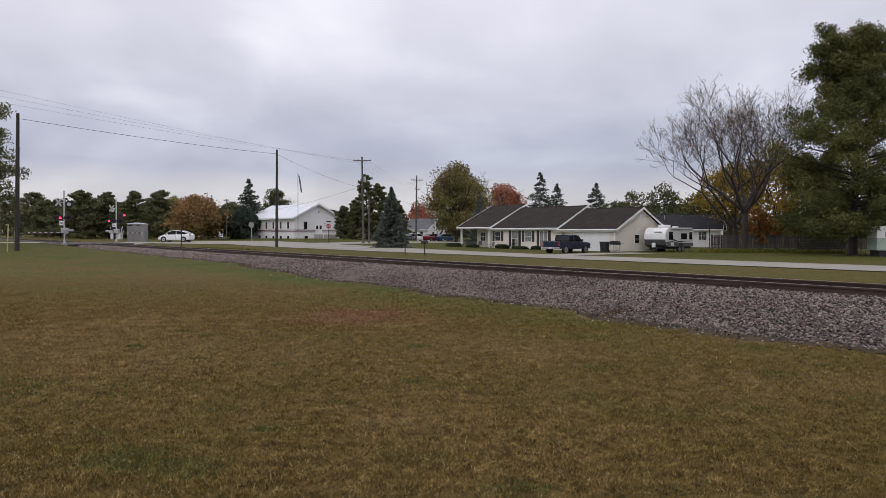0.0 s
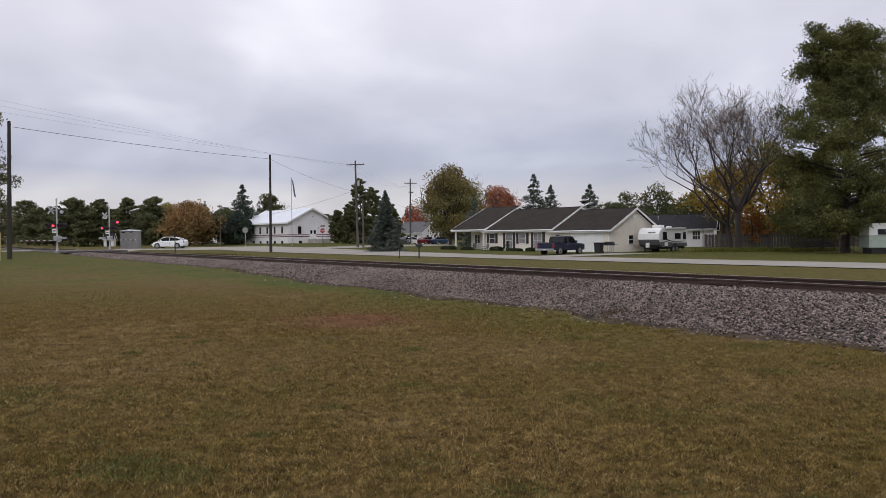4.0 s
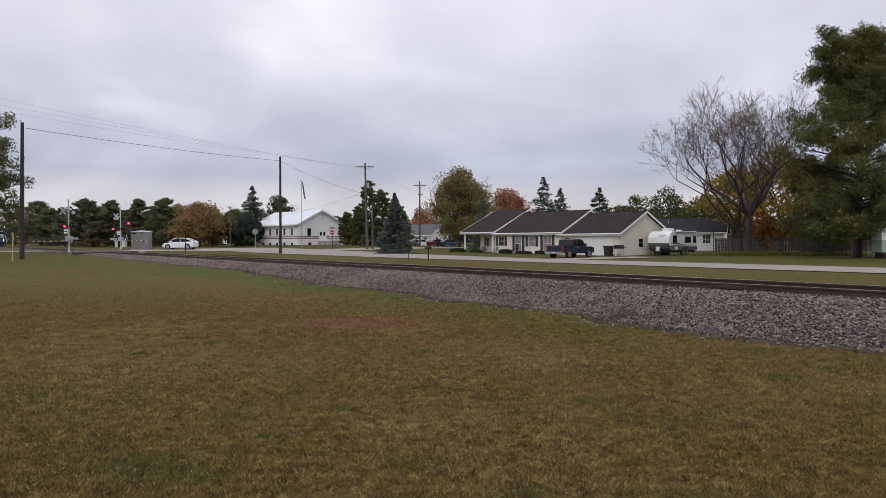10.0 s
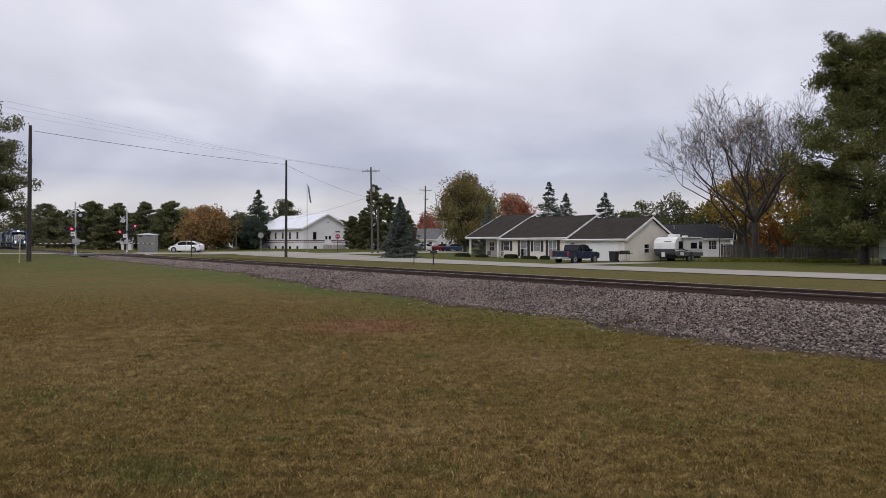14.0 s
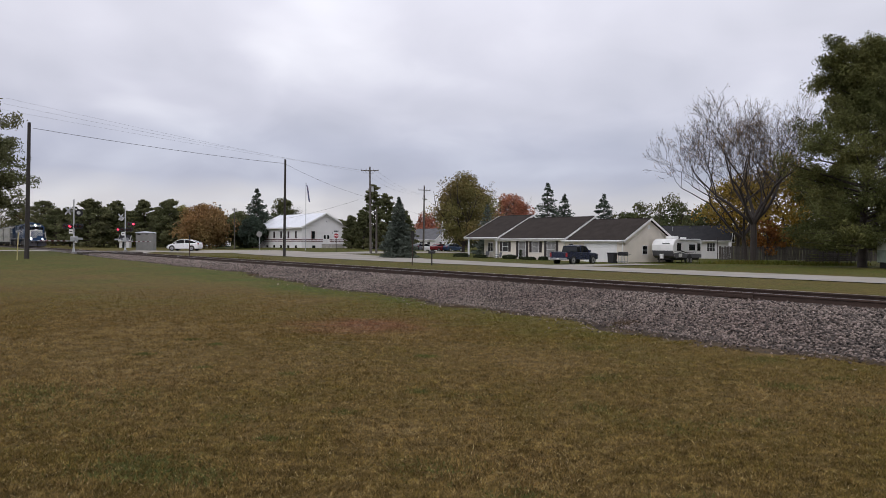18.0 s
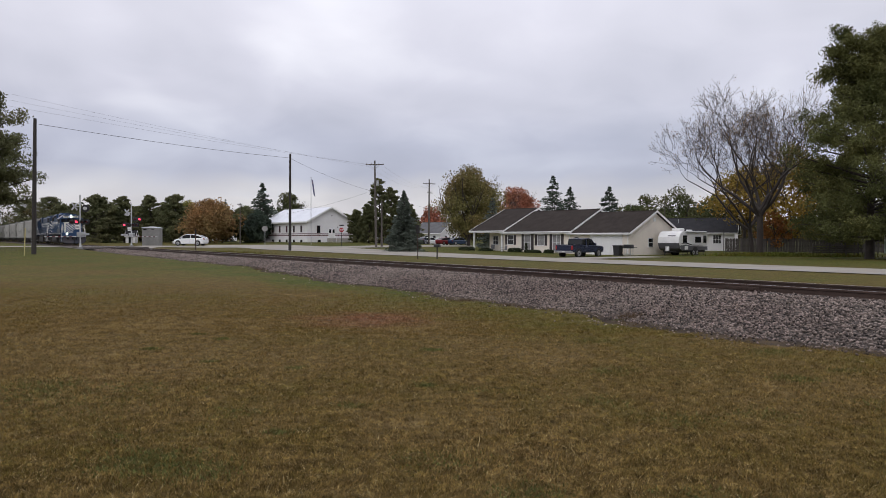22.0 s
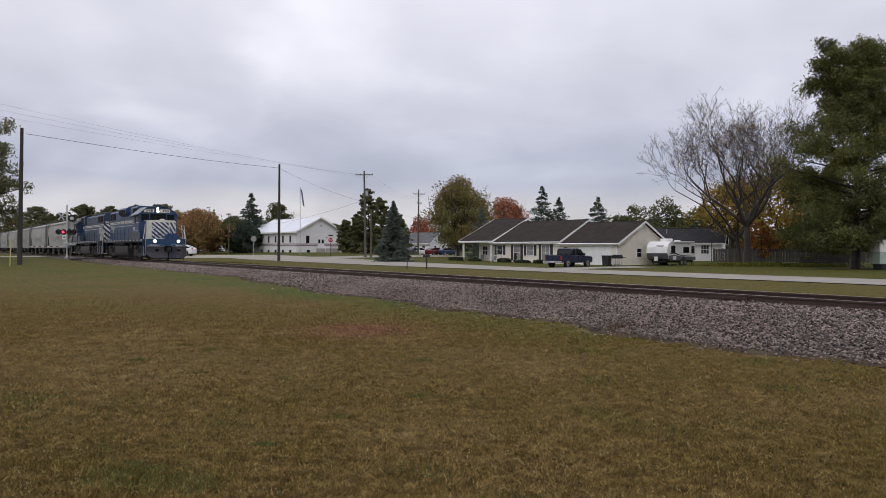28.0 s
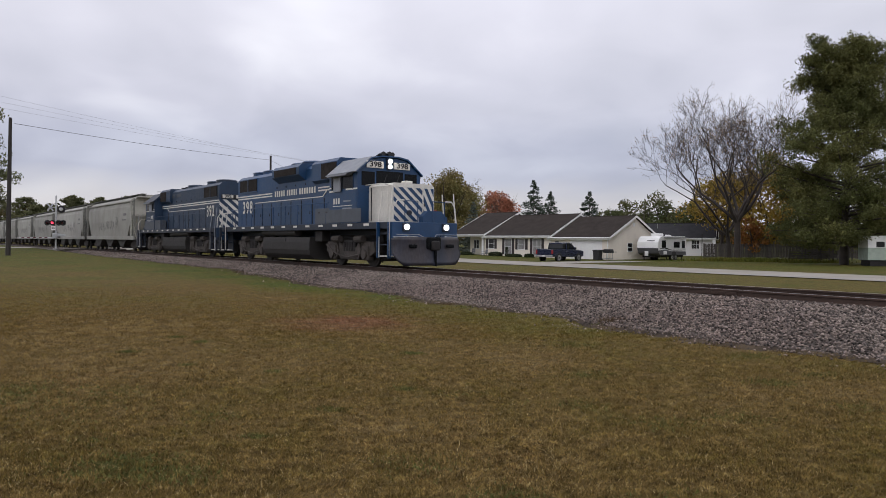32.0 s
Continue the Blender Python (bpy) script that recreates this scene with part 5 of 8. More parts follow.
def sag_wire(name, a, c, sag, r=0.012, label="thin dark overhead wire", material=None):
    """A hanging wire between two points."""
    a, c = Vector(a), Vector(c)
    n = 14
    pts = [a.lerp(c, i / n) - Vector((0, 0, sag * 4 * (i / n) * (1 - i / n))) for i in range(n + 1)]
    way = (c - a).normalized()
    u = way.cross(Vector((0, 0, 1))).normalized()
    w = u.cross(way)
    verts = [p + (u * math.cos(q) + w * math.sin(q)) * r for p in pts for q in (0.0, 1.2566, 2.5133, 3.7699, 5.0265)]
    faces = [(5 * i + j, 5 * i + (j + 1) % 5, 5 * i + 5 + (j + 1) % 5, 5 * i + 5 + j) for i in range(n) for j in range(5)]
    return tagged(new(name, mesh_of(name, verts, faces, material or M_WIRE)), label, "wire", "overhead wires")


def utility_pole(k, d, base, height, lean, arms, material, label, r=0.16, gear=False):
    x, y = spot(k, d)
    o = thing("utility_pole", pose(x, y, base, 0, lean, 0), label, "pole", "utility poles")
    part("shaft", rod(B(), (0, 0, -0.8), (0, 0, height), r, r * 0.62, 12), material, o)
    for z, w, turn in arms:
        m = Matrix.Rotation(radians(turn), 4, "Z")
        arm = part("cross_arm", box(B(), -w / 2, w / 2, -0.2, -0.09, z - 0.06, z + 0.06, 0.01, m), material, o)
        for u in (-0.46, -0.2, 0.2, 0.46):
            bm = B()
            rod(bm, m @ Vector((u * w, -0.14, z + 0.06)), m @ Vector((u * w, -0.14, z + 0.16)), 0.02, seg=6)
            rod(bm, m @ Vector((u * w, -0.14, z + 0.14)), m @ Vector((u * w, -0.14, z + 0.26)), 0.055, 0.04, 8)
            part("insulator", bm, M_GALV, arm, "pale insulator")
        for s in (-1, 1):
            part("arm_brace", rod(B(), m @ Vector((s * w * 0.3, -0.14, z - 0.03)), (0, -0.12, z - 0.6), 0.02, seg=5), M_GALV, arm)
    if gear:
        part("transformer", rod(B(), (0.32, 0, height - 3.4), (0.32, 0, height - 2.7), 0.2, seg=12), M_GALV, o, "grey transformer can")
    return o


UP = Vector((0, 0, 1))
utility_pole(-0.5905, 51.0, 0.48, 9.65, 0.9, [], M_WOOD_POLE, "dark wooden telephone pole on the lawn", r=0.17)
utility_pole(-0.2305, 79.0, 0.23, 10.64, 0.3, [], M_WOOD_POLE, "dark wooden telephone pole on the road verge", r=0.17)
utility_pole(-0.1104, 98.0, 0.67, 11.5, -0.9, [(10.95, 2.4, 8)], M_GREY_POLE, "grey wooden power pole with a cross arm", r=0.17, gear=True)
utility_pole(-0.1026, 98.5, 0.66, 6.1, 0.0, [], M_GREY_POLE, "short grey wooden stub pole", r=0.15)
utility_pole(-0.0372, 128.0, 0.68, 11.4, 0.4, [(10.6, 2.2, 12), (9.0, 1.5, 60)], M_GREY_POLE, "grey wooden power pole with two cross arms", r=0.18)
utility_pole(-0.30, 120.0, 0.78, 6.7, 0.0, [(6.4, 0.8, 0)], M_GREY_POLE, "thin grey pole with a short arm", r=0.1)


def high(k, d, z):
    return Vector((k * d, d, z))


PT1, PT2, PT3, PT4 = high(-0.582, 51, 9.72), high(-0.231, 79.0, 10.43), high(-0.1104, 98, 11.67), high(-0.0372, 128, 11.45)
sag_wire("overhead_wire", PT1, PT2, 0.18, 0.017)
sag_wire("overhead_wire", PT2, high(-0.12, 97, 8.07), 0.3, 0.013)
sag_wire("overhead_wire", high(-0.1104, 98, 8.27), high(-0.235, 118, 5.62), 0.3, 0.013)
for j, (dx, dz) in enumerate(((-1.0, 0.0), (0.0, 0.1), (1.1, 0.0))):
    sag_wire("overhead_wire", PT3 + Vector((dx, 0, dz - 0.3)), PT4 + Vector((dx, 0, dz - 0.9)), 0.8, 0.008, "thin pale overhead wire", M_WIRE_PALE)
    sag_wire("overhead_wire", PT3 + Vector((dx, 0, dz - 0.3)), high(-0.62 - 0.004 * j, 58, 13.25 - 0.45 * j), 0.25, 0.007, "thin pale overhead wire", M_WIRE_PALE)
sag_wire("overhead_wire", PT3 - UP * 2.6, PT4 - UP * 4.6, 0.5, 0.011)
sag_wire("overhead_wire", PT4 - UP * 4.6, high(0.05, 140, 6.48), 0.3, 0.010)


# ---- crossing signals ----


def round_plate(bm, c, r, t, turn, seg=20):
    m = Matrix.Rotation(turn, 4, "Z")
    rod(bm, Vector(c) - m @ Vector((0, t / 2, 0)), Vector(c) + m @ Vector((0, t / 2, 0)), r, seg=seg)
    return bm


def crossing_mast(k, d, base, arm_dir, lit, label, ring_x=0.55, upper=False):
    """Flasher mast with crossbuck, bell, two pairs of lamps, gate machine and a lowered striped arm."""
    x, y = spot(k, d)
    o = thing("crossing_signal", pose(x, y, base), label, "crossing signal", "crossing signals")
    part("foundation", box(B(), -0.22, 0.22, -0.22, 0.22, -0.5, 0.05, 0.03), M_CABINET, o)
    part("mast", rod(B(), (0, 0, 0.1), (0, 0, 5.45), 0.075, seg=12), M_SILVER, o)
    part("mast_base", rod(B(), (0, 0, 0.04), (0, 0, 0.45), 0.13, 0.09, 12), M_SILVER, o)
    part("bell", rod(B(), (0, 0, 5.45), (0, 0, 5.6), 0.11, 0.05, 12), M_SILVER, o)
    for a in (-45, 45):
        m = Matrix.Translation((-0.55, -0.1, 4.35)) @ Matrix.Rotation(radians(72), 4, "Z") @ Matrix.Rotation(radians(a), 4, "Y")
        part("crossbuck_board", box(B(), -0.54, 0.54, -0.012, 0.012, -0.095, 0.095, 0.004, m), M_SILVER, o, "white crossbuck board")
    part("sign_bracket", box(B(), -0.6, 0.0, -0.05, 0.0, 4.3, 4.38), M_SILVER, o)
    bar = part("lamp_bar", rod(B(), (-1.0, 0, 2.9), (1.0, 0, 2.9), 0.04, seg=8), M_BLACK, o)
    for i, u in enumerate((-0.85, -0.3, 0.35, 0.8)):
        c = (u, -0.12, 2.72)
        bm = round_plate(B(), c, 0.30, 0.03, 0.0)
        hood = part("lamp_backboard", bm, M_BLACK, bar)
        bm = round_plate(B(), (u, -0.2, 2.72), 0.12, 0.12, 0.0)
        part("lamp", bm, M_RED_LIT if i in lit else M_RED_DARK, hood, "glowing red lamp" if i in lit else "unlit red lamp")
        part("lamp_visor", prism(B(), [(u - 0.15, 2.74), (u - 0.11, 2.86), (u, 2.9), (u + 0.11, 2.86), (u + 0.15, 2.74), (u + 0.17, 2.75), (u + 0.12, 2.88), (u, 2.93), (u - 0.12, 2.88), (u - 0.17, 2.75)], -0.4, -0.14), M_BLACK, hood)
    ring = part("round_lamp_housing", round_plate(B(), (ring_x, 0.0, 4.15), 0.26 if upper else 0.40, 0.05, 0.25), M_WHITE if upper else M_BLACK, o, "round white lamp seen from the front" if upper else "round black backed lamp seen from behind")
    part("lamp_back", round_plate(B(), (ring_x, -0.06, 4.15), 0.18, 0.12, 0.25), M_SILVER, ring)
    if upper:
        high_bar = part("lamp_bar", rod(B(), (0.0, 0, 3.62), (1.25, 0, 3.62), 0.04, seg=8), M_BLACK, o)
        for u, on in ((0.55, False), (1.15, True)):
            board = part("lamp_backboard", round_plate(B(), (u, -0.12, 3.45), 0.30, 0.03, 0.0), M_BLACK, high_bar)
            part("lamp", round_plate(B(), (u, -0.2, 3.45), 0.12, 0.12, 0.0), M_RED_LIT if on else M_RED_DARK, board, "glowing red lamp" if on else "unlit red lamp")
    part("track_sign", box(B(), -0.45, 0.0, -0.13, -0.11, 1.95, 2.4, 0.004), M_WHITE, o, "small white sign with dark bars")
    part("sign_bar", box(B(), -0.38, -0.08, -0.142, -0.13, 2.12, 2.22), M_BLACK, o)
    part("gate_machine", box(B(), -0.22, 0.34, -0.36, 0.3, 1.1, 1.66, 0.06), M_GALV, o, "silver gate machine")
    s = arm_dir
    part("counterweight", box(B(), min(s * -0.3, s * -1.2), max(s * -0.3, s * -1.2), -0.46, -0.40, 1.30, 1.52, 0.02), M_GALV, o)
    arm = part("gate_arm", box(B(), min(s * 0.2, s * 3.6), max(s * 0.2, s * 3.6), -0.46, -0.40, 1.12, 1.20, 0.01), M_SILVER, o, "lowered white gate arm with red bars")
    for i in range(5):
        a = s * (0.65 + i * 0.6)
        part("red_bar", box(B(), min(a, a + s * 0.3), max(a, a + s * 0.3), -0.468, -0.395, 1.115, 1.205), M_MAROON, arm)
    return o


crossing_mast(-0.5247, 76.0, 0.60, -1, (1,), "silver crossing signal with flashing red lamps and lowered gate")
crossing_mast(-0.4526, 94.0, 0.61, 1, (0,), "silver crossing signal with flashing red lamps beyond the track", ring_x=-0.5, upper=True)
x, y = spot(-0.4233, 97.0)
hut = thing("signal_cabinet", pose(x, y, 0.64, 0, 0, 8), "grey steel signal equipment cabinet beside the crossing", "cabinet")
part("body", box(B(), -1.1, 1.1, -0.9, 0.9, -0.2, 2.3, 0.02), M_CABINET, hut)
part("roof", prism(B(), [(-1.2, 2.3), (1.2, 2.3), (1.2, 2.36), (0.0, 2.52), (-1.2, 2.36)], -1.0, 1.0), M_METAL_ROOF, hut)
part("door", box(B(), -0.3, 0.6, -0.93, -0.89, 0.05, 2.1, 0.01), M_CABINET, hut)
part("door_handle", box(B(), 0.45, 0.5, -0.96, -0.93, 1.0, 1.2), M_BLACK, hut)
for u in (-0.7, 0.3):
    part("vent", box(B(), u - 0.2, u + 0.2, -0.925, -0.9, 2.05, 2.2), M_FRAME, hut)


def thin_post(name, k, d, h, r, material, label, base=None, tilt=0.0, cat="post"):
    x, y = spot(k, d)
    o = thing(name, pose(x, y, gz(x, y) if base is None else base, 0, tilt, 0), label, cat)
    part("post", rod(B(), (0, 0, -0.3), (0, 0, h), r, seg=8), material, o)
    return o


thin_post("marker_stake", -0.604, 48.0, 1.85, 0.035, mat("faded_yellow", (0.42, 0.36, 0.16), 0.7), "faded yellow marker stake in the lawn", tilt=2.5, base=0.42)
thin_post("marker_stake", -0.5935, 60.0, 1.3, 0.03, M_GALV, "thin pale marker stake by the crossing road")
mk = thin_post("whistle_post", -0.3625, 71.0, 2.1, 0.05, M_RUST, "dark steel post with small plates beyond the rails")
part("plate", box(B(), -0.16, 0.16, -0.07, -0.05, 1.6, 1.66), M_BLACK, mk)
part("plate", box(B(), -0.05, 0.05, -0.07, -0.05, 1.7, 2.05), M_BLACK, mk)
part("plate", box(B(), -0.12, 0.12, -0.07, -0.05, 0.55, 0.62), M_BLACK, mk)
mk = thin_post("road_sign", -0.0525, 58.0, 2.75, 0.035, M_RUST, "back of a small road sign on a dark post")
part("sign_plate", box(B(), -0.15, 0.15, -0.05, -0.035, 2.05, 2.75, 0.004), M_FRAME, mk)
mk = thin_post("mailbox", -0.0255, 58.5, 0.95, 0.055, M_WOOD_POLE, "dark mailbox on a wooden post", cat="mailbox")
bm = prism(B(), [(-0.12, 0.95), (0.12, 0.95), (0.12, 1.12), (0.06, 1.2), (-0.06, 1.2), (-0.12, 1.12)], -0.26, 0.26)
ob = part("box", bm, M_BLACK, mk)
ob.matrix_basis = pose(0, 0, 0, 0, 0, 60)
mk = thin_post("stop_sign", -0.1584, 100.0, 2.1, 0.04, M_FRAME, "red octagonal stop sign below a dark street sign", base=0.47, cat="sign")
bm = B()
prism(bm, [(0.38 * math.cos(radians(22.5 + 45 * i)), 2.3 + 0.38 * math.sin(radians(22.5 + 45 * i))) for i in range(8)], -0.07, -0.05)
part("sign_rim", bm, M_WHITE, mk)
bm = B()
prism(bm, [(0.345 * math.cos(radians(22.5 + 45 * i)), 2.3 + 0.345 * math.sin(radians(22.5 + 45 * i))) for i in range(8)], -0.078, -0.07)
part("sign_face", bm, M_RED, mk)
lettering("sign_word", "STOP", 0.23, M_WHITE, mk, pose(0, -0.082, 2.3, 90, 0, 0))
part("street_plate", box(B(), -0.32, 0.32, -0.06, -0.045, 2.85, 3.02, 0.004), M_BLACK, mk)
mk = thin_post("round_sign", -0.2653, 105.0, 2.4, 0.04, M_GALV, "grey back of a round sign by the hall", cat="sign")
part("sign_plate", round_plate(B(), (0, -0.06, 2.45), 0.42, 0.02, 0), M_CABINET, mk)

fp = thin_post("flagpole", -0.2009, 112.0, 10.1, 0.045, M_GALV, "tall grey flagpole with a limp flag", base=0.89, cat="flagpole")
part("finial", ball(B(), (0, 0, 10.15), 0.08), M_GALV, fp)
flag_rng = random.Random(8)
M_FLAG = mat("faded_flag_cloth", (0.10, 0.11, 0.20), 0.9, vary=0.3, scale=3, other=(0.34, 0.24, 0.26), amount=0.6, fine=5)
for i in range(6):
    a = (0.05 + 0.055 * i, 10.0 - 0.40 * i)
    bm = B()
    prism(bm, [(a[0] + 0.02, a[1]), (a[0] + 0.24, a[1] - 0.30), (a[0] + 0.36, a[1] - 0.80), (a[0] + 0.16, a[1] - 0.74), (a[0] + 0.06, a[1] - 0.5)], -0.03 + 0.02 * (i % 3), 0.01 + 0.02 * (i % 3))
    part("flag_fold", bm, M_FLAG, fp, "drooping flag cloth")


x, y = spot(0.288, 92.0)
yl = thing("yard_light", pose(x, y, 0.2), "grey pole with a white round yard light", "street lamp")
part("pole", rod(B(), (0, 0, -0.4), (0, 0, 6.6), 0.07, 0.05), M_GREY_POLE, yl)
part("arm", bent(B(), [(0, 0, 5.2), (-0.5, 0, 5.45), (-0.75, 0, 5.4)], 0.035), M_GALV, yl)
part("lamp_head", ball(B(), (-0.8, 0, 5.3), 0.26, 12, 8, 0.8), M_WHITE, yl, "white globe lamp head")

# ---- houses ----


def window(parent, x, z, w, h, y=0.0, shutters=False, glass=None, bars=1, axis="y"):
    """A sash window standing proud of a wall at y, looking to -y."""
    o = part("window", box(B(), x - w / 2, x + w / 2, y - 0.035, y + 0.02, z, z + h, 0.004), glass or M_GLASS_GREY, parent)
    bm = B()
    for a, c, e, f in ((x - w / 2 - 0.06, x - w / 2, z - 0.06, z + h + 0.06), (x + w / 2, x + w / 2 + 0.06, z - 0.06, z + h + 0.06), (x - w / 2, x + w / 2, z + h, z + h + 0.06), (x - w / 2, x + w / 2, z - 0.06, z)):
        box(bm, a, c, y - 0.055, y + 0.01, e, f, 0.004)
    part("window_frame", bm, M_WHITE, o)
    for i in range(bars):
        u = x - w / 2 + w * (i + 1) / (bars + 1)
        part("glazing_bar", box(B(), u - 0.018, u + 0.018, y - 0.05, y - 0.03, z, z + h), M_WHITE, o)
    part("glazing_bar", box(B(), x - w / 2, x + w / 2, y - 0.05, y - 0.03, z + h / 2 - 0.018, z + h / 2 + 0.018), M_WHITE, o)
    if shutters:
        for s in (-1, 1):
            u = x + s * (w / 2 + 0.06 + 0.19)
            sh = part("shutter", box(B(), u - 0.18, u + 0.18, y - 0.05, y + 0.01, z - 0.05, z + h + 0.05, 0.006), M_SHUTTER, parent)
            for i in range(9):
                zz = z + 0.06 + (h - 0.12) * i / 8
                part("louvre", box(B(), u - 0.14, u + 0.14, y - 0.062, y - 0.045, zz - 0.03, zz + 0.02), M_SHUTTER, sh)
    return o


def siding(o, x0, x1, y, z0, z1, step=0.2, skip=()):
    """Lapped boards over a wall that looks to -y, leaving openings free."""
    z = z0
    while z < z1 - 0.02:
        t = min(z + step, z1)
        runs = [(x0, x1)]
        for a, c, e, f in skip:
            if e < t and f > z:
                nxt = []
                for r0, r1 in runs:
                    if c <= r0 or a >= r1:
                        nxt.append((r0, r1))
                    else:
                        if a > r0:
                            nxt.append((r0, a))
                        if c < r1:
                            nxt.append((c, r1))
                runs = nxt
        for r0, r1 in runs:
            part("siding_board", prism(B(), [(y, z), (y - 0.014, z), (y - 0.004, t), (y, t)], r0, r1, "x"), M_OFFWHITE, o)
        z += step


def gable_block(o, x0, x1, depth, eave, rise, wall, roof_mat, over=0.4, base=0.0, y0=0.0, trim=None, ridge_cap=True, front=0.0, left=0.0, rake=None):
    """Walls and a pitched roof whose ridge runs along x; the front eave hangs over y0."""
    trim = trim or M_WHITE
    rake = over if rake is None else rake
    mid, back = y0 + depth / 2, y0 + depth
    t = 0.2
    part("wall", box(B(), x0, x1, y0 + front, y0 + front + t, base - 0.5, eave), wall, o)
    part("wall", box(B(), x0, x1, back - t, back, base - 0.5, eave), wall, o)
    for a, c in ((x0, x0 + t), (x1 - t, x1)):
        bm = B()
        prism(bm, [(y0 + front + t, base - 0.5), (back - t, base - 0.5), (back - t, eave + 0.001), (mid, eave + rise * (1 - 0.2 / depth * 2) - 0.02), (y0 + front + t, eave + 0.001 + front * rise / (depth / 2) * 0.9)], a, c, "x")
        part("gable_wall", bm, wall, o)
    pitch = rise / (depth / 2)
    rf = None
    for s in (-1, 1):
        e = mid + s * (depth / 2 + over)
        ze = eave - over * pitch
        bm = B()
        prism(bm, [(mid, eave + rise + 0.14), (e, ze + 0.14), (e, ze), (mid, eave + rise)], x0 - over - left, x1 + rake, "x")
        rf = part("roof", bm, roof_mat, o)
        for u, w in ((x0 - over - left - 0.03, x0 - over - left), (x1 + rake, x1 + rake + 0.03)):
            bm = B()
            prism(bm, [(mid, eave + rise + 0.17), (e, ze + 0.17), (e, ze - 0.06), (mid, eave + rise - 0.06)], u, w, "x")
            part("barge_board", bm, trim, o)
        part("fascia", box(B(), x0 - over - left, x1 + rake, e - 0.02 if s < 0 else e, e if s < 0 else e + 0.02, ze - 0.10, ze + 0.13), trim, o)
        if s < 0:
            part("gutter", rod(B(), (x0 - over - left, e - 0.07, ze + 0.06), (x1 + rake, e - 0.07, ze + 0.06), 0.055, seg=8), trim, o)
            part("soffit", box(B(), x0 - over - left, x1 + rake, e, y0 + front, ze - 0.09, ze - 0.06), trim, o)
    if ridge_cap:
        part("ridge_cap", rod(B(), (x0 - over, mid, eave + rise + 0.13), (x1 + rake, mid, eave + rise + 0.13), 0.06, seg=6), roof_mat, o)
    return o


def shingles(o, x0, x1, y_low, z_low, y_high, z_high, step=0.36, material=None):
    """Courses of shingles over one slope, each lapping the one below."""
    n = int(math.hypot(y_high - y_low, z_high - z_low) / step)
    rng = random.Random(2)
    for i in range(n):
        a, c = i / n, (i + 1.05) / n
        bm = B()
        x = x0
        while x < x1 - 0.05:
            w = min(rng.uniform(0.9, 1.1), x1 - x)
            h = 0.010 + 0.005 * rng.random()
            v = [bm.verts.new((x + u * w, y_low + f * (y_high - y_low), z_low + f * (z_high - z_low) + g)) for u, f, g in ((0.005, a, h), (0.995, a, h), (0.995, c, 0.004), (0.005, c, 0.004))]
            bm.faces.new(v)
            x += w
        part("shingle_course", bm, material or M_SHINGLE, o)


HX, HY, HZ, HTURN = 17.25, 72.0, -0.10, -48
HM = pose(HX, HY, HZ, 0, 0, HTURN)
house = thing("ranch_house", HM, "cream sided ranch house with a stepped dark shingle roof", "house")
# x runs to the right along the front: porch wing, middle wing, garage
gable_block(house, -7.3, 0.0, 8.8, 2.36, 2.12, M_OFFWHITE, M_SHINGLE, over=0.35)
gable_block(house, -17.2, -7.304, 9.6, 2.56, 2.30, M_OFFWHITE, M_SHINGLE, over=0.4, rake=0.25)
gable_block(house, -21.2, -17.204, 11.4, 2.74, 2.58, M_OFFWHITE, M_SHINGLE, over=0.5, front=1.5, left=1.0, rake=0.25)
for x0, x1, y0, half, ev, rs, ov in ((-7.15, 0.33, 0.0, 4.4, 2.36, 2.12, 0.35), (-17.05, -7.07, 0.0, 4.8, 2.56, 2.30, 0.4), (-22.65, -16.97, 0.0, 5.7, 2.74, 2.58, 0.5)):
    shingles(house, x0, x1, y0 - ov, ev - ov * rs / half + 0.145, y0 + half, ev + rs + 0.145)
part("foundation", box(B(), -21.2, 0.01, 0.005, 8.0, -0.6, 0.06), M_CONCRETE, house)
SIDE = [(-7.3, 0.0, 0.0, [(-4.85, -0.75, 0, 2.2)]), (-17.2, -7.3, 0.0, [(-17.0, -15.4, 0.9, 2.3), (-14.5, -12.6, 0.3, 2.4), (-12.4, -10.7, 0.8, 2.3), (-10.3, -8.3, 0.2, 2.4)]), (-21.2, -17.2, 1.5, [(-18.6, -17.5, 0, 2.2)])]
for x0, x1, y0, gaps in SIDE:
    siding(house, x0, x1, y0 - 0.002, 0.08, 2.3, 0.2, gaps)
# gable end siding on the right flank
zz = 0.08
while zz < 4.4:
    half = 4.4 if zz < 2.36 else max(0.0, 4.4 * (1 - (zz - 2.36) / 2.12))
    top = 4.4 if zz + 0.2 < 2.36 else max(0.0, 4.4 * (1 - (zz + 0.2 - 2.36) / 2.12))
    if half > 0.2:
        bm = B()
        v = [bm.verts.new(q) for q in ((0.014, 4.4 - half, zz), (0.014, 4.4 + half, zz), (0.004, 4.4 + top, zz + 0.2), (0.004, 4.4 - top, zz + 0.2), (0.002, 4.4 - half, zz), (0.002, 4.4 + half, zz))]
        bm.faces.new(v[:4])
        bm.faces.new((v[0], v[1], v[5], v[4]))
        part("siding_board", bm, M_OFFWHITE, house)
    zz += 0.2
gw = part("window", box(B(), -0.02, 0.04, 3.3, 4.1, 0.9, 1.75, 0.004), M_GLASS, house)
bm = B()
for a, c, e, f in ((3.24, 3.3, 0.84, 1.81), (4.1, 4.16, 0.84, 1.81), (3.3, 4.1, 1.75, 1.81), (3.3, 4.1, 0.84, 0.9), (3.3, 4.1, 1.31, 1.35)):
    box(bm, 0.0, 0.055, a, c, e, f)
part("window_frame", bm, M_WHITE, gw)
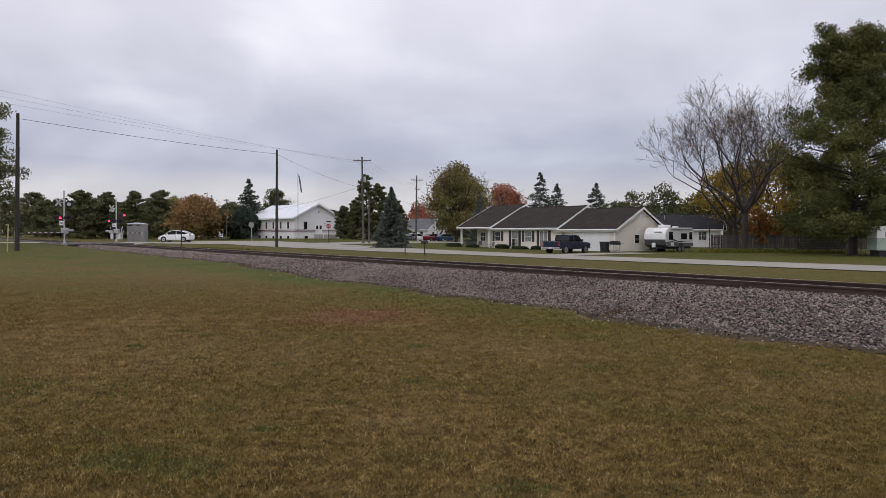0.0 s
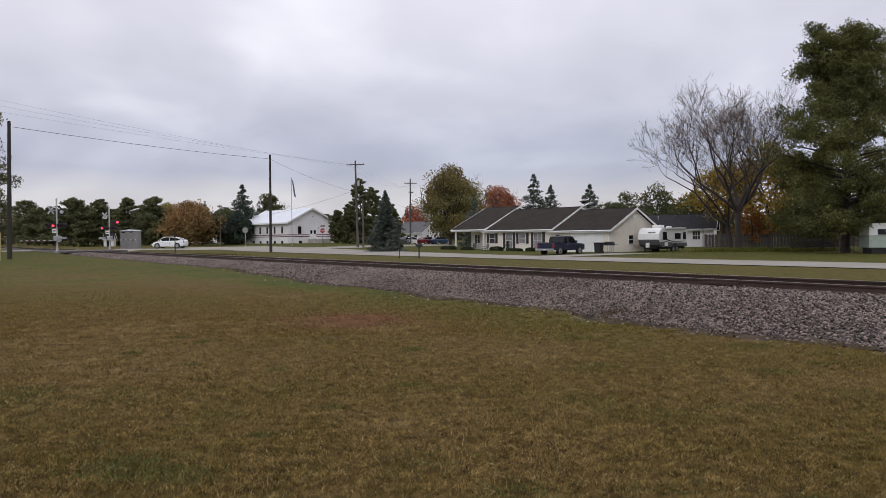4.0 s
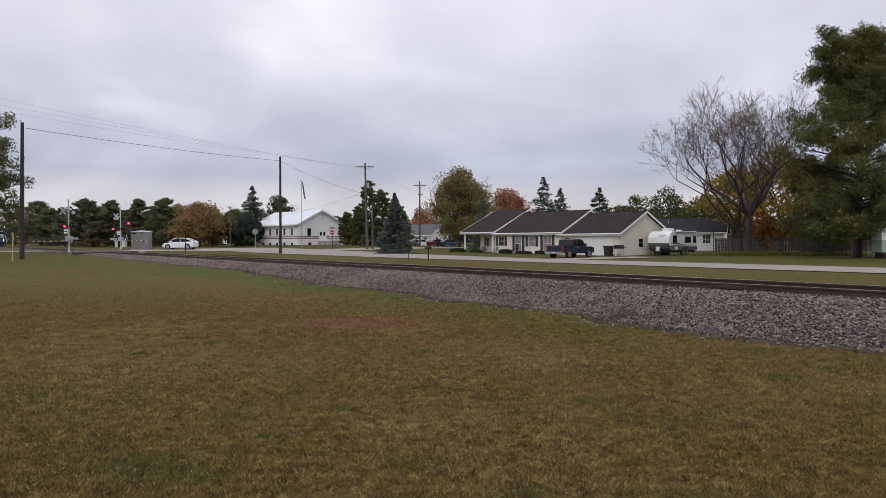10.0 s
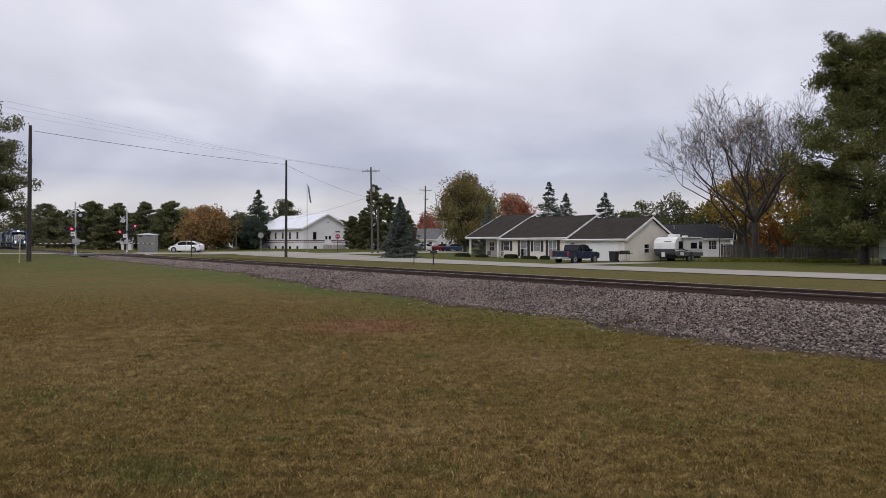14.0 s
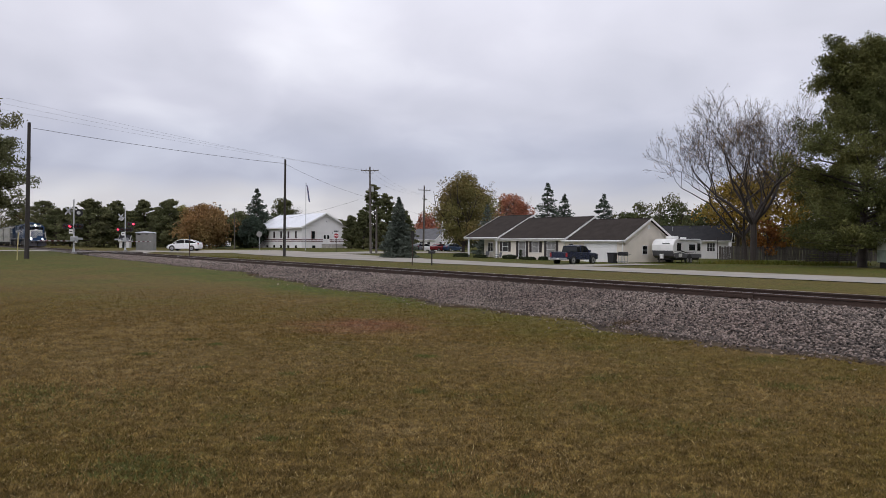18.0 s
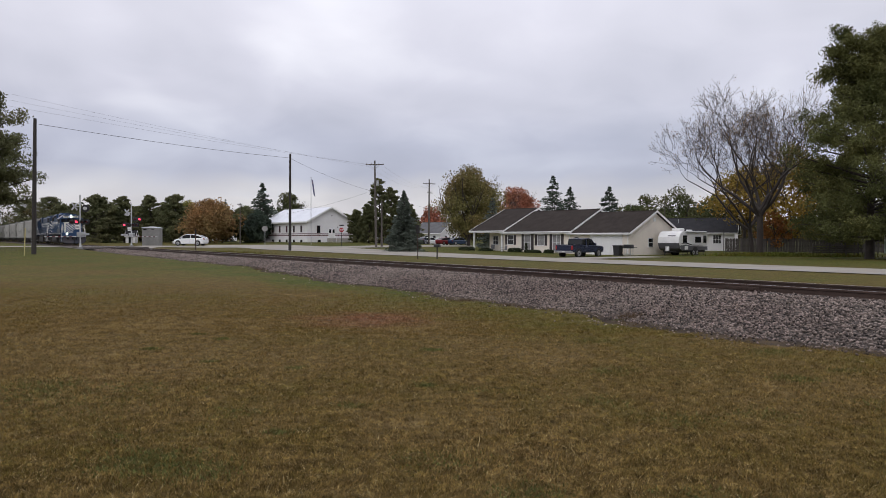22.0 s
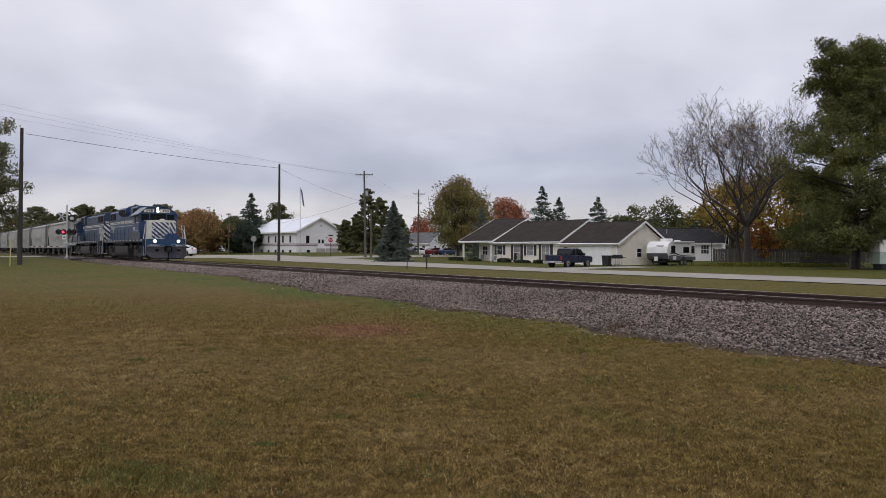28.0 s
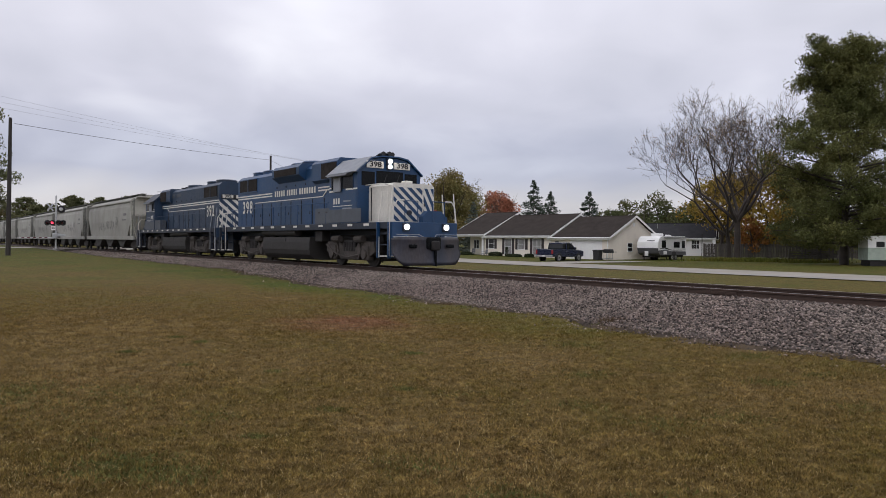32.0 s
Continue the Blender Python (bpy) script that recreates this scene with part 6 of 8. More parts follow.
part("gable_vent", box(B(), 0.0, 0.04, 4.2, 4.6, 3.5, 3.9, 0.01), M_WHITE, house)
# garage door of raised panels
gd = part("garage_door", box(B(), -4.7, -0.9, -0.02, 0.1, 0.0, 2.05), M_WHITE, house, "white panelled garage door")
for i in range(5):
    for j in range(4):
        part("panel", box(B(), -4.62 + i * 0.75, -3.95 + i * 0.75, -0.035, -0.018, 0.08 + j * 0.49, 0.49 + j * 0.49, 0.012), M_WHITE, gd)
for x0, x1, z0, z1 in ((-4.8, -4.7, 0.0, 2.15), (-0.9, -0.8, 0.0, 2.15), (-4.7, -0.9, 2.05, 2.15)):
    part("door_trim", box(B(), x0, x1, -0.05, 0.0, z0, z1), M_WHITE, gd)
part("wall_lamp", box(B(), -6.75, -6.3, -0.14, -0.02, 1.62, 1.9, 0.02), M_BLACK, house)
part("wall_lamp", box(B(), -5.4, -5.25, -0.14, -0.02, 1.45, 1.75, 0.02), M_BLACK, house)
window(house, -9.3, 0.40, 1.10, 1.75, 0.0, True, bars=1, glass=M_CURTAIN)
window(house, -11.55, 1.0, 0.95, 1.12, 0.0, True, bars=0, glass=M_CURTAIN)
window(house, -13.55, 0.45, 0.95, 1.7, 0.0, True, bars=0, glass=M_CURTAIN)
window(house, -16.2, 1.05, 0.85, 1.05, 0.0, True, bars=0)
fd = part("front_door", box(B(), -18.5, -17.6, 1.45, 1.52, 0.08, 2.12, 0.01), M_WHITE, house, "white storm door with a dark pane")
part("door_pane", box(B(), -18.3, -17.8, 1.42, 1.46, 0.95, 1.95), M_GLASS, fd)
part("door_pane", box(B(), -18.3, -17.8, 1.42, 1.46, 0.25, 0.8), M_GLASS, fd)
window(house, -20.1, 1.0, 0.8, 1.0, 1.5, False, bars=1)
# porch under the eave
part("porch_floor", box(B(), -22.5, -17.25, -0.3, 1.5, -0.4, 0.08, 0.02), M_CONCRETE, house)
for x in (-22.2, -17.45):
    part("porch_post", box(B(), x - 0.09, x + 0.09, -0.25, -0.07, 0.08, 2.62, 0.01), M_WHITE, house)
part("porch_beam", box(B(), -22.5, -17.25, -0.28, -0.06, 2.45, 2.66), M_WHITE, house)
part("roof_vent", rod(B(), (-3.4, 5.4, 3.6), (-3.4, 5.4, 4.75), 0.05), M_GALV, house)
part("downpipe", rod(B(), (-7.4, -0.12, 0.1), (-7.4, -0.12, 2.3), 0.045), M_WHITE, house)
part("downpipe", rod(B(), (-0.1, -0.08, 0.1), (-0.1, -0.08, 2.1), 0.045), M_WHITE, house)


def local(parent_m, x, y, z=0.0, turn=0.0):
    return parent_m @ pose(x, y, z, 0, 0, turn)


M_CHAIR = mat("grey_plastic", (0.15, 0.15, 0.16), 0.6, vary=0.1)


def garden_chair(m):
    o = thing("garden_chair", m, "grey plastic garden chair on the porch", "chair", "porch chairs")
    part("seat", box(B(), -0.26, 0.26, -0.26, 0.24, 0.38, 0.43, 0.015), M_CHAIR, o)
    part("backrest", box(B(), -0.25, 0.25, 0.22, 0.27, 0.43, 0.95, 0.015, Matrix.Rotation(radians(-8), 4, "X")), M_CHAIR, o)
    for x in (-0.23, 0.23):
        for y in (-0.22, 0.2):
            part("leg", rod(B(), (x, y, 0), (x * 0.95, y, 0.4), 0.022), M_CHAIR, o)
        part("armrest", box(B(), x - 0.03, x + 0.03, -0.24, 0.26, 0.62, 0.66, 0.01), M_CHAIR, o)
    return o


c1 = garden_chair(local(HM, -20.0, 0.6, 0.08, 10))
copy_thing(c1, local(HM, -16.5, -0.9, 0.0, -15))

bin_ = thing("wheeled_bin", local(HM, -0.2, -1.6, 0.0, 5), "black wheeled rubbish bin beside the garage", "bin")
part("body", prism(B(), [(-0.28, 0.06), (0.28, 0.06), (0.36, 1.0), (-0.36, 1.0)], -0.34, 0.34), M_BLACK, bin_)
part("lid", box(B(), -0.4, 0.4, -0.4, 0.38, 1.0, 1.08, 0.03), M_BLACK, bin_)
for s in (-1, 1):
    part("wheel", rod(B(), (s * 0.3, 0.3, 0.12), (s * 0.36, 0.3, 0.12), 0.12, seg=12), M_RUBBER, bin_)
grill = thing("barbecue_grill", local(HM, 0.55, -0.9, 0.0, 0), "black barbecue grill on a wheeled stand", "grill")
part("kettle", prism(B(), [(-0.42, 0.78), (0.42, 0.78), (0.45, 0.95), (0.36, 1.15), (-0.36, 1.15), (-0.45, 0.95)], -0.28, 0.28), M_BLACK, grill)
part("side_shelf", box(B(), 0.45, 0.8, -0.25, 0.25, 0.86, 0.9), M_BLACK, grill)
for x in (-0.36, 0.36):
    for y in (-0.22, 0.22):
        part("leg", rod(B(), (x, y, 0), (x, y, 0.78), 0.02), M_GALV, grill)
part("lower_shelf", box(B(), -0.4, 0.4, -0.25, 0.25, 0.2, 0.24), M_GALV, grill)

# white hall
x, y = spot(-0.206, 125.0)
hall = thing("meeting_hall", pose(x, y, 0.89, 0, 0, 40), "white sided hall with a pale metal roof and maroon bands", "hall")
W, L, EV, RS = 9.2, 17.5, 3.75, 2.35
# here the gable looks to -y; the flank looks to -x
t = 0.25
for a, c in ((0.0, t), (L - t, L)):
    part("gable_wall", prism(B(), [(0.0, -0.6), (W, -0.6), (W, EV), (W / 2, EV + RS), (0.0, EV)], a, c), M_CHURCH, hall)
for a, c in ((0.0, t), (W - t, W)):
    part("wall", box(B(), a, c, t, L - t, -0.6, EV), M_CHURCH, hall)
for s in (-1, 1):
    e = W / 2 + s * (W / 2 + 0.5)
    ze = EV - 0.5 * RS / (W / 2)
    part("roof", prism(B(), [(W / 2, EV + RS), (W / 2, EV + RS + 0.16), (e, ze + 0.16), (e, ze)], -0.5, L + 0.5), M_METAL_ROOF, hall)
    for yy in (-0.55, L + 0.5):
        part("barge_board", prism(B(), [(W / 2, EV + RS - 0.1), (W / 2, EV + RS + 0.18), (e, ze + 0.18), (e, ze - 0.1)], yy, yy + 0.05), M_WHITE, hall)
    part("fascia", box(B(), min(e, e + s * 0.03), max(e, e + s * 0.03), -0.5, L + 0.5, ze - 0.08, ze + 0.15), M_WHITE, hall)
    bm = B()
    for i in range(30):
        yy = -0.4 + i * (L + 0.8) / 29
        prism(bm, [(W / 2, EV + RS + 0.16), (W / 2, EV + RS + 0.20), (e, ze + 0.20), (e, ze + 0.16)], yy - 0.025, yy + 0.025)
    part("roof_seam", bm, M_METAL_ROOF, hall)
for z0 in (1.12, 1.42):
    part("maroon_band", box(B(), -0.02, W + 0.02, -0.02, 0.0, z0, z0 + 0.13), M_MAROON, hall)
    part("maroon_band", box(B(), -0.02, 0.0, 0.0, L, z0, z0 + 0.13), M_MAROON, hall)
for yy in (2.2, 5.0, 7.8, 10.6, 13.4, 16.0):
    wd = part("window", box(B(), -0.04, 0.02, yy - 0.3, yy + 0.3, 1.75, 2.95), M_GLASS_GREY, hall)
    part("window_frame", box(B(), -0.06, -0.035, yy - 0.04, yy + 0.04, 1.75, 2.95), M_MAROON, wd)
    part("basement_window", box(B(), -0.04, 0.02, yy - 0.35, yy + 0.35, 0.0, 0.45), M_GLASS, hall)
wd = part("window", box(B(), 1.9, 2.5, -0.04, 0.02, 1.65, 2.95), M_GLASS, hall)
part("window_frame", box(B(), 1.84, 1.9, -0.05, 0.0, 1.6, 3.0), M_MAROON, wd)
for u in (4.15, 4.85):
    dr = part("door", box(B(), u, u + 0.66, -0.05, 0.05, 0.75, 2.5, 0.01), M_WHITE, hall)
    part("door_pane", box(B(), u + 0.13, u + 0.53, -0.065, -0.04, 1.65, 2.3), M_GLASS, dr)
part("door_light", ball(B(), (6.0, -0.1, 2.7), 0.09), M_BLACK, hall)
part("gable_mark", box(B(), 4.75, 4.95, -0.03, 0.0, 4.6, 4.8), M_SHUTTER, hall)
st = part("porch_steps", box(B(), 3.9, 7.6, -1.6, 0.0, -0.6, 0.72, 0.02), M_CONCRETE, hall)
for i in range(4):
    part("step", box(B(), 4.1, 5.6, -1.9 - 0.3 * i, -1.6 - 0.3 * i, -0.6, 0.54 - 0.18 * i, 0.01), M_CONCRETE, hall)
for u in (4.1, 5.6, 7.5):
    part("railing", bent(B(), [(u, -1.55, 0.7), (u, -1.55, 1.6), (u, -0.1, 1.6)], 0.03), M_WHITE, hall)
part("railing", bent(B(), [(4.1, -1.55, 1.6), (4.1, -2.9, 0.8), (4.1, -2.9, -0.1)], 0.03), M_WHITE, hall)
part("railing", bent(B(), [(5.6, -1.55, 1.6), (7.5, -1.55, 1.6)], 0.03), M_WHITE, hall)
part("basement_window", box(B(), 2.0, 2.6, -0.04, 0.02, 0.0, 0.45), M_GLASS, hall)
# side stair at the far end of the flank
part("side_stair", prism(B(), [(13.2, -0.6), (16.6, -0.6), (16.6, 1.1), (15.6, 1.1), (13.2, -0.1)], -1.6, -0.02, "x"), M_CONCRETE, hall)
part("stair_rail", bent(B(), [(-1.55, 13.2, 0.7), (-1.55, 15.6, 1.9), (-1.55, 16.6, 1.9)], 0.035), M_GALV, hall)

# house behind the trailer
x, y = spot(0.384, 97.0)
back = thing("white_house", pose(x, y, 0.0, 0, 0, -24), "white house with a dark grey roof behind the trailer", "house")
gable_block(back, -14.0, 0.0, 8.0, 2.5, 1.9, M_CHURCH, M_SHINGLE_GREY, over=0.4)
window(back, -2.2, 1.0, 0.95, 1.1, 0.0, bars=2)
window(back, -6.0, 1.0, 0.95, 1.1, 0.0, bars=1)
part("vent_pipe", rod(B(), (-7.5, 2.5, 3.2), (-7.5, 2.5, 4.4), 0.05), M_GALV, back)
part("shade_post", rod(B(), (-1.2, -2.2, -0.5), (-1.2, -2.2, 2.9), 0.05), M_WOOD_POLE, back)
part("door", box(B(), -4.6, -3.8, -0.04, 0.02, 0.0, 2.05), M_WHITE, back)

# far white house with cars before it
x, y = spot(-0.042, 156.0)
far_house = thing("far_white_house", pose(x, y, 0.28, 0, 0, -35), "white house with a grey roof among far trees", "house")
gable_block(far_house, -3.0, 4.0, 6.8, 2.5, 2.2, M_CHURCH, M_SHINGLE_PALE, over=0.35)
for u in (-1.6, 0.4, 2.4):
    window(far_house, u, 0.9, 0.8, 1.0, 0.0, bars=0)
for z0, z1, v in ((3.0, 3.7, 3.4), (0.9, 1.9, 2.0), (0.9, 1.9, 4.8)):
    pane = part("window", box(B(), 3.98, 4.03, v - 0.4, v + 0.4, z0, z1), M_GLASS_GREY, far_house)
    for w0, w1 in ((v - 0.46, v - 0.4), (v + 0.4, v + 0.46)):
        part("window_frame", box(B(), 3.98, 4.05, w0, w1, z0 - 0.05, z1 + 0.05), M_WHITE, pane)
x, y = spot(-0.454, 140.0)
shed = thing("garden_shed", pose(x, y, 0.56, 0, 0, 10), "small white garden shed with a steep grey roof", "shed")
gable_block(shed, -0.9, 0.9, 1.8, 1.5, 0.9, M_CHURCH, M_SHINGLE_GREY, over=0.15)
part("door", box(B(), -0.35, 0.35, -0.04, 0.02, 0.0, 1.3), M_GLASS, shed)
# grey-roofed buildings seen between trees
for k, d, w, turn, lab in ((0.0585 * -3.55, 175.0, 9.0, 10, "low white house far behind the pole"), (-0.345, 170.0, 10.0, 0, "low white house far behind the maples")):
    x, y = spot(k, d)
    o = thing("low_house", pose(x, y, gz(x, y), 0, 0, turn), lab, "house")
    gable_block(o, -w / 2, w / 2, 6.0, 2.2, 1.3, M_CHURCH, M_SHINGLE_GREY, over=0.3)
    window(o, -1.5, 0.9, 0.9, 1.0, 0.0, bars=0)
    window(o, 1.8, 0.9, 0.9, 1.0, 0.0, bars=0)

# ---- vehicles ----


def wheel(parent, x, y, r, w=0.2):
    s = 1 if y > 0 else -1
    ob = part("wheel", rod(B(), (x, y - w / 2, r), (x, y + w / 2, r), r, seg=20), M_RUBBER, parent)
    part("rim", rod(B(), (x, y + s * w * 0.3, r), (x, y + s * (w / 2 + 0.012), r), r * 0.72, seg=14), M_ALLOY, ob)
    part("hub", rod(B(), (x, y + s * w * 0.4, r), (x, y + s * (w / 2 + 0.03), r), r * 0.18, seg=8), M_FRAME, ob)
    return ob


def loft(bm, rings):
    """Closes a body from front to back through rings of equal length."""
    rr = [[bm.verts.new(p) for p in ring] for ring in rings]
    n = len(rr[0])
    for a, c in zip(rr[:-1], rr[1:]):
        for i in range(n):
            bm.faces.new((a[i], a[(i + 1) % n], c[(i + 1) % n], c[i]))
    bm.faces.new(rr[0])
    bm.faces.new(list(reversed(rr[-1])))
    return bm


def car_ring(x, w, z0, z1, r=0.1):
    return [(x, -w, z0 + r), (x, -w * 0.93, z0), (x, w * 0.93, z0), (x, w, z0 + r), (x, w, z1 - r), (x, w * 0.9, z1), (x, -w * 0.9, z1), (x, -w, z1 - r)]


def hatchback(name, m, paint, label):
    """A five-door car with a fast back, nose towards +x."""
    o = thing(name, m, label, "car", "cars")
    lower = [(-2.2, 0.72, 0.42, 0.95), (-2.05, 0.82, 0.25, 1.05), (-1.2, 0.87, 0.2, 0.98), (0.2, 0.87, 0.2, 0.95), (1.2, 0.86, 0.2, 0.90), (1.9, 0.80, 0.22, 0.76), (2.2, 0.62, 0.32, 0.62)]
    part("body", loft(B(), [car_ring(x, w, a, c) for x, w, a, c in lower]), paint, o, smooth=False)
    glass = [(-2.0, 0.66, 0.95, 1.06), (-1.3, 0.70, 0.95, 1.33), (-0.6, 0.70, 0.93, 1.45), (0.1, 0.70, 0.93, 1.47), (0.6, 0.70, 0.92, 1.36), (1.35, 0.72, 0.88, 0.93)]
    cabin = part("cabin_glass", loft(B(), [car_ring(x, w, a, c, 0.04) for x, w, a, c in glass]), M_GLASS, o)
    roof = [(-1.25, 0.62, 1.30, 1.36), (-0.6, 0.66, 1.42, 1.475), (0.1, 0.66, 1.44, 1.495), (0.55, 0.64, 1.36, 1.40)]
    part("roof", loft(B(), [car_ring(x, w, a, c, 0.01) for x, w, a, c in roof]), paint, cabin)
    for s in (-1, 1):
        bm = bent(B(), [(1.35, s * 0.72, 0.92), (0.58, s * 0.68, 1.38), (0.1, s * 0.67, 1.47), (-0.6, s * 0.67, 1.45), (-1.3, s * 0.68, 1.33), (-2.0, s * 0.68, 1.04)], 0.035)
        part("roof_rail", bm, paint, cabin)
        part("door_pillar", bent(B(), [(-0.3, s * 0.72, 0.95), (-0.3, s * 0.68, 1.45)], 0.03), paint, cabin)
        part("door_seam", box(B(), -0.31, -0.29, s * 0.873 - 0.004, s * 0.873 + 0.004, 0.3, 0.93), M_BLACK, o)
        part("headlamp", box(B(), 1.75, 2.08, s * 0.62 - 0.12, s * 0.62 + 0.12, 0.58, 0.72, 0.03), M_GLASS_GREY, o)
        part("tail_lamp", box(B(), -2.2, -2.06, s * 0.66 - 0.1, s * 0.66 + 0.1, 0.7, 1.0, 0.02), M_TAIL, o)
        part("mirror", box(B(), 0.7, 0.9, s * 0.95 - 0.09, s * 0.95 + 0.09, 0.92, 1.06, 0.03), paint, o)
        for x in (-1.35, 1.35):
            wheel(o, x, s * 0.78, 0.31)
            part("wheel_arch", rod(B(), (x, s * 0.80, 0.33), (x, s * 0.876, 0.33), 0.38, seg=18), M_BLACK, o)
    return o


hatchback("white_car", pose(*spot(-0.3696, 96.0), 0.62, 0, 0, 176), M_CAR_WHITE, "white hatchback waiting on the road at the crossing")
for k, d, turn, paint, lab in ((-0.014, 146.0, 48, M_CAR_RED, "red car parked at the far house"), (0.0040, 146.0, 38, M_CAR_BLUE, "blue car parked at the far house"), (-0.036, 148.0, 35, M_CAR_WHITE, "white car parked at the far house"), (-0.119, 130.0, 10, M_CAR_WHITE, "white car parked behind the dark trees"), (-0.046, 146.0, 80, M_CAR_NAVY, "dark car parked at the far house")):
    x, y = spot(k, d)
    hatchback("parked_car", pose(x, y, gz(x, y) + 0.02, 0, 0, turn), paint, lab)


def pickup(m):
    o = thing("pickup_truck", m, "dark navy crew cab pickup truck on the driveway", "pickup truck", "cars")
    lower = [(-2.9, 0.92, 0.55, 1.12), (-2.85, 0.97, 0.5, 1.18), (-0.9, 0.98, 0.45, 1.2), (1.0, 0.98, 0.45, 1.18), (2.3, 0.96, 0.45, 1.12), (2.75, 0.92, 0.48, 1.05), (2.9, 0.82, 0.55, 0.9)]
    part("body", loft(B(), [car_ring(x, w, a, c, 0.06) for x, w, a, c in lower]), M_CAR_NAVY, o)
    cab = [(-1.05, 0.84, 1.15, 1.30), (-0.95, 0.80, 1.15, 1.80), (0.2, 0.80, 1.15, 1.86), (0.65, 0.78, 1.15, 1.80), (1.35, 0.86, 1.1, 1.17)]
    cg = part("cab_glass", loft(B(), [car_ring(x, w, a, c, 0.05) for x, w, a, c in cab]), M_GLASS, o)
    top = [(-0.98, 0.74, 1.76, 1.83), (0.2, 0.76, 1.83, 1.89), (0.62, 0.72, 1.78, 1.83)]
    part("cab_roof", loft(B(), [car_ring(x, w, a, c, 0.01) for x, w, a, c in top]), M_CAR_NAVY, cg)
    part("bed_floor", box(B(), -2.8, -1.1, -0.8, 0.8, 1.10, 1.2), M_BLACK, o)
    part("tailgate", box(B(), -2.93, -2.86, -0.85, 0.85, 0.72, 1.2, 0.02), M_CAR_NAVY, o)
    part("rear_bumper", box(B(), -3.05, -2.88, -0.95, 0.95, 0.45, 0.65, 0.03), M_ALLOY, o, "chrome rear bumper")
    part("number_plate", box(B(), -3.06, -3.04, -0.16, 0.16, 0.5, 0.62), M_WHITE, o)
    part("grille", box(B(), 2.86, 2.93, -0.6, 0.6, 0.62, 0.95, 0.02), M_ALLOY, o)
    for s in (-1, 1):
        part("bed_rail", box(B(), -2.85, -1.1, s * 0.92 - 0.06, s * 0.92 + 0.05, 1.15, 1.25, 0.02), M_CAR_NAVY, o)
        part("tail_lamp", box(B(), -2.94, -2.84, s * 0.88 - 0.08, s * 0.88 + 0.09, 0.75, 1.15, 0.02), M_TAIL, o)
        part("headlamp", box(B(), 2.7, 2.88, s * 0.74 - 0.12, s * 0.74 + 0.1, 0.75, 0.98, 0.02), M_GLASS_GREY, o)
        part("mirror", box(B(), 0.85, 1.05, s * 1.05 - 0.1, s * 1.05 + 0.1, 1.2, 1.42, 0.03), M_CAR_NAVY, o)
        part("pillar", bent(B(), [(-0.35, s * 0.87, 1.15), (-0.35, s * 0.80, 1.85)], 0.05), M_CAR_NAVY, cg)
        part("pillar", bent(B(), [(1.3, s * 0.88, 1.15), (0.64, s * 0.78, 1.8)], 0.045), M_CAR_NAVY, cg)
        part("door_handle", box(B(), -0.6, -0.4, s * 0.985 - 0.01, s * 0.985 + 0.015, 1.0, 1.04), M_ALLOY, o)
        for x in (-1.85, 1.75):
            wheel(o, x, s * 0.86, 0.39, 0.26)
            part("wheel_arch", rod(B(), (x, s * 0.9, 0.42), (x, s * 0.985, 0.42), 0.47, seg=18), M_BLACK, o)
    return o


pickup(pose(*spot(0.1728, 67.6), -0.08, 0, 0, 48) @ Matrix.Diagonal((0.95, 0.95, 0.93, 1)))

# travel trailer
TM = pose(*spot(0.3125, 75.0), gz(*spot(0.3125, 75.0)) - 0.02, 0, 0, 227) @ Matrix.Diagonal((0.95, 0.95, 0.84, 1))
tr = thing("travel_trailer", TM, "white and grey travel trailer parked beside the house", "trailer")
M_TGREY = mat("trailer_grey", (0.11, 0.11, 0.12), 0.5, vary=0.1)
prof = [(-3.6, 0.62), (2.5, 0.62), (2.95, 0.85), (3.25, 1.5), (3.2, 2.2), (2.85, 2.7), (2.3, 2.92), (-3.3, 2.98), (-3.6, 2.75)]
part("body", prism(B(), prof, -1.2, 1.2), M_WHITE, tr)
part("nose_rock_guard", prism(B(), [(2.52, 0.60), (2.98, 0.85), (3.27, 1.5), (3.22, 1.52), (2.9, 0.9)], -1.19, 1.19), M_TGREY, tr, "dark grey rock guard")
part("front_pane", prism(B(), [(3.235, 1.62), (3.26, 1.62), (3.215, 2.2), (3.19, 2.2)], -0.8, 0.8), M_WHITE, tr)
part("decal", prism(B(), [(3.15, 2.34), (3.17, 2.34), (3.11, 2.42), (3.09, 2.42)], -0.1, 0.75), M_BLACK, tr)
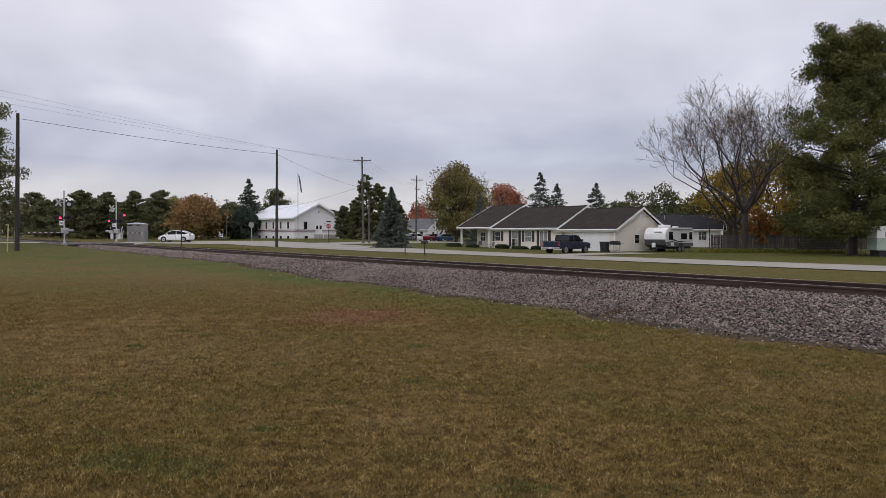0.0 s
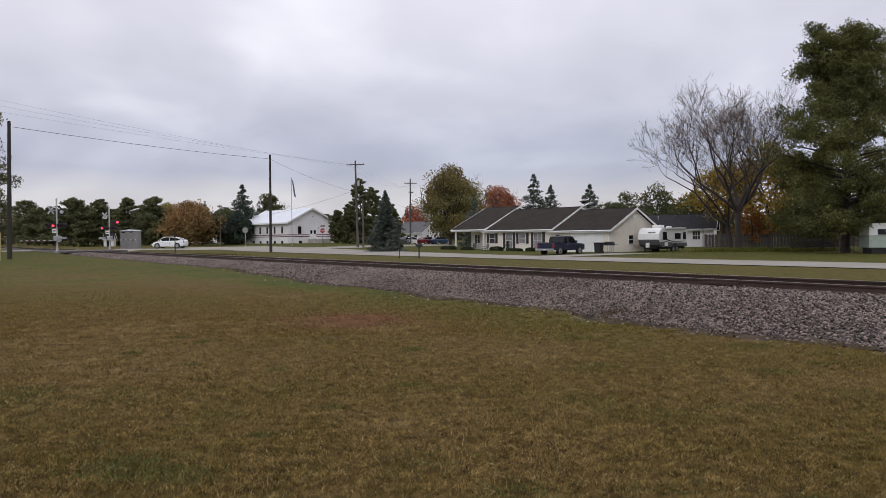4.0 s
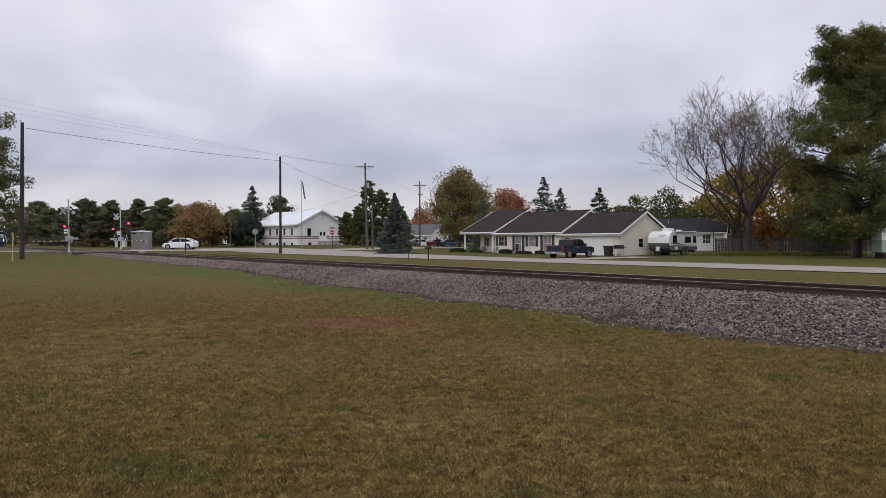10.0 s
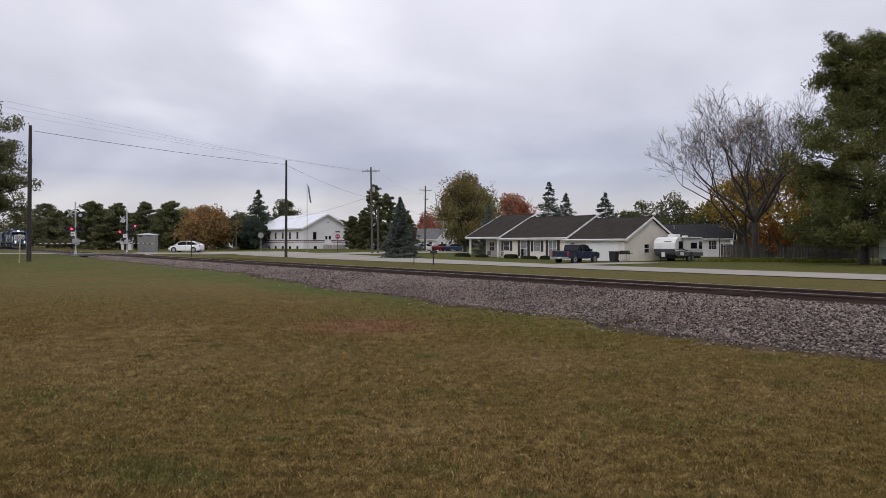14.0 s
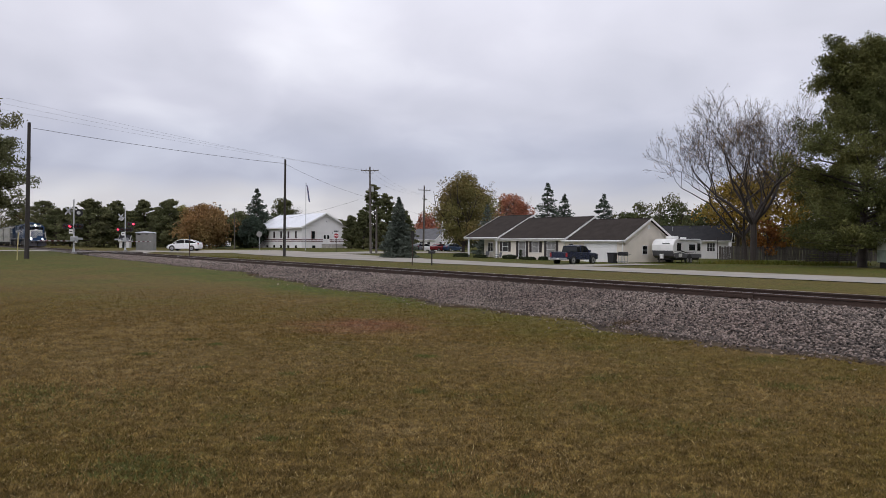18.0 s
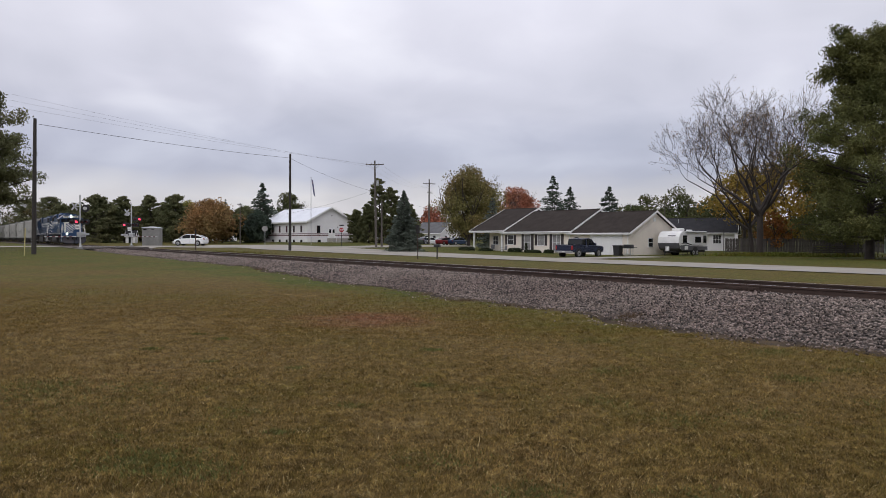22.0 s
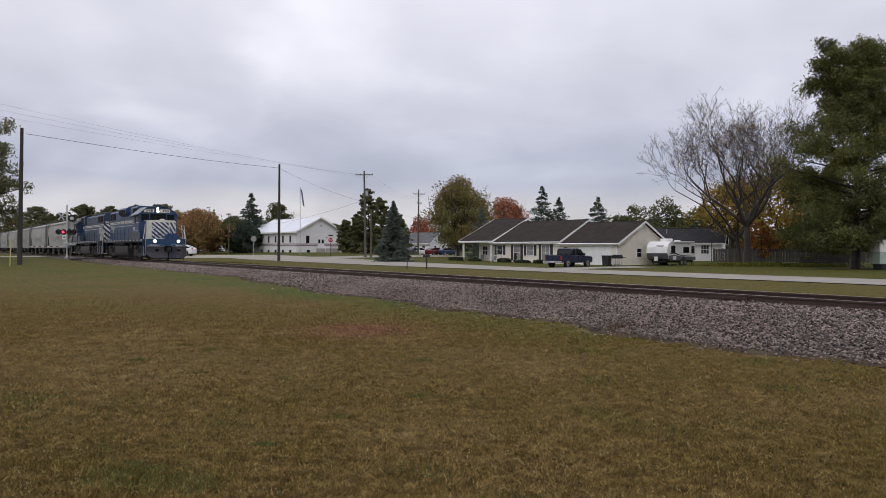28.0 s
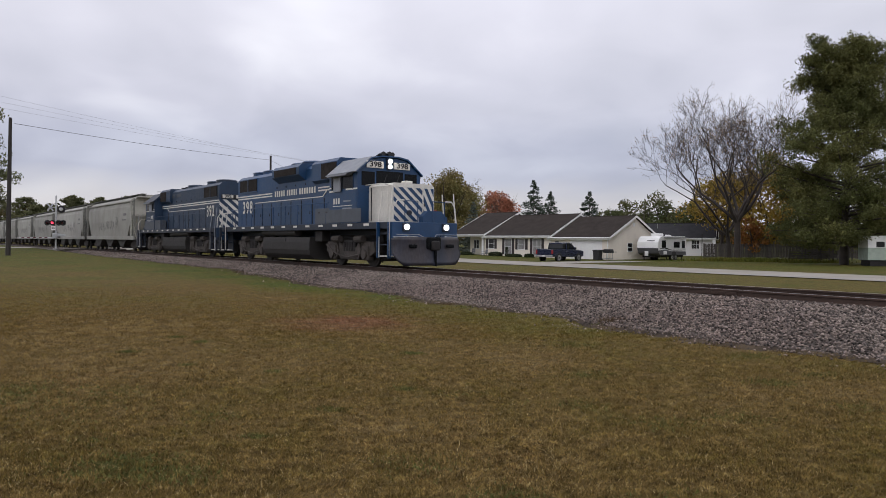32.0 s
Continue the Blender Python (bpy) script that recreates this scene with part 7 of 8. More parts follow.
for s in (-1, 1):
    part("lower_panel", prism(B(), [(-3.6, 0.62), (2.5, 0.62), (2.9, 0.85), (3.1, 1.2), (1.6, 1.32), (0.2, 1.12), (-3.6, 1.05)], s * 1.2, s * 1.215), M_TGREY, tr, "dark grey lower panel")
    part("decal", prism(B(), [(3.0, 1.4), (1.7, 1.62), (0.2, 1.3), (-2.8, 1.2), (0.2, 1.2), (1.7, 1.45)], s * 1.2, s * 1.21), M_FRAME, tr)
    for u, w, z0, z1 in ((1.95, 0.45, 1.55, 2.4), (-1.2, 0.7, 1.55, 2.25), (-2.9, 0.35, 1.5, 2.4)):
        wd = part("window", box(B(), u - w, u + w, s * 1.21 - 0.02, s * 1.21 + 0.02, z0, z1, 0.02), M_GLASS, tr)
        part("window_frame", bent(B(), [(u - w, s * 1.23, z0), (u + w, s * 1.23, z0), (u + w, s * 1.23, z1), (u - w, s * 1.23, z1), (u - w, s * 1.23, z0)], 0.02), M_BLACK, wd)
    part("hatch", box(B(), 1.2, 2.0, s * 1.215 - 0.015, s * 1.215 + 0.015, 0.72, 1.15, 0.02), M_WHITE, tr)
    part("awning", rod(B(), (-3.2, s * 1.27, 2.82), (1.9, s * 1.27, 2.78), 0.06), M_GALV, tr)
    part("stabiliser", rod(B(), (-3.2, s * 0.9, -0.05), (-3.2, s * 0.9, 0.62), 0.04), M_FRAME, tr)
    part("wheel_arch", rod(B(), (-0.55, s * 1.1, 0.5), (-0.55, s * 1.218, 0.5), 0.62, seg=18), M_BLACK, tr)
    for u in (-1.0, -0.15):
        wheel(tr, u, s * 1.1, 0.34, 0.22)
part("skirt_shadow_box", box(B(), -3.4, 2.4, -1.0, 1.0, 0.35, 0.62), M_FRAME, tr)
part("roof_unit", box(B(), 0.4, 1.6, -0.45, 0.45, 2.92, 3.28, 0.08), M_WHITE, tr)
part("roof_vent", box(B(), -1.9, -1.4, -0.25, 0.25, 2.95, 3.14, 0.03), M_WHITE, tr)
part("drawbar", bent(B(), [(2.7, -0.6, 0.5), (4.0, 0, 0.5), (2.7, 0.6, 0.5)], 0.06), M_FRAME, tr)
part("propane_tank", rod(B(), (3.45, 0.0, 0.55), (3.45, 0.0, 1.1), 0.2, seg=12), M_WHITE, tr)
part("jack", rod(B(), (4.0, 0, -0.1), (4.0, 0, 0.9), 0.05), M_FRAME, tr)

# pale camper at the edge of the pines
x, y = spot(0.632, 58.0)
cm = thing("old_camper", pose(x, y, gz(x, y), 0, 0, -12), "pale green and white old camper under the pine", "trailer")
part("body", prism(B(), [(-1.6, 0.5), (4.5, 0.5), (4.5, 2.3), (4.2, 2.55), (-1.3, 2.45), (-1.6, 2.1)], 0.0, 2.2), mat("camper_green", (0.36, 0.42, 0.36), 0.5), cm)
part("upper_panel", prism(B(), [(-1.61, 1.5), (4.51, 1.5), (4.51, 2.3), (4.2, 2.57), (-1.3, 2.47), (-1.61, 2.1)], -0.02, 2.22), M_WHITE, cm)
part("window", box(B(), 0.6, 1.5, -0.05, 0.0, 1.55, 2.1), M_GLASS, cm)
part("window", box(B(), -1.0, -0.4, -0.05, 0.0, 1.55, 2.0), M_GLASS, cm)
part("skirt", box(B(), -1.4, 4.3, 0.1, 2.1, 0.0, 0.52), M_FRAME, cm)

# wooden fence behind the bare tree
fence = thing("board_fence", pose(*spot(0.372, 84.0), 0.1, 0, 0, -8), "weathered grey board fence behind the bare tree", "fence")
board_me = bpy.data.meshes.new("board")
bm = prism(B(), [(-0.07, 0.05), (0.07, 0.05), (0.07, 1.55), (0.0, 1.62), (-0.07, 1.55)], -0.012, 0.012)
bm.to_mesh(board_me)
bm.free()
board_me.materials.append(M_FENCE)
fr = random.Random(6)
for i in range(110):
    ob = under("board", board_me, fence)
    ob.matrix_basis = pose(i * 0.16, 0, fr.uniform(-0.06, 0.03), 0, fr.uniform(-1.5, 1.5), 0)
for i in range(8):
    part("post", box(B(), i * 2.45 - 0.05, i * 2.45 + 0.05, 0.02, 0.12, -0.4, 1.6, 0.01), M_FENCE, fence)
for z in (0.4, 1.25):
    part("rail", box(B(), 0, 17.6, 0.015, 0.06, z, z + 0.09), M_FENCE, fence)
logs = thing("wood_rack", pose(*spot(0.523, 70.0), 0.03, 0, 0, -10), "low dark timber rack with boards under the pine", "rack")
for i in range(4):
    part("board", box(B(), -2.2, 2.0, 0.0, 0.1, 0.25 + 0.22 * i, 0.38 + 0.22 * i, 0.01, pose(0, 0, 0, 0, (i - 1.5) * 0.8, 0)), M_FENCE, logs)
for u in (-2.1, -0.6, 0.8, 1.9):
    part("post", box(B(), u - 0.05, u + 0.05, -0.05, 0.05, -0.3, 1.2), M_FENCE, logs)
    part("back_post", box(B(), u - 0.05, u + 0.05, 0.9, 1.0, -0.3, 1.25), M_FENCE, logs)
canopy = thing("shed_roof", pose(*spot(0.548, 86.0), 0.0, 0, 0, -10), "low shed with a rusty red roof beyond the pine", "shed")
part("roof", prism(B(), [(-2.0, 2.2), (2.2, 2.6), (2.2, 2.7), (-2.0, 2.3)], -1.5, 1.5), mat("rusty_roof", (0.30, 0.13, 0.10), 0.8), canopy)
for u in (-1.8, 2.0):
    for v in (-1.3, 1.3):
        part("post", box(B(), u - 0.06, u + 0.06, v - 0.06, v + 0.06, -0.4, 2.4), M_FENCE, canopy)
part("back_wall", box(B(), -1.9, 2.1, 1.2, 1.3, 0.0, 2.2), M_FENCE, canopy)

# ---- trees and bushes ----


def leaf_quads(centres, size, rng, flat=0.0, droop=0.0, slim=0.55, ways=None):
    """One small leaf-shaped quad at every centre, turned at random."""
    n = len(centres)
    d = rng.normal(size=(n, 3))
    d[:, 2] = d[:, 2] * (1 - flat) - droop
    if ways is not None:
        d = d * 0.55 + ways
    d /= np.linalg.norm(d, axis=1)[:, None]
    e = np.cross(d, rng.normal(size=(n, 3)))
    e /= np.linalg.norm(e, axis=1)[:, None]
    s = (size * rng.uniform(0.6, 1.35, n))[:, None]
    v = np.stack([centres - d * s, centres + e * s * slim, centres + d * s, centres - e * s * slim], 1)
    return v


def clump_cloud(clumps, per, rng, shell=0.55):
    """Leaf centres in soft clumps given as (x, y, z, rx, rz)."""
    out = []
    for x, y, z, rx, rz in clumps:
        n = max(4, int(per))
        u = rng.normal(size=(n, 3))
        u /= np.linalg.norm(u, axis=1)[:, None]
        r = (shell + (1.12 - shell) * rng.random(n))[:, None]
        out.append(u * r * np.array([rx, rx, rz]) + np.array([x, y, z]))
    return np.concatenate(out)


def tube_mesh(name, segs, material, sides=5):
    """Tapered limbs from (start, end, r0, r1)."""
    a = np.array([s[0] for s in segs], float)
    c = np.array([s[1] for s in segs], float)
    r0 = np.array([s[2] for s in segs], float)
    r1 = np.array([s[3] for s in segs], float)
    d = c - a
    d /= np.maximum(np.linalg.norm(d, axis=1), 1e-6)[:, None]
    ref = np.where(np.abs(d[:, 2:3]) > 0.9, np.array([[1.0, 0, 0]]), np.array([[0, 0, 1.0]]))
    e = np.cross(d, ref)
    e /= np.linalg.norm(e, axis=1)[:, None]
    f = np.cross(d, e)
    verts, faces = [], []
    n = len(segs)
    ang = np.arange(sides) * 2 * np.pi / sides
    ring = np.cos(ang)[None, :, None] * e[:, None, :] + np.sin(ang)[None, :, None] * f[:, None, :]
    lo = a[:, None, :] + ring * r0[:, None, None]
    hi = c[:, None, :] + ring * r1[:, None, None]
    verts = np.concatenate([lo, hi], 1).reshape(-1, 3)
    base = (np.arange(n) * 2 * sides)[:, None]
    i = np.arange(sides)[None, :]
    j = (i + 1) % sides
    faces = np.stack([base + i, base + j, base + sides + j, base + sides + i], -1).reshape(-1, 4)
    return mesh_of(name, verts, faces, material, True)


def branch_out(segs, tips, start, way, length, r, depth, rng, spread=0.5, lift=0.12, kids=(2, 3), shrink=0.72, curl=0.14):
    """Grows limbs that fork and curve, recording segments and tips."""
    p, d = Vector(start), Vector(way).normalized()
    steps = 3 if depth > 1 else 2
    rr = r
    for i in range(steps):
        d = (d + Vector((rng.uniform(-1, 1), rng.uniform(-1, 1), rng.uniform(-0.6, 1))) * curl + UP * lift * 0.3).normalized()
        q = p + d * length / steps
        r2 = rr * (0.88 if depth > 0 else 0.6)
        segs.append((tuple(p), tuple(q), rr, r2))
        if depth > 0 and i > 0 and rng.random() < 0.75:
            side = (d + Vector((rng.uniform(-1, 1), rng.uniform(-1, 1), rng.uniform(-0.5, 0.8))) * spread * 1.6).normalized()
            branch_out(segs, tips, q, side, length * shrink * rng.uniform(0.6, 0.95), r2 * 0.55, depth - 1, rng, spread, lift, kids, shrink, curl)
        p, rr = q, r2
    if depth <= 0:
        tips.append(tuple(p))
        return
    for i in range(rng.randint(*kids)):
        side = (d + Vector((rng.uniform(-1, 1), rng.uniform(-1, 1), rng.uniform(-0.6, 0.9))) * spread).normalized()
        branch_out(segs, tips, p, side, length * shrink * rng.uniform(0.75, 1.1), rr * 0.7, depth - 1, rng, spread, lift, kids, shrink, curl)


def place_tree(k, d, base=None):
    x, y = spot(k, d)
    return pose(x, y, gz(x, y) - 0.05 if base is None else base)


def leafy_tree(name, m, h, rx, low, leaf, bark, seed, label, clumps=60, per=70, size=0.22, thin=0.0, stretch=1.0):
    """Trunk and limbs with a crown of many small leaves in uneven clumps; low: height of the crown's foot."""
    rng, nr = random.Random(seed), np.random.default_rng(seed)
    o = thing(name, m, label, "tree", "trees")
    segs, tips = [], []
    segs.append(((0, 0, -0.4), (0.05, 0, low), 0.024 * h, 0.018 * h))
    for i in range(6):
        a = i * 1.05 + rng.uniform(-0.3, 0.3)
        branch_out(segs, tips, (0.05, 0, low * rng.uniform(0.75, 1.0)), (math.cos(a) * 0.7, math.sin(a) * 0.7, 1.0), (h - low) * 0.42, 0.011 * h, 2, rng, 0.55, 0.2)
    part_me = tube_mesh("trunk", segs, bark)
    under("trunk", part_me, o)
    cl = []
    zc, rz = (h + low) / 2, (h - low) / 2
    while len(cl) < clumps:
        u = np.array([rng.uniform(-1, 1), rng.uniform(-1, 1), rng.uniform(-1, 1)])
        q = np.linalg.norm(u)
        if q > 1 or q < 0.25 + 0.2 * rng.random():
            continue
        taper = 1.0 - 0.35 * max(0.0, u[2]) * stretch
        bulge = 0.82 + 0.36 * noise.noise(Vector((u[0] * 1.7 + seed, u[1] * 1.7, u[2] * 1.7)))
        s = rng.uniform(0.13, 0.26)
        cl.append((u[0] * rx * taper * bulge, u[1] * rx * taper * bulge, zc + u[2] * rz * 0.92, rx * s * 1.25, rx * s))
    pts = clump_cloud(cl, per, nr)
    if thin:
        pts = pts[nr.random(len(pts)) > thin]
    under("crown", quad_mesh("crown", leaf_quads(pts, size, nr), leaf), o)
    return o


def conifer(name, m, h, rx, leaf, seed, label, rows=26, per=16, size=0.2, low=0.3, ragged=0.25, open_top=1.0, power=0.85):
    """A straight stem with tiers of drooping boughs, each a spray of needle tufts."""
    rng, nr = random.Random(seed), np.random.default_rng(seed)
    o = thing(name, m, label, "tree", "trees")
    segs = [((0, 0, -0.4), (0, 0, h * 0.97), 0.016 * h, 0.02)]
    pts, ways = [], []
    for i in range(rows):
        f = (i + rng.random() * 0.6) / rows
        z = low + (h - low) * f
        reach = rx * (1 - f) ** power * rng.uniform(1 - ragged, 1 + ragged * 0.5) + 0.06
        nb = max(4, int(9 * (1 - f) + 4))
        for b in range(nb):
            a = rng.uniform(0, 6.283)
            l = reach * rng.uniform(0.72, 1.08)
            ca, sa = math.cos(a), math.sin(a)
            drop = 0.28 * l * rng.uniform(0.4, 1.1)
            segs.append(((0, 0, z), (ca * l * 0.8, sa * l * 0.8, z - drop * 0.7), 0.02 + 0.006 * l, 0.006))
            n = max(3, int(per * (0.35 + 0.65 * l / rx)))
            u = nr.random(n) ** 0.55
            w = 0.28 * l * (1 - 0.55 * u)
            off = nr.normal(size=n) * w * 0.55
            pts.append(np.stack([ca * u * l - sa * off, sa * u * l + ca * off, z - drop * u * u + 0.10 * l * (u > 0.85) + nr.normal(size=n) * 0.05 * rx * 0.5], -1))
            ways.append(np.stack([ca - sa * np.sign(off) * 0.7, sa + ca * np.sign(off) * 0.7, np.full(n, 0.05)], -1))
    under("trunk", tube_mesh("trunk", segs, M_PINE_BARK, 4), o)
    under("crown", quad_mesh("crown", leaf_quads(np.concatenate(pts), size, nr, 0.4, 0.2, 0.3, np.concatenate(ways)), leaf), o)
    return o


def white_pine(name, m, h, rx, seed, label, leaf, boughs=60, per=260, size=0.16, low=0.12, lean=0.0, top=0.72, gap=0.25, slim=0.4, tuft=1.0, dead=None, plate=0.40, stray=0.27, cone=0.0):
    """A tall pine: heavy trunk, long level boughs with tufted needle plates, sky between them."""
    rng, nr = random.Random(seed), np.random.default_rng(seed)
    o = thing(name, m, label, "tree", "trees")
    segs, pts = [], []
    trunk = [Vector((lean * h * f * f + 0.12 * math.sin(5 * f), 0.1 * math.cos(4 * f), h * f * 0.97 - 0.4 * (f == 0))) for f in np.linspace(0, 1, 9)]
    for i in range(8):
        segs.append((tuple(trunk[i]), tuple(trunk[i + 1]), 0.021 * h * (1 - i / 8.6), 0.021 * h * (1 - (i + 1) / 8.6)))
    for i in range(boughs):
        f = low + (1 - low) * ((i + rng.random()) / boughs)
        g = min(7.999, f * 8)
        z0 = trunk[int(g)].lerp(trunk[int(g) + 1], g - int(g))
        a = i * 2.4 + rng.uniform(-0.5, 0.5)
        prof = (0.55 + 0.45 * math.sin(math.pi * min(1, (f - low) / (1 - low) * 1.15 + 0.18))) * (1.0 - top * max(0, (f - 0.55) / 0.45) ** 1.6)
        if cone:
            prof = (1 - (f - low) / (1 - low)) ** cone + 0.05
        l = rx * prof * rng.uniform(0.62, 1.1)
        rise = rng.uniform(-0.05, 0.25) + 0.35 * f
        d = Vector((math.cos(a), math.sin(a), rise))
        end = z0 + d * l
        segs.append((tuple(z0), tuple(z0.lerp(end, 0.6)), 0.035 + 0.012 * l, 0.02 + 0.006 * l))
        segs.append((tuple(z0.lerp(end, 0.6)), tuple(end), 0.02 + 0.006 * l, 0.01))
        if dead and 0.31 < f < 0.56 and math.cos(a) > dead and rng.random() < 0.92:
            continue
        if rng.random() < gap * 0.4:
            continue
        for c in range(14):
            u = 0.25 + 0.75 * rng.random() ** 0.7
            q = z0 + d * l * u + Vector((rng.uniform(-1, 1), rng.uniform(-1, 1), rng.uniform(-0.1, 0.5))) * stray * l * u
            r = rx * rng.uniform(0.10, 0.19) * tuft
            n = int(per / 14)
            v = np.clip(nr.normal(size=(n, 3)), -1.7, 1.7) * np.array([0.48, 0.48, plate]) * r
            pts.append(v + np.array(q))
    under("trunk", tube_mesh("trunk", segs, M_PINE_BARK, 6), o)
    under("crown", quad_mesh("crown", leaf_quads(np.concatenate(pts), size, nr, 0.0, -0.5, slim), leaf), o)
    return o


def bare_tree(m, h, seed, label, depth=5, r=0.34, forks=4, spread=0.55, low=0.16, wide=0.62):
    rng = random.Random(seed)
    o = thing("bare_tree", m, label, "tree", "trees")
    segs, tips = [], []
    segs.append(((0, 0, -0.4), (0.05, 0.0, h * low * 0.5), r * 1.2, r))
    segs.append(((0.05, 0, h * low * 0.5), (0.0, 0.05, h * low), r, r * 0.92))
    for i in range(forks):
        a = i * 6.283 / forks + rng.uniform(-0.4, 0.4)
        lean = rng.uniform(0.35, wide)
        branch_out(segs, tips, (0, 0.05, h * low * rng.uniform(0.8, 1.0)), (math.cos(a) * lean, math.sin(a) * lean, 1.0), h * 0.27, r * 0.58, depth, rng, spread, 0.07, (2, 2), 0.76, 0.34)
    thick = [s for s in segs if s[2] > 0.035]
    fine = [s for s in segs if s[2] <= 0.035]
    fine = [(a, c, max(x, 0.012), max(y, 0.009)) for a, c, x, y in fine]
    under("trunk", tube_mesh("trunk", thick, M_BARK, 7), o)
    tagged(under("twig_crown", tube_mesh("twig_crown", fine, M_TWIG, 3), o), kind="stuff")
    nr = np.random.default_rng(seed)
    pick = np.repeat(np.array(tips), 2, axis=0)
    pick = pick + nr.normal(size=pick.shape) * 0.12
    tagged(under("withered_foliage", quad_mesh("withered_foliage", leaf_quads(pick, 0.055, nr), L_BROWN), o), kind="stuff")
    return o, tips


def bush(m, rx, rz, seed, label, leaf=None, name="clipped_bush", n=900, size=0.07):
    nr = np.random.default_rng(seed)
    o = thing(name, m, label, "bush", "bushes")
    u = nr.normal(size=(n, 3))
    u /= np.abs(u).max(axis=1)[:, None] ** 0.55 * np.linalg.norm(u, axis=1)[:, None] ** 0.45
    p = u * (0.75 + 0.3 * nr.random((n, 1))) * np.array([rx, rx * 0.8, rz]) + np.array([0, 0, rz])
    under("foliage", quad_mesh("foliage", leaf_quads(p, size, nr), leaf or L_BUSH), o)
    st = [((0, 0, -0.1), (nr.uniform(-0.4, 0.4) * rx, nr.uniform(-0.4, 0.4) * rx, rz * 1.2), 0.03, 0.01) for i in range(5)]
    under("stems", tube_mesh("stems", st, M_TWIG, 4), o)
    return o


L_YGREEN = leaf_mat("yellow_green_leaves", (0.26, 0.245, 0.065), (0.18, 0.18, 0.050))
# big pines at the right, and the bare tree before the coloured ones
white_pine("white_pine", place_tree(0.5685, 62.0), 18.6, 7.0, 21, "tall dark green white pine with a heavy trunk", L_PINE, boughs=120, per=1300, size=0.135, low=0.09, top=0.25, gap=0.25, slim=0.32, tuft=0.68, dead=-0.05)
white_pine("white_pine", place_tree(0.665, 66.0), 19.8, 5.8, 22, "tall dark green white pine behind the first", L_PINE, boughs=90, per=1000, size=0.135, low=0.10, top=0.30, gap=0.35, slim=0.32, tuft=0.68, dead=-0.15)
white_pine("white_pine", place_tree(0.535, 80.0), 11.0, 3.6, 24, "broad dark pine behind the bare tree", L_PINE, boughs=60, per=600, size=0.12, low=0.06)
bare_tree(place_tree(0.418, 72.0), 17.2, 33, "large bare deciduous tree with a fine network of twigs", depth=5, r=0.31, forks=7, wide=1.5, spread=0.75, low=0.27)
bare_tree(place_tree(0.408, 74.0) @ pose(0, 0, 0, 0, -5, 0), 18.0, 36, "slender bare tree leaning over with rising limbs", depth=5, r=0.22, forks=5, spread=0.75, wide=1.15)
leafy_tree("yellow_tree", place_tree(0.462, 88.0), 13.4, 6.2, 1.2, L_YELLOW, M_BARK, 41, "yellow leaved autumn tree behind the bare one", clumps=130, per=80, size=0.2, thin=0.15)
leafy_tree("yellow_tree", place_tree(0.397, 95.0), 11.0, 5.4, 3.6, L_YELLOW, M_BARK, 42, "golden autumn tree with thinning leaves", clumps=100, per=70, size=0.2, thin=0.2)
leafy_tree("orange_tree", place_tree(0.437, 84.0), 5.2, 2.2, 0.6, L_ORANGE, M_BARK, 43, "small orange leaved tree by the fence", clumps=40, per=60, size=0.14)
leafy_tree("green_tree", place_tree(0.355, 105.0), 8.0, 4.2, 1.2, L_DKGREEN, M_BARK, 44, "dull green tree over the white house", clumps=70, per=60, size=0.2)
leafy_tree("green_tree", place_tree(0.302, 125.0), 10.2, 5.4, 1.2, L_DKGREEN, M_BARK, 45, "dull green tree behind the houses", clumps=60, per=60, size=0.22)
leafy_tree("green_tree", place_tree(0.262, 140.0), 10.0, 4.0, 1.5, L_DKGREEN, M_BARK, 46, "thin leaved green tree behind the houses", clumps=50, per=50, size=0.24, thin=0.35)
for k, h, rx, seed in ((0.245, 7.6, 5.0, 47), (0.283, 7.2, 4.6, 48), (0.325, 7.8, 4.4, 49), (0.185, 6.4, 3.6, 50)):
    leafy_tree("green_tree", place_tree(k, 132.0), h, rx, 0.8, L_DKGREEN, M_BARK, seed, "dull olive tree behind the houses", clumps=70, per=60, size=0.24)
# behind the ranch house
conifer("dark_spruce", place_tree(0.134, 150.0), 14.4, 6.2, L_SPRUCE_DARK, 51, "dark spruce behind the ranch house", rows=30, per=46, size=0.27)
conifer("dark_spruce", place_tree(0.1575, 152.0), 12.2, 5.2, L_SPRUCE_DARK, 52, "dark narrow spruce behind the ranch house", rows=28, per=44, size=0.26)
conifer("dark_spruce", place_tree(0.212, 150.0), 12.2, 6.4, L_SPRUCE_DARK, 53, "dark broad spruce behind the garage roof", rows=28, per=46, size=0.27)
leafy_tree("olive_tree", place_tree(0.018, 110.0), 12.2, 5.6, 1.2, L_GREEN, M_BARK, 54, "broad olive green autumn tree by the lane", clumps=170, per=190, size=0.14)
leafy_tree("red_tree", place_tree(0.085, 135.0), 11.4, 4.2, 2.0, L_RED, M_BARK, 55, "bright red orange maple behind the house", clumps=110, per=130, size=0.16)
leafy_tree("red_tree", place_tree(-0.032, 185.0), 9.4, 4.4, 1.5, L_RED, M_BARK, 56, "red orange maple beyond the far house", clumps=70, per=70, size=0.24)
bare_tree(place_tree(0.058, 122.0), 12.8, 57, "bare thin tree between the olive and the red one", depth=4, r=0.2, forks=4)
conifer("blue_spruce", place_tree(0.051, 95.0), 6.8, 2.2, L_SPRUCE, 58, "small blue grey spruce at the house corner", rows=26, per=24, size=0.18)
conifer("blue_spruce", place_tree(-0.0715, 80.0, 0.15), 6.75, 2.35, L_SPRUCE, 59, "dense blue green spruce by the roadside", rows=46, per=90, size=0.13, low=0.25, power=0.85)
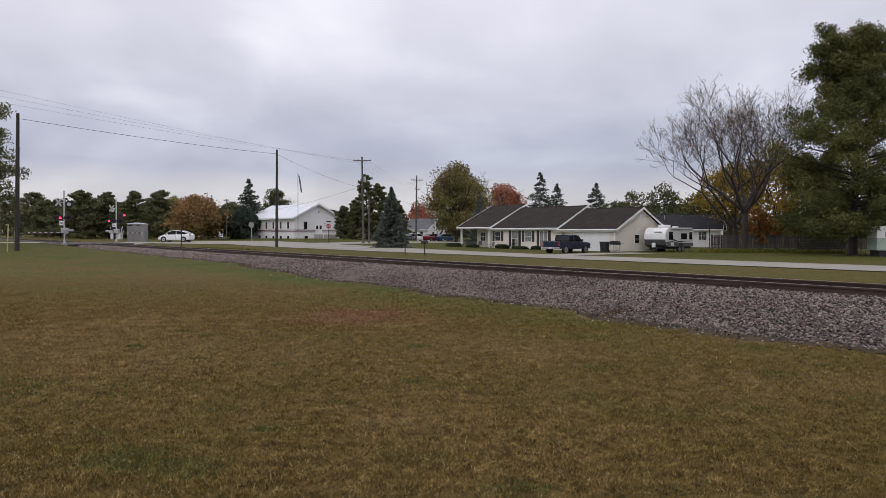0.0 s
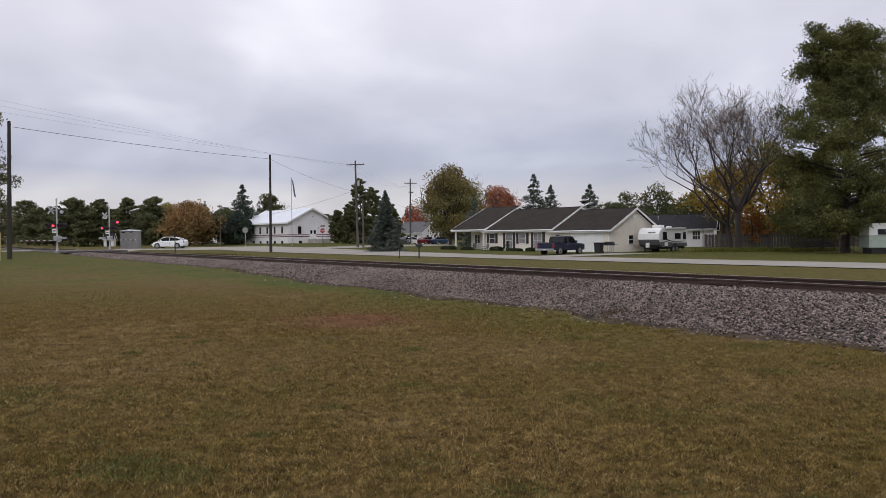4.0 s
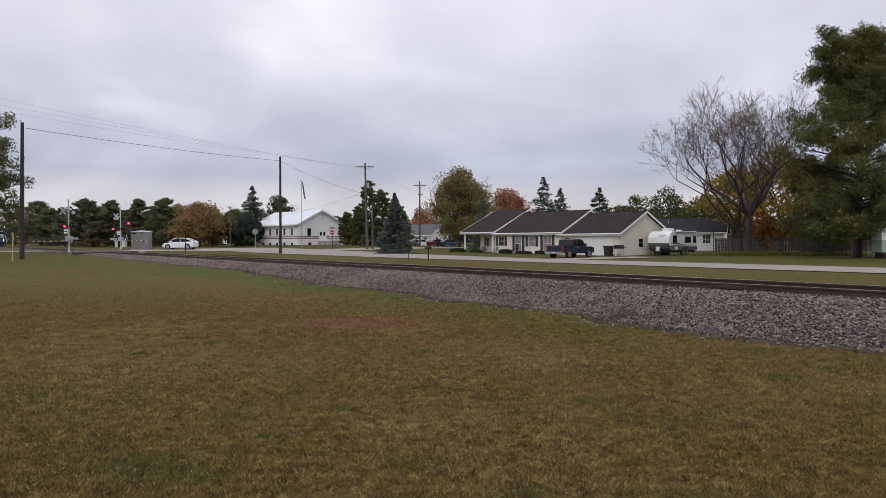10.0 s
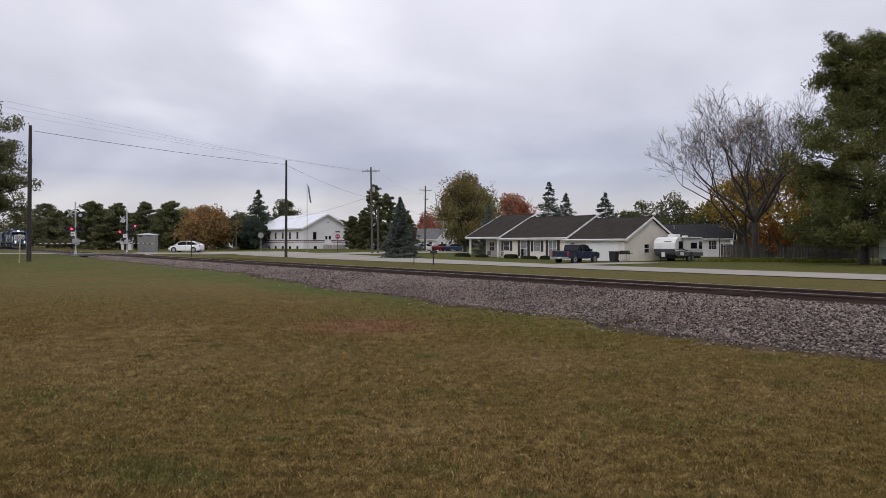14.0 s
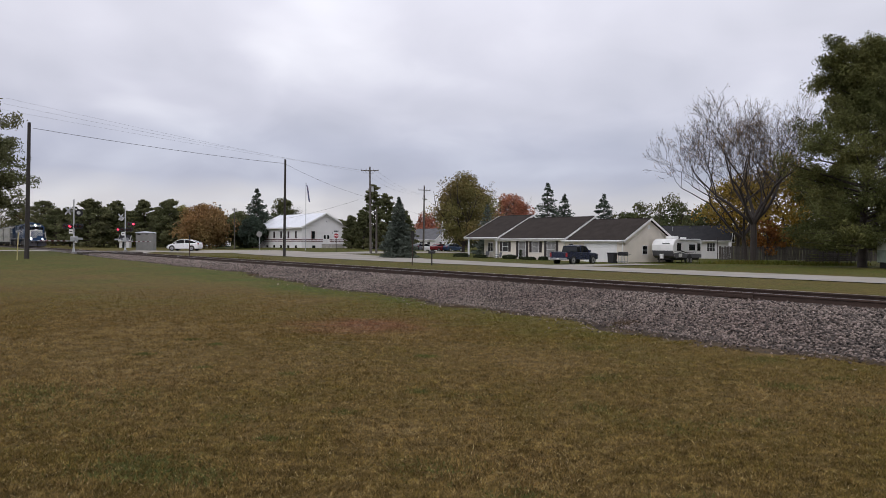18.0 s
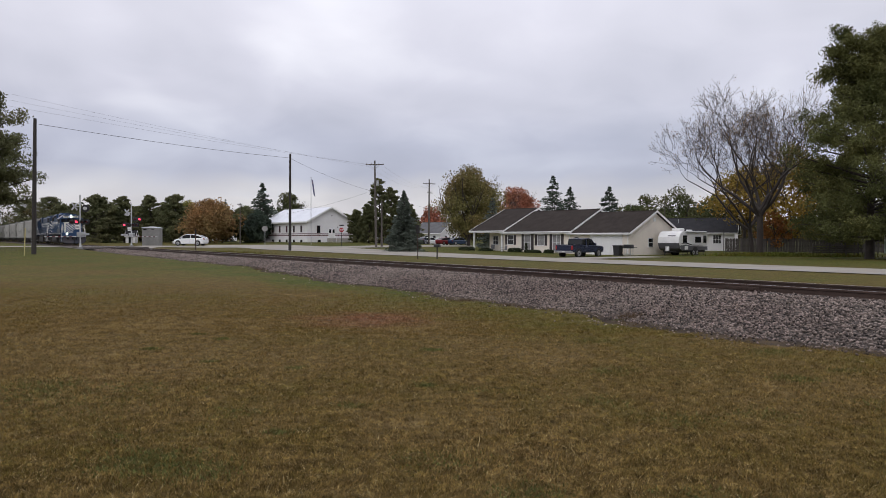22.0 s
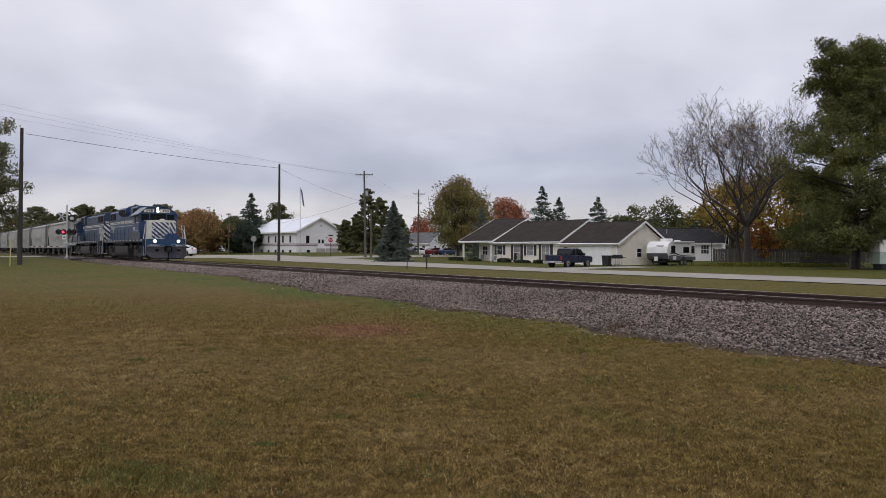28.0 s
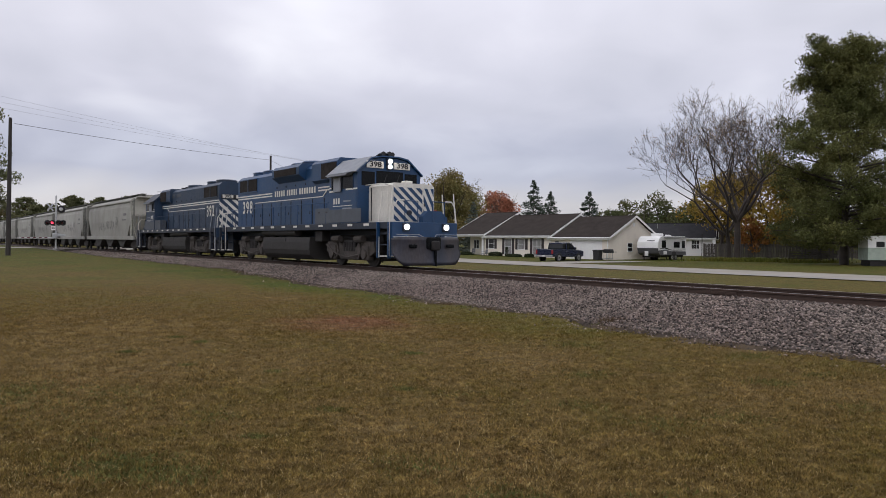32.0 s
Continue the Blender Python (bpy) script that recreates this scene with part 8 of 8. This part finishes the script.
# dark trees beyond the hall
for k, d, h, rx, seed in ((-0.106, 120.0, 10.8, 2.7, 61), (-0.137, 125.0, 5.6, 2.2, 62), (-0.088, 128.0, 9.8, 2.8, 63), (-0.121, 118.0, 6.4, 2.0, 64), (-0.152, 150.0, 6.0, 2.6, 68), (-0.064, 135.0, 7.6, 2.4, 69)):
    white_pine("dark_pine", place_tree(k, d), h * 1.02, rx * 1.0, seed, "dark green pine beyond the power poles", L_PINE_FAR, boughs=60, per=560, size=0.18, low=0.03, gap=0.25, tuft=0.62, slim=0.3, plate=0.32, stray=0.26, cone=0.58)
conifer("dark_spruce", place_tree(-0.269, 140.0), 11.6, 4.8, L_SPRUCE_DARK, 65, "dark pointed spruce beside the hall", rows=30, per=46, size=0.26)
leafy_tree("green_tree", place_tree(-0.2326, 152.0), 10.8, 3.0, 2.5, L_DKGREEN, M_BARK, 66, "round olive tree behind the hall", clumps=60, per=70, size=0.22, thin=0.15)
conifer("dark_spruce", place_tree(-0.3205, 150.0), 9.0, 2.2, L_SPRUCE_DARK, 67, "narrow dark spruce behind the maple", rows=24, per=20, size=0.26)
for k, d, h, rx, low, leaf, seed, lab in ((-0.343, 132.0, 8.3, 5.6, 0.2, L_BROWN, 71, "russet autumn maple across the road"), (-0.325, 140.0, 7.0, 3.2, 0.5, L_BROWN, 72, "rusty brown autumn tree across the road"), (-0.293, 138.0, 7.2, 3.0, 0.4, L_PINE_FAR, 73, "dark green tree beside the hall"), (-0.375, 160.0, 9.6, 3.4, 0.8, L_YGREEN, 74, "yellow topped tree behind the maples"), (-0.275, 134.0, 6.0, 2.6, 0.3, L_SPRUCE_DARK, 76, "dark green tree beside the hall"), (-0.44, 155.0, 7.0, 2.0, 0.3, L_YGREEN, 77, "low yellow green tree beyond the cabinet")):
    leafy_tree("autumn_tree", place_tree(k, d), h, rx, low, leaf, M_BARK, seed, lab, clumps=130, per=85, size=0.22)
for k, d, h, rx, seed in ((-0.39, 140.0, 9.4, 3.5, 81), (-0.425, 150.0, 9.8, 3.1, 82), (-0.463, 145.0, 9.2, 3.1, 83), (-0.502, 140.0, 9.1, 3.7, 84), (-0.53, 160.0, 8.6, 2.9, 85), (-0.565, 140.0, 8.6, 4.0, 86), (-0.60, 150.0, 8.3, 3.5, 87), (-0.69, 120.0, 7.2, 3.0, 89), (-0.405, 165.0, 8.3, 3.1, 90), (-0.445, 170.0, 8.3, 3.3, 91), (-0.483, 168.0, 8.8, 3.3, 92), (-0.55, 175.0, 9.2, 3.7, 93)):
    # clear of the line
    while -0.65 < k and d * (CA * k + SA) < TRACK_P + rx * 1.3 + 4.0:
        d, h, rx = d * 1.05, h * 1.05, rx * 1.04
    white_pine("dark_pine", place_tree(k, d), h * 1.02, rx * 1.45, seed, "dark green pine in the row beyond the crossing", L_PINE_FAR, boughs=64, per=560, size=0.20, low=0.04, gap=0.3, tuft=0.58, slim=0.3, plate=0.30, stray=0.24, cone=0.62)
# ragged tree at the left edge
white_pine("roadside_pine", place_tree(-0.667, 62.0), 14.6, 4.7, 95, "ragged pine with hanging tufts at the lawn edge", L_PINE_FAR, boughs=96, per=600, size=0.14, low=0.25, top=0.6, gap=0.25, tuft=0.9)

# far woods close the view
woods_rng = np.random.default_rng(77)
wc = []
for i in range(420):
    k = -0.95 + 1.95 * i / 420 + woods_rng.uniform(-0.003, 0.003)
    d = woods_rng.uniform(190, 260)
    h = woods_rng.uniform(3.4, 6.5) if k > -0.27 else woods_rng.uniform(6.0, 9.6)
    if k > -0.66 and d * (CA * k + SA) < 28:
        h *= 28 / (d * (CA * k + SA)) if k > -0.655 else 1.0
        d = min(480.0, 28 / (CA * k + SA))
    for j in range(3):
        wc.append((k * d + woods_rng.uniform(-2, 2), d, 0.6 + h * (0.35 + 0.55 * j / 2), 3.0 * woods_rng.uniform(0.7, 1.2), h * 0.35))
pts = clump_cloud(wc, 80, woods_rng)
L_WOODS = leaf_mat("far_woods_leaves", (0.040, 0.050, 0.026), (0.105, 0.070, 0.024))
tagged(new("far_woods", quad_mesh("far_woods", leaf_quads(pts, 0.5, woods_rng), L_WOODS)), "distant mixed autumn woods", "woods", kind="stuff")

# bushes along the front of the house
for u, v, rx, rz, seed in ((-22.3, -1.3, 0.95, 0.36, 1), (-18.9, -1.4, 0.78, 0.29, 2), (-14.3, -1.3, 0.75, 0.33, 3), (-11.5, -1.3, 0.8, 0.24, 4), (-9.4, -1.2, 0.5, 0.26, 5)):
    bush(local(HM, u, v, -0.02), rx, rz, 100 + seed, "dark clipped bush before the ranch house", n=2200)
topi = thing("potted_topiary", local(HM, -12.6, -1.3, 0.0), "narrow dark topiary of three balls", "bush")
nr = np.random.default_rng(7)
for z, r in ((0.35, 0.22), (0.78, 0.19), (1.12, 0.14)):
    u = nr.normal(size=(260, 3))
    u /= np.linalg.norm(u, axis=1)[:, None]
    under("leaf_ball", quad_mesh("leaf_ball", leaf_quads(u * r * 0.95 + np.array([0, 0, z]), 0.05, nr), L_BUSH), topi)
part("stem", rod(B(), (0, 0, 0), (0, 0, 1.1), 0.03), M_BARK, topi)
# tall weeds round the bare tree and along the verge
for k, d, n, seed in ((0.418, 70.5, 1500, 1), (0.44, 71.0, 1200, 2), (0.39, 71.5, 900, 6), (0.47, 70.0, 1000, 7), (0.52, 68.0, 900, 3), (-0.30, 68.0, 260, 4)):
    if n:
        wr = np.random.default_rng(200 + seed)
        x, y = spot(k, d)
        px, py = x + wr.normal(size=n) * 1.6, y + wr.normal(size=n) * 0.5
        p_, s_ = ps(px, py)
        z = ground_z(p_, s_)
        h = wr.uniform(0.12, 0.55, n) ** 1.2 * (0.6 if d < 69 and k < 0 else 1.0)
        a = wr.uniform(0, 6.28, n)
        v = np.empty((n, 3, 3))
        v[:, 0] = np.stack([px - 0.04 * np.cos(a), py - 0.04 * np.sin(a), z], -1)
        v[:, 1] = np.stack([px + 0.04 * np.cos(a), py + 0.04 * np.sin(a), z], -1)
        v[:, 2] = np.stack([px + wr.normal(size=n) * 0.12, py + wr.normal(size=n) * 0.12, z + h], -1)
        tagged(new("tall_weeds", tri_mesh("tall_weeds", v, M_GRASS_FAR)), "tall unmown weeds", "weeds", kind="stuff")

# ---- what moves ----
motions()
